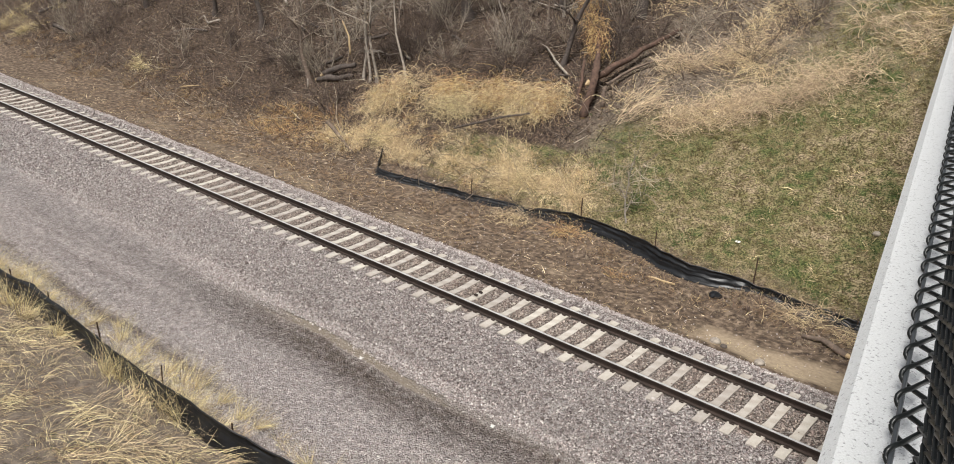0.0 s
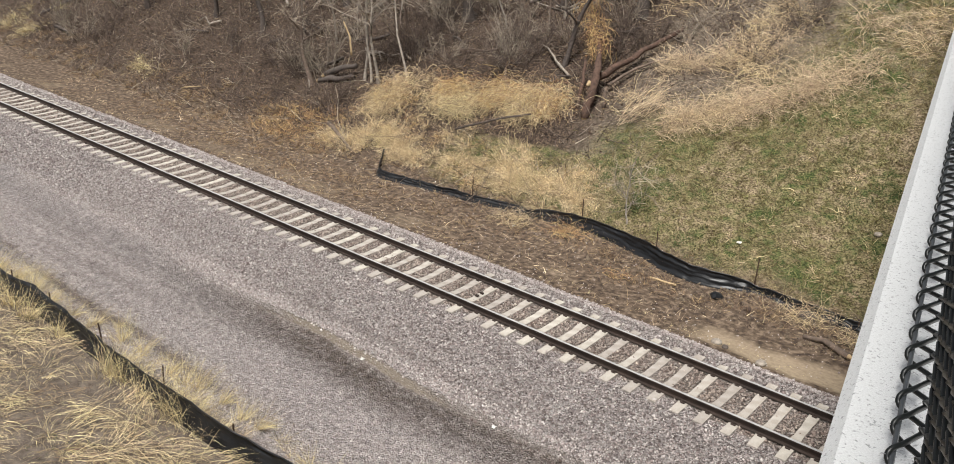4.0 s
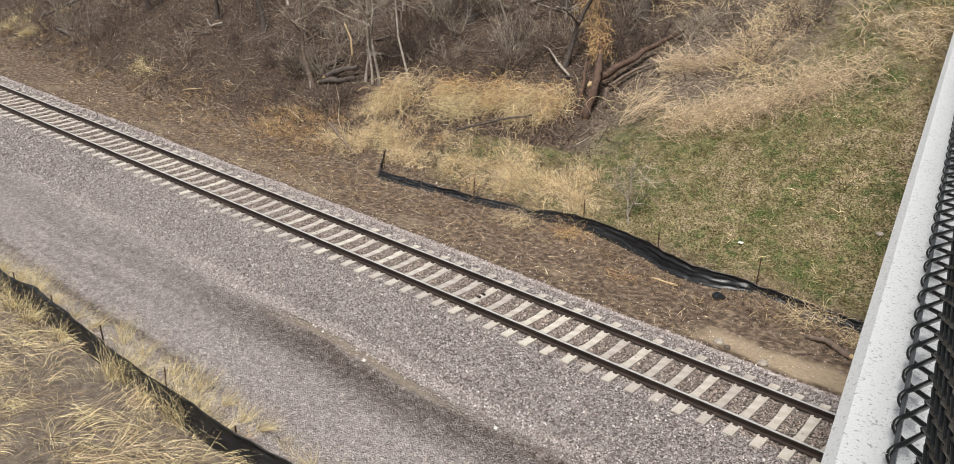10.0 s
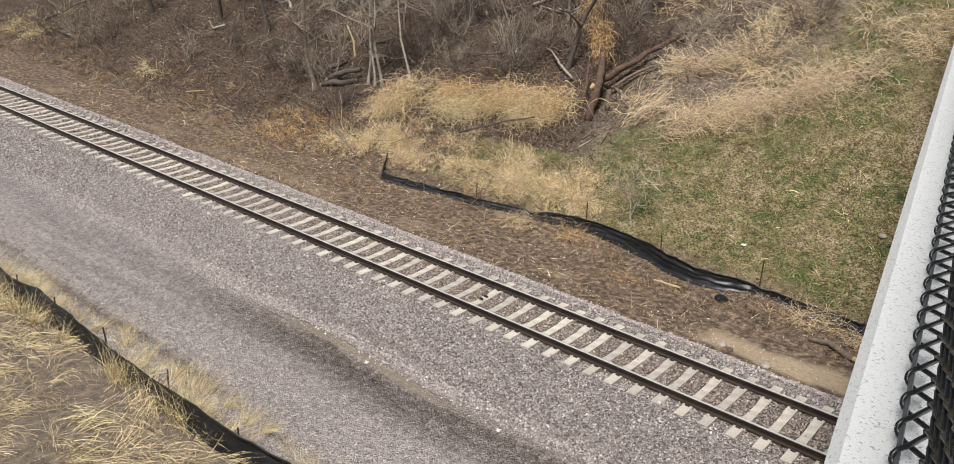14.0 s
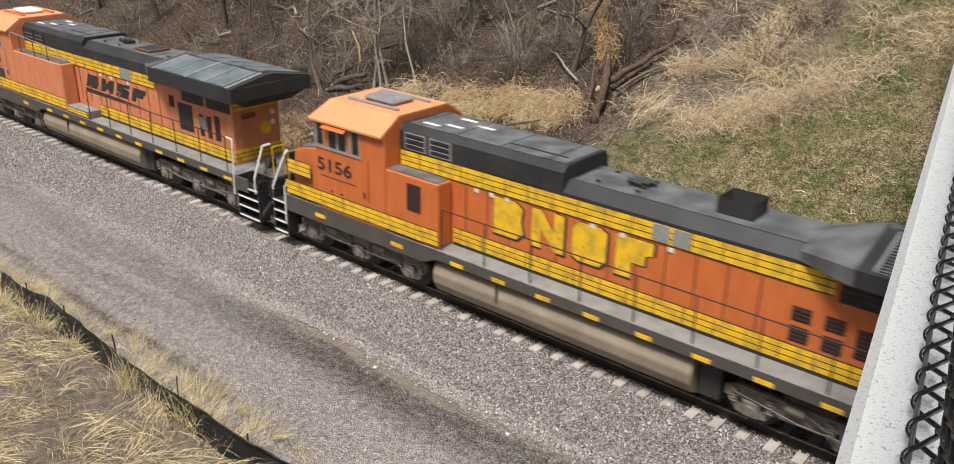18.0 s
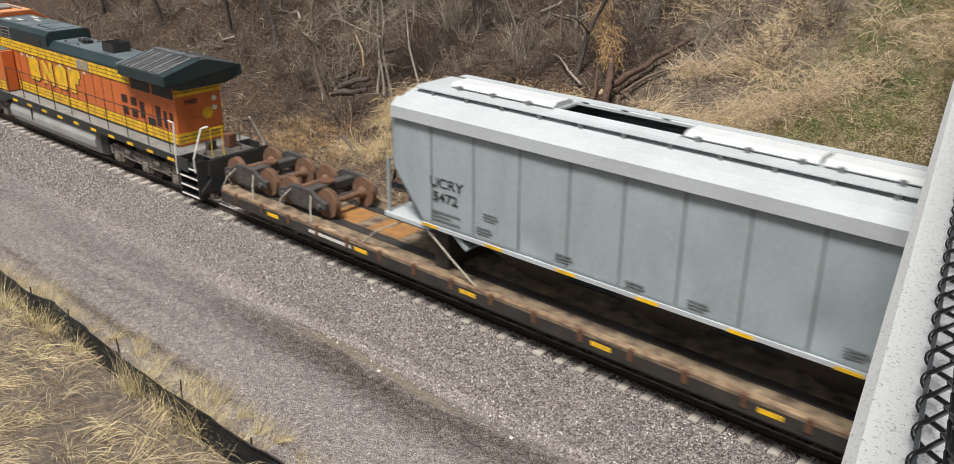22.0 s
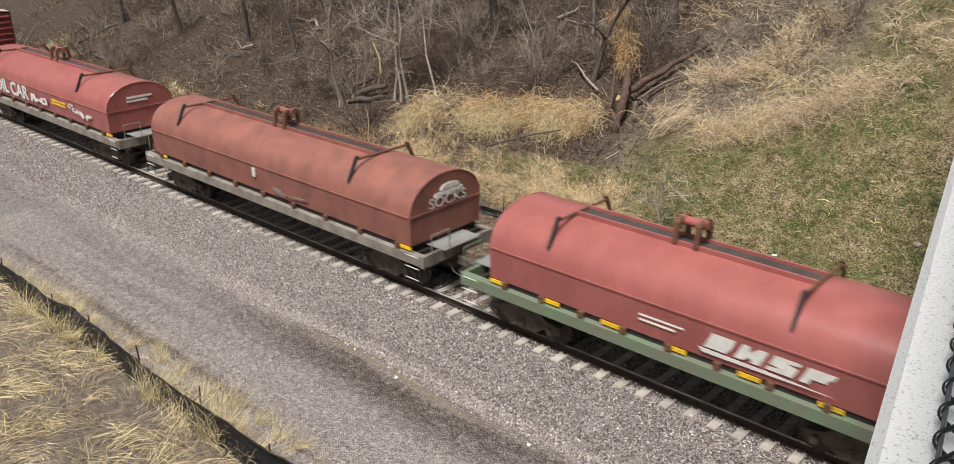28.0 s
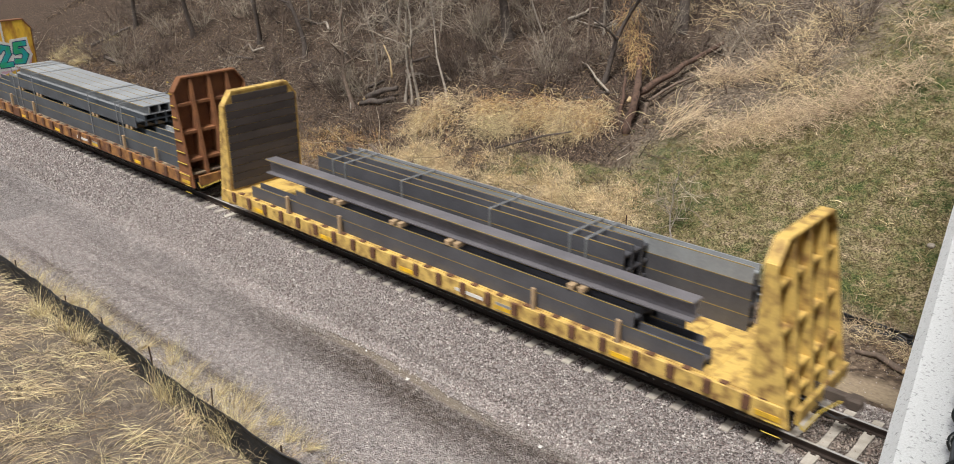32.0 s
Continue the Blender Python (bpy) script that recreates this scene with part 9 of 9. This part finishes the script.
def trees():
    for args in ((-19.3, 10.2, 5.0, 0.13, (-0.30, 0.10), 101, M_BARKMID, "leaning bare tree with a grey-brown trunk on the bank", 0.5),
                 (-16.5, 11.1, 6.0, 0.07, (-0.08, 0.05), 102, M_BARKPALE, "slender pale bare sapling on the bank", 0.5),
                 (-15.9, 11.0, 6.0, 0.06, (-0.22, 0.1), 103, M_BARKPALE, "slender pale bare sapling leaning uphill", 0.5),
                 (-15.3, 10.9, 6.5, 0.07, (-0.30, 0.0), 104, M_BARKPALE, "slender pale bare sapling leaning over", 0.5),
                 (-13.8, 11.2, 7.0, 0.06, (-0.20, 0.1), 105, M_BARKPALE, "tall thin pale sapling on the bank", 0.55),
                 (-14.5, 16.3, 9.0, 0.24, (0.02, 0.0), 106, M_BARK, "stout dark bare tree high on the bank", 0.4),
                 (-6.0, 18.0, 9.0, 0.26, (0.02, 0.0), 107, M_BARK, "stout dark bare tree at the top of the slope", 0.4),
                 (-7.5, 14.4, 6.0, 0.12, (0.06, 0.1), 108, M_BARK, "dark bare tree wrapped in dead vines", 0.4),
                 (-26.0, 12.5, 7.0, 0.14, (-0.1, 0.0), 109, M_BARK, "bare grey tree in the thicket", 0.35),
                 (-31.0, 13.0, 7.5, 0.13, (0.1, -0.05), 110, M_BARK, "bare grey tree in the thicket", 0.35),
                 (-37.5, 12.5, 7.0, 0.15, (0.0, -0.1), 111, M_BARK, "bare grey tree far along the bank", 0.35),
                 (-22.5, 15.5, 8.0, 0.16, (0.05, 0.0), 112, M_BARK, "bare grey tree high on the bank", 0.35),
                 (-10.5, 18.5, 8.0, 0.18, (0.0, 0.0), 113, M_BARK, "dark bare tree high on the bank", 0.4),
                 (-28.0, 17.5, 8.0, 0.16, (0.0, 0.0), 114, M_BARK, "bare grey tree high on the bank", 0.35),
                 (-44.0, 12.0, 7.0, 0.15, (0.0, 0.0), 115, M_BARK, "bare grey tree far along the bank", 0.35),
                 (-18.0, 20.0, 9.0, 0.2, (0.0, 0.0), 116, M_BARK, "dark bare tree at the top of the bank", 0.35)):
        tree(*args)
    rr = random.Random(161)
    for k in range(16):
        x, y = rr.uniform(-30, -6), rr.uniform(11.5, 18)
        if y < 11.6 + 0.18 * (x + 15):
            y += 2.2
        pale = k % 3 != 0
        tree(x, y, rr.uniform(3.5, 6.5), rr.uniform(0.035, 0.06), (rr.uniform(-0.35, 0.2), rr.uniform(-0.15, 0.15)), 170 + k, M_BARKPALE if pale else M_BARKMID,
             "slender pale sapling among the undergrowth" if pale else "slender brown sapling among the undergrowth", 0.45, 40)
    tree(0.03, 7.85, 2.3, 0.035, (-0.25, 0.35), 120, M_BARKPALE, "small dead pale sapling above the silt fence", 0.3, 40)


def log(pts, r0, r1, bark, label, broken=True):
    t = thing("fallen_log", label=label, category="log")
    bm = bmesh.new()
    # a wandering line through the points, with knots and hollows
    n = (len(pts) - 1) * 4
    line = []
    for i in range(n + 1):
        j, f = min(i // 4, len(pts) - 2), i / 4 - min(i // 4, len(pts) - 2)
        p = Vector(pts[j]).lerp(Vector(pts[j + 1]), f)
        line.append(p + noise.noise_vector(p * 1.7) * r0 * 0.7)
    rings = []
    for i, p in enumerate(line):
        rot = (line[min(i + 1, n)] - line[max(i - 1, 0)]).to_track_quat("Z", "Y").to_matrix()
        ra = r0 + (r1 - r0) * i / n
        rings.append([bm.verts.new(p + rot @ Vector((math.cos(q * math.pi / 4.5), math.sin(q * math.pi / 4.5), 0)) * ra * (1 + 0.45 * noise.noise(p * 4.0 + Vector((q * 1.3, 0, 0))))) for q in range(9)])
    for a, b in zip(rings[:-1], rings[1:]):
        for q in range(9):
            bm.faces.new((a[q], a[(q + 1) % 9], b[(q + 1) % 9], b[q]))
    bm.faces.new(rings[0][::-1])
    bm.faces.new(rings[-1])
    pts = [tuple(p) for p in line]
    part("stem", bm, bark, t, smooth=True)
    if broken:
        d = (Vector(pts[0]) - Vector(pts[1])).normalized()
        part("broken_end", cyl(Vector(pts[0]), Vector(pts[0]) + d * r0 * 1.4, r0 * 0.9, r0 * 0.3, 7), M_CUTWOOD, t)
    return t


def g3(x, y, up):
    return (x, y, float(ground_z(x, y)) + up)


def logs():
    log([g3(-5.2, 13.0, 0.55), g3(-4.6, 14.3, 0.55), g3(-4.0, 15.6, 0.5), g3(-3.4, 17.0, 0.4)], 0.15, 0.09, M_VINESTEM, "reddish brown fallen trunk lying up the bank")
    log([g3(-4.6, 13.4, 0.35), g3(-4.0, 14.5, 0.3), g3(-3.2, 15.4, 0.25)], 0.07, 0.03, M_BARKMID, "thin limb beside the fallen trunk", False)
    log([g3(-4.7, 12.0, -0.1), g3(-4.7, 12.5, 0.75), g3(-5.0, 13.2, 1.0), g3(-5.6, 14.2, 1.0), g3(-6.4, 15.2, 1.2)], 0.19, 0.10, M_VINESTEM, "broken reddish stump wrapped in dead vines")
    log([g3(-5.3, 12.3, -0.1), g3(-5.5, 12.9, 0.7), g3(-5.9, 13.6, 1.1)], 0.10, 0.05, M_VINESTEM, "split reddish stem beside the stump")
    log([g3(-4.2, 12.6, 0.0), g3(-4.3, 12.8, 0.7)], 0.08, 0.06, M_BARKMID, "short broken stump on the bank")
    log([g3(-18.9, 10.7, 0.2), g3(-17.9, 11.0, 0.45), g3(-17.2, 11.3, 0.5)], 0.16, 0.12, M_BARK, "heap of dark broken logs under a tree")
    log([g3(-19.0, 10.4, 0.15), g3(-18.0, 10.6, 0.2), g3(-17.0, 10.9, 0.25)], 0.14, 0.10, M_BARK, "dark rotten log on the bank")
    log([g3(-17.6, 11.3, 0.9), g3(-17.75, 11.4, 1.7), g3(-18.3, 11.5, 2.3)], 0.05, 0.035, M_CUTWOOD, "freshly snapped pale branch stub", False)
    log([g3(8.5, 5.2, 0.08), g3(7.7, 5.45, 0.12), g3(7.2, 5.5, 0.06)], 0.09, 0.06, M_BARKMID, "weathered driftwood log in the muddy ditch")
    log([g3(2.2, 5.7, 0.05), g3(3.1, 5.75, 0.06)], 0.045, 0.035, M_CUTWOOD, "short pale stick lying in the ditch", False)
    log([g3(-9.2, 9.3, 0.4), g3(-7.6, 10.1, 0.7), g3(-6.4, 10.7, 0.7)], 0.05, 0.03, M_BARK, "dead branch sunk in the vine tangle")
    log([g3(-15.4, 7.9, 0.35), g3(-14.2, 7.5, 0.2), g3(-12.8, 7.0, 0.1)], 0.10, 0.05, M_BARKMID, "bleached root lying down the bank")
    log([g3(-26.6, 7.6, 0.1), g3(-25.3, 7.9, 0.25)], 0.035, 0.02, M_CUTWOOD, "pale broken branch at the foot of the bank", False)
    log([g3(-43.0, 9.0, 0.1), g3(-40.0, 8.8, 0.2)], 0.12, 0.08, M_BARK, "dark fallen log far along the bank")
    log([g3(-46.0, 9.6, 0.1), g3(-43.5, 11.2, 0.5)], 0.12, 0.08, M_BARK, "dark fallen log far along the bank")
    # fallen branches all over the wooded bank
    rr = random.Random(151)
    for k in range(44):
        x, y = rr.uniform(-34, -5), rr.uniform(9.5, 19)
        if y < 10.8 + 0.18 * (x + 15):
            y += 2.5
        a, n = rr.uniform(-0.9, 0.9) + (math.pi if rr.random() < 0.5 else 0), rr.uniform(0.9, 2.8)
        pts = [g3(x + math.cos(a) * n * q / 3 + rr.gauss(0, 0.10), y + math.sin(a) * n * q / 3 + rr.gauss(0, 0.10), 0.05 + rr.uniform(0, 0.3)) for q in range(4)]
        m, lab = ((M_BARKMID, "weathered brown branch fallen on the leaf litter"), (M_BARKPALE, "bleached grey branch fallen on the bank"), (M_BARK, "dark rotting branch on the leaf litter"))[k % 3]
        log(pts, rr.uniform(0.04, 0.085), 0.02, m, lab, False)
    for x, y, s, m, lab in ((5.6, 3.35, 0.15, M_BARKPALE, "pale broken lump of concrete by the ballast"), (5.9, 3.2, 0.10, M_BARK, "dark lump of earth by the ballast"), (7.35, 10.4, 0.13, M_BARKPALE, "pale rock on the grass below the bridge"),
                            (7.0, 2.95, 0.14, M_BARKPALE, "small heap of grey rubble by the ballast"), (4.3, 6.0, 0.20, M_SILT, "black plastic scrap in the mud"), (6.9, 6.5, 0.3, M_BARK, "clod of earth with dead roots")):
        bm = bmesh.new()
        bmesh.ops.create_icosphere(bm, subdivisions=2, radius=s)
        for w in bm.verts:
            w.co *= 1 + 0.35 * noise.noise(w.co * 5 + Vector((x, y, 0)))
            w.co.z *= 0.6
        ob = part("rock", bm, m)
        ob.matrix_basis = Matrix.Translation(g3(x, y, s * 0.3))
        tagged(ob, lab, "rock")
    for x, y, w, lab in ((-0.61, -3.86, 0.05, "scrap of white litter on the gravel road"), (3.69, -3.87, 0.05, "pale blue and white litter scrap on the road"), (3.76, 8.5, 0.075, "crumpled white litter on the grass slope"), (-3.3, -5.5, 0.03, "tiny white litter scrap on the road")):
        bm = bmesh.new()
        bmesh.ops.create_grid(bm, x_segments=4, y_segments=4, size=w)
        for q in bm.verts:
            q.co.z = 0.5 * w * noise.noise(q.co * 14) + 0.4 * w
        bmesh.ops.solidify(bm, geom=list(bm.faces), thickness=0.004)
        ob = part("litter_scrap", bm, M_WHITE)
        ob.matrix_basis = Matrix.Translation(g3(x, y, 0.02))
        tagged(ob, lab, "litter")
    # dead vines draped over the tree by the stump
    r = np.random.RandomState(141)
    n = 520
    t = r.rand(n) ** 0.8
    b = np.stack([-8.0 + 2.6 * t + r.normal(0, 0.24, n), 16.6 - 2.6 * t + r.normal(0, 0.2, n), np.zeros(n)], -1)
    o = np.array([-6.9, 15.1, float(ground_z(-6.9, 15.1))])
    b[:, 2] = ground_z(b[:, 0], b[:, 1]) + 0.9 + 0.8 * (1 - t) + r.uniform(0, 0.7, n)
    v, f = tubes(b, np.stack([r.normal(0.1, 0.5, n), r.normal(-0.2, 0.4, n), r.normal(-0.2, 0.6, n)], -1), r.uniform(0.3, 0.9, n), r.uniform(0.014, 0.028, n), 0.7, 5, r, -1.6)
    ob = raw("hanging_vines", v - o, f, M_ORANGEBRUSH)
    ob.matrix_basis = Matrix.Translation(o)
    tagged(ob, "tawny dead vines hanging over a dark tree trunk", "vines")
    # brush heap in the ditch and a small bush
    r = np.random.RandomState(131)
    for name, x, y, s, n, m, lab in (("dry_brush", 6.9, 6.35, 1.0, 220, M_PALE, "heap of dry roots and cut brush in the ditch"), ("weed_plant", 1.55, 4.9, 0.6, 60, M_ORANGEBRUSH, "dry brown weed standing in the ditch"), ("weed_clump", -1.5, 6.4, 0.9, 160, M_ORANGEBRUSH, "brown weeds heaped below the silt fence"),
                                     ("weed_clump", 0.4, 5.9, 0.7, 90, M_DITCHWEED, "dark dead weeds in the ditch"), ("weed_clump", -3.6, 6.1, 0.9, 170, M_PALE, "bleached weeds heaped below the silt fence"), ("dry_brush", 8.3, 6.0, 0.7, 120, M_PALE, "dry grass and roots in the ditch"),
                                     ("dry_brush", 6.0, 5.7, 0.7, 90, M_DITCHWEED, "brown roots sticking out of a heap of earth"), ("pale_bush", -12.3, 8.0, 0.9, 260, M_STRAW, "pale bushy clump of dry grass on the bank"), ("pale_bush", -4.9, 8.2, 0.9, 260, M_STRAW, "pale bushy clump of dry grass on the bank")):
        a = r.uniform(0, 2 * np.pi, n)
        b = on_ground(x + r.normal(0, 0.45 * s, n), y + r.normal(0, 0.3 * s, n), 0.0)
        b[:, 2] += np.abs(r.normal(0, 0.2 * s, n))
        v, f = tubes(b, np.stack([np.cos(a), np.sin(a), r.uniform(0, 1.2, n)], -1), r.uniform(0.3, 0.9, n) * s, np.full(n, 0.012), 0.5, 4, r, -0.8)
        o = np.array([x, y, float(ground_z(x, y))])
        ob = raw(name, v - o, f, m)
        ob.matrix_basis = Matrix.Translation(o)
        tagged(ob, lab, "brush")


turf()
near_grass()
bank_grass()
ditch_straw()
leaf_litter()
thicket()
trees()
logs()


# ---- motion ----
def motions():
    for c in MOVERS:
        m = c.matrix_basis.copy()
        walk(c, [(t, Matrix.Translation((-SPEED * (t - 20), 0, 0)) @ m) for t in range(0, 33, 4)])
    for w, r in WHEELSETS:
        base = w.matrix_basis.copy()
        top = w.parent
        x = base.translation.x
        while top is not None:
            x += top.matrix_basis.translation.x
            top = top.parent
        # the axle turns while it rolls through the view, one row a thirtieth of a second
        t0, t1 = 20 + (x - 12.5) / SPEED, 20 + (x + 34) / SPEED
        t0, t1 = max(0.0, t0), min(32.0, t1)
        if t1 <= t0:
            continue
        n = int((t1 - t0) * 30)
        first = round(t0 * 30)
        rows = [(0, base)] if first > 0 else []
        for i in range(n + 1):
            rows.append(((first + i) / 30, base @ Matrix.Rotation(-SPEED * i / 30 / r, 4, "Y")))
        if rows[-1][0] < 32:
            rows.append((32.0, rows[-1][1]))
        walk(w, rows)


motions()
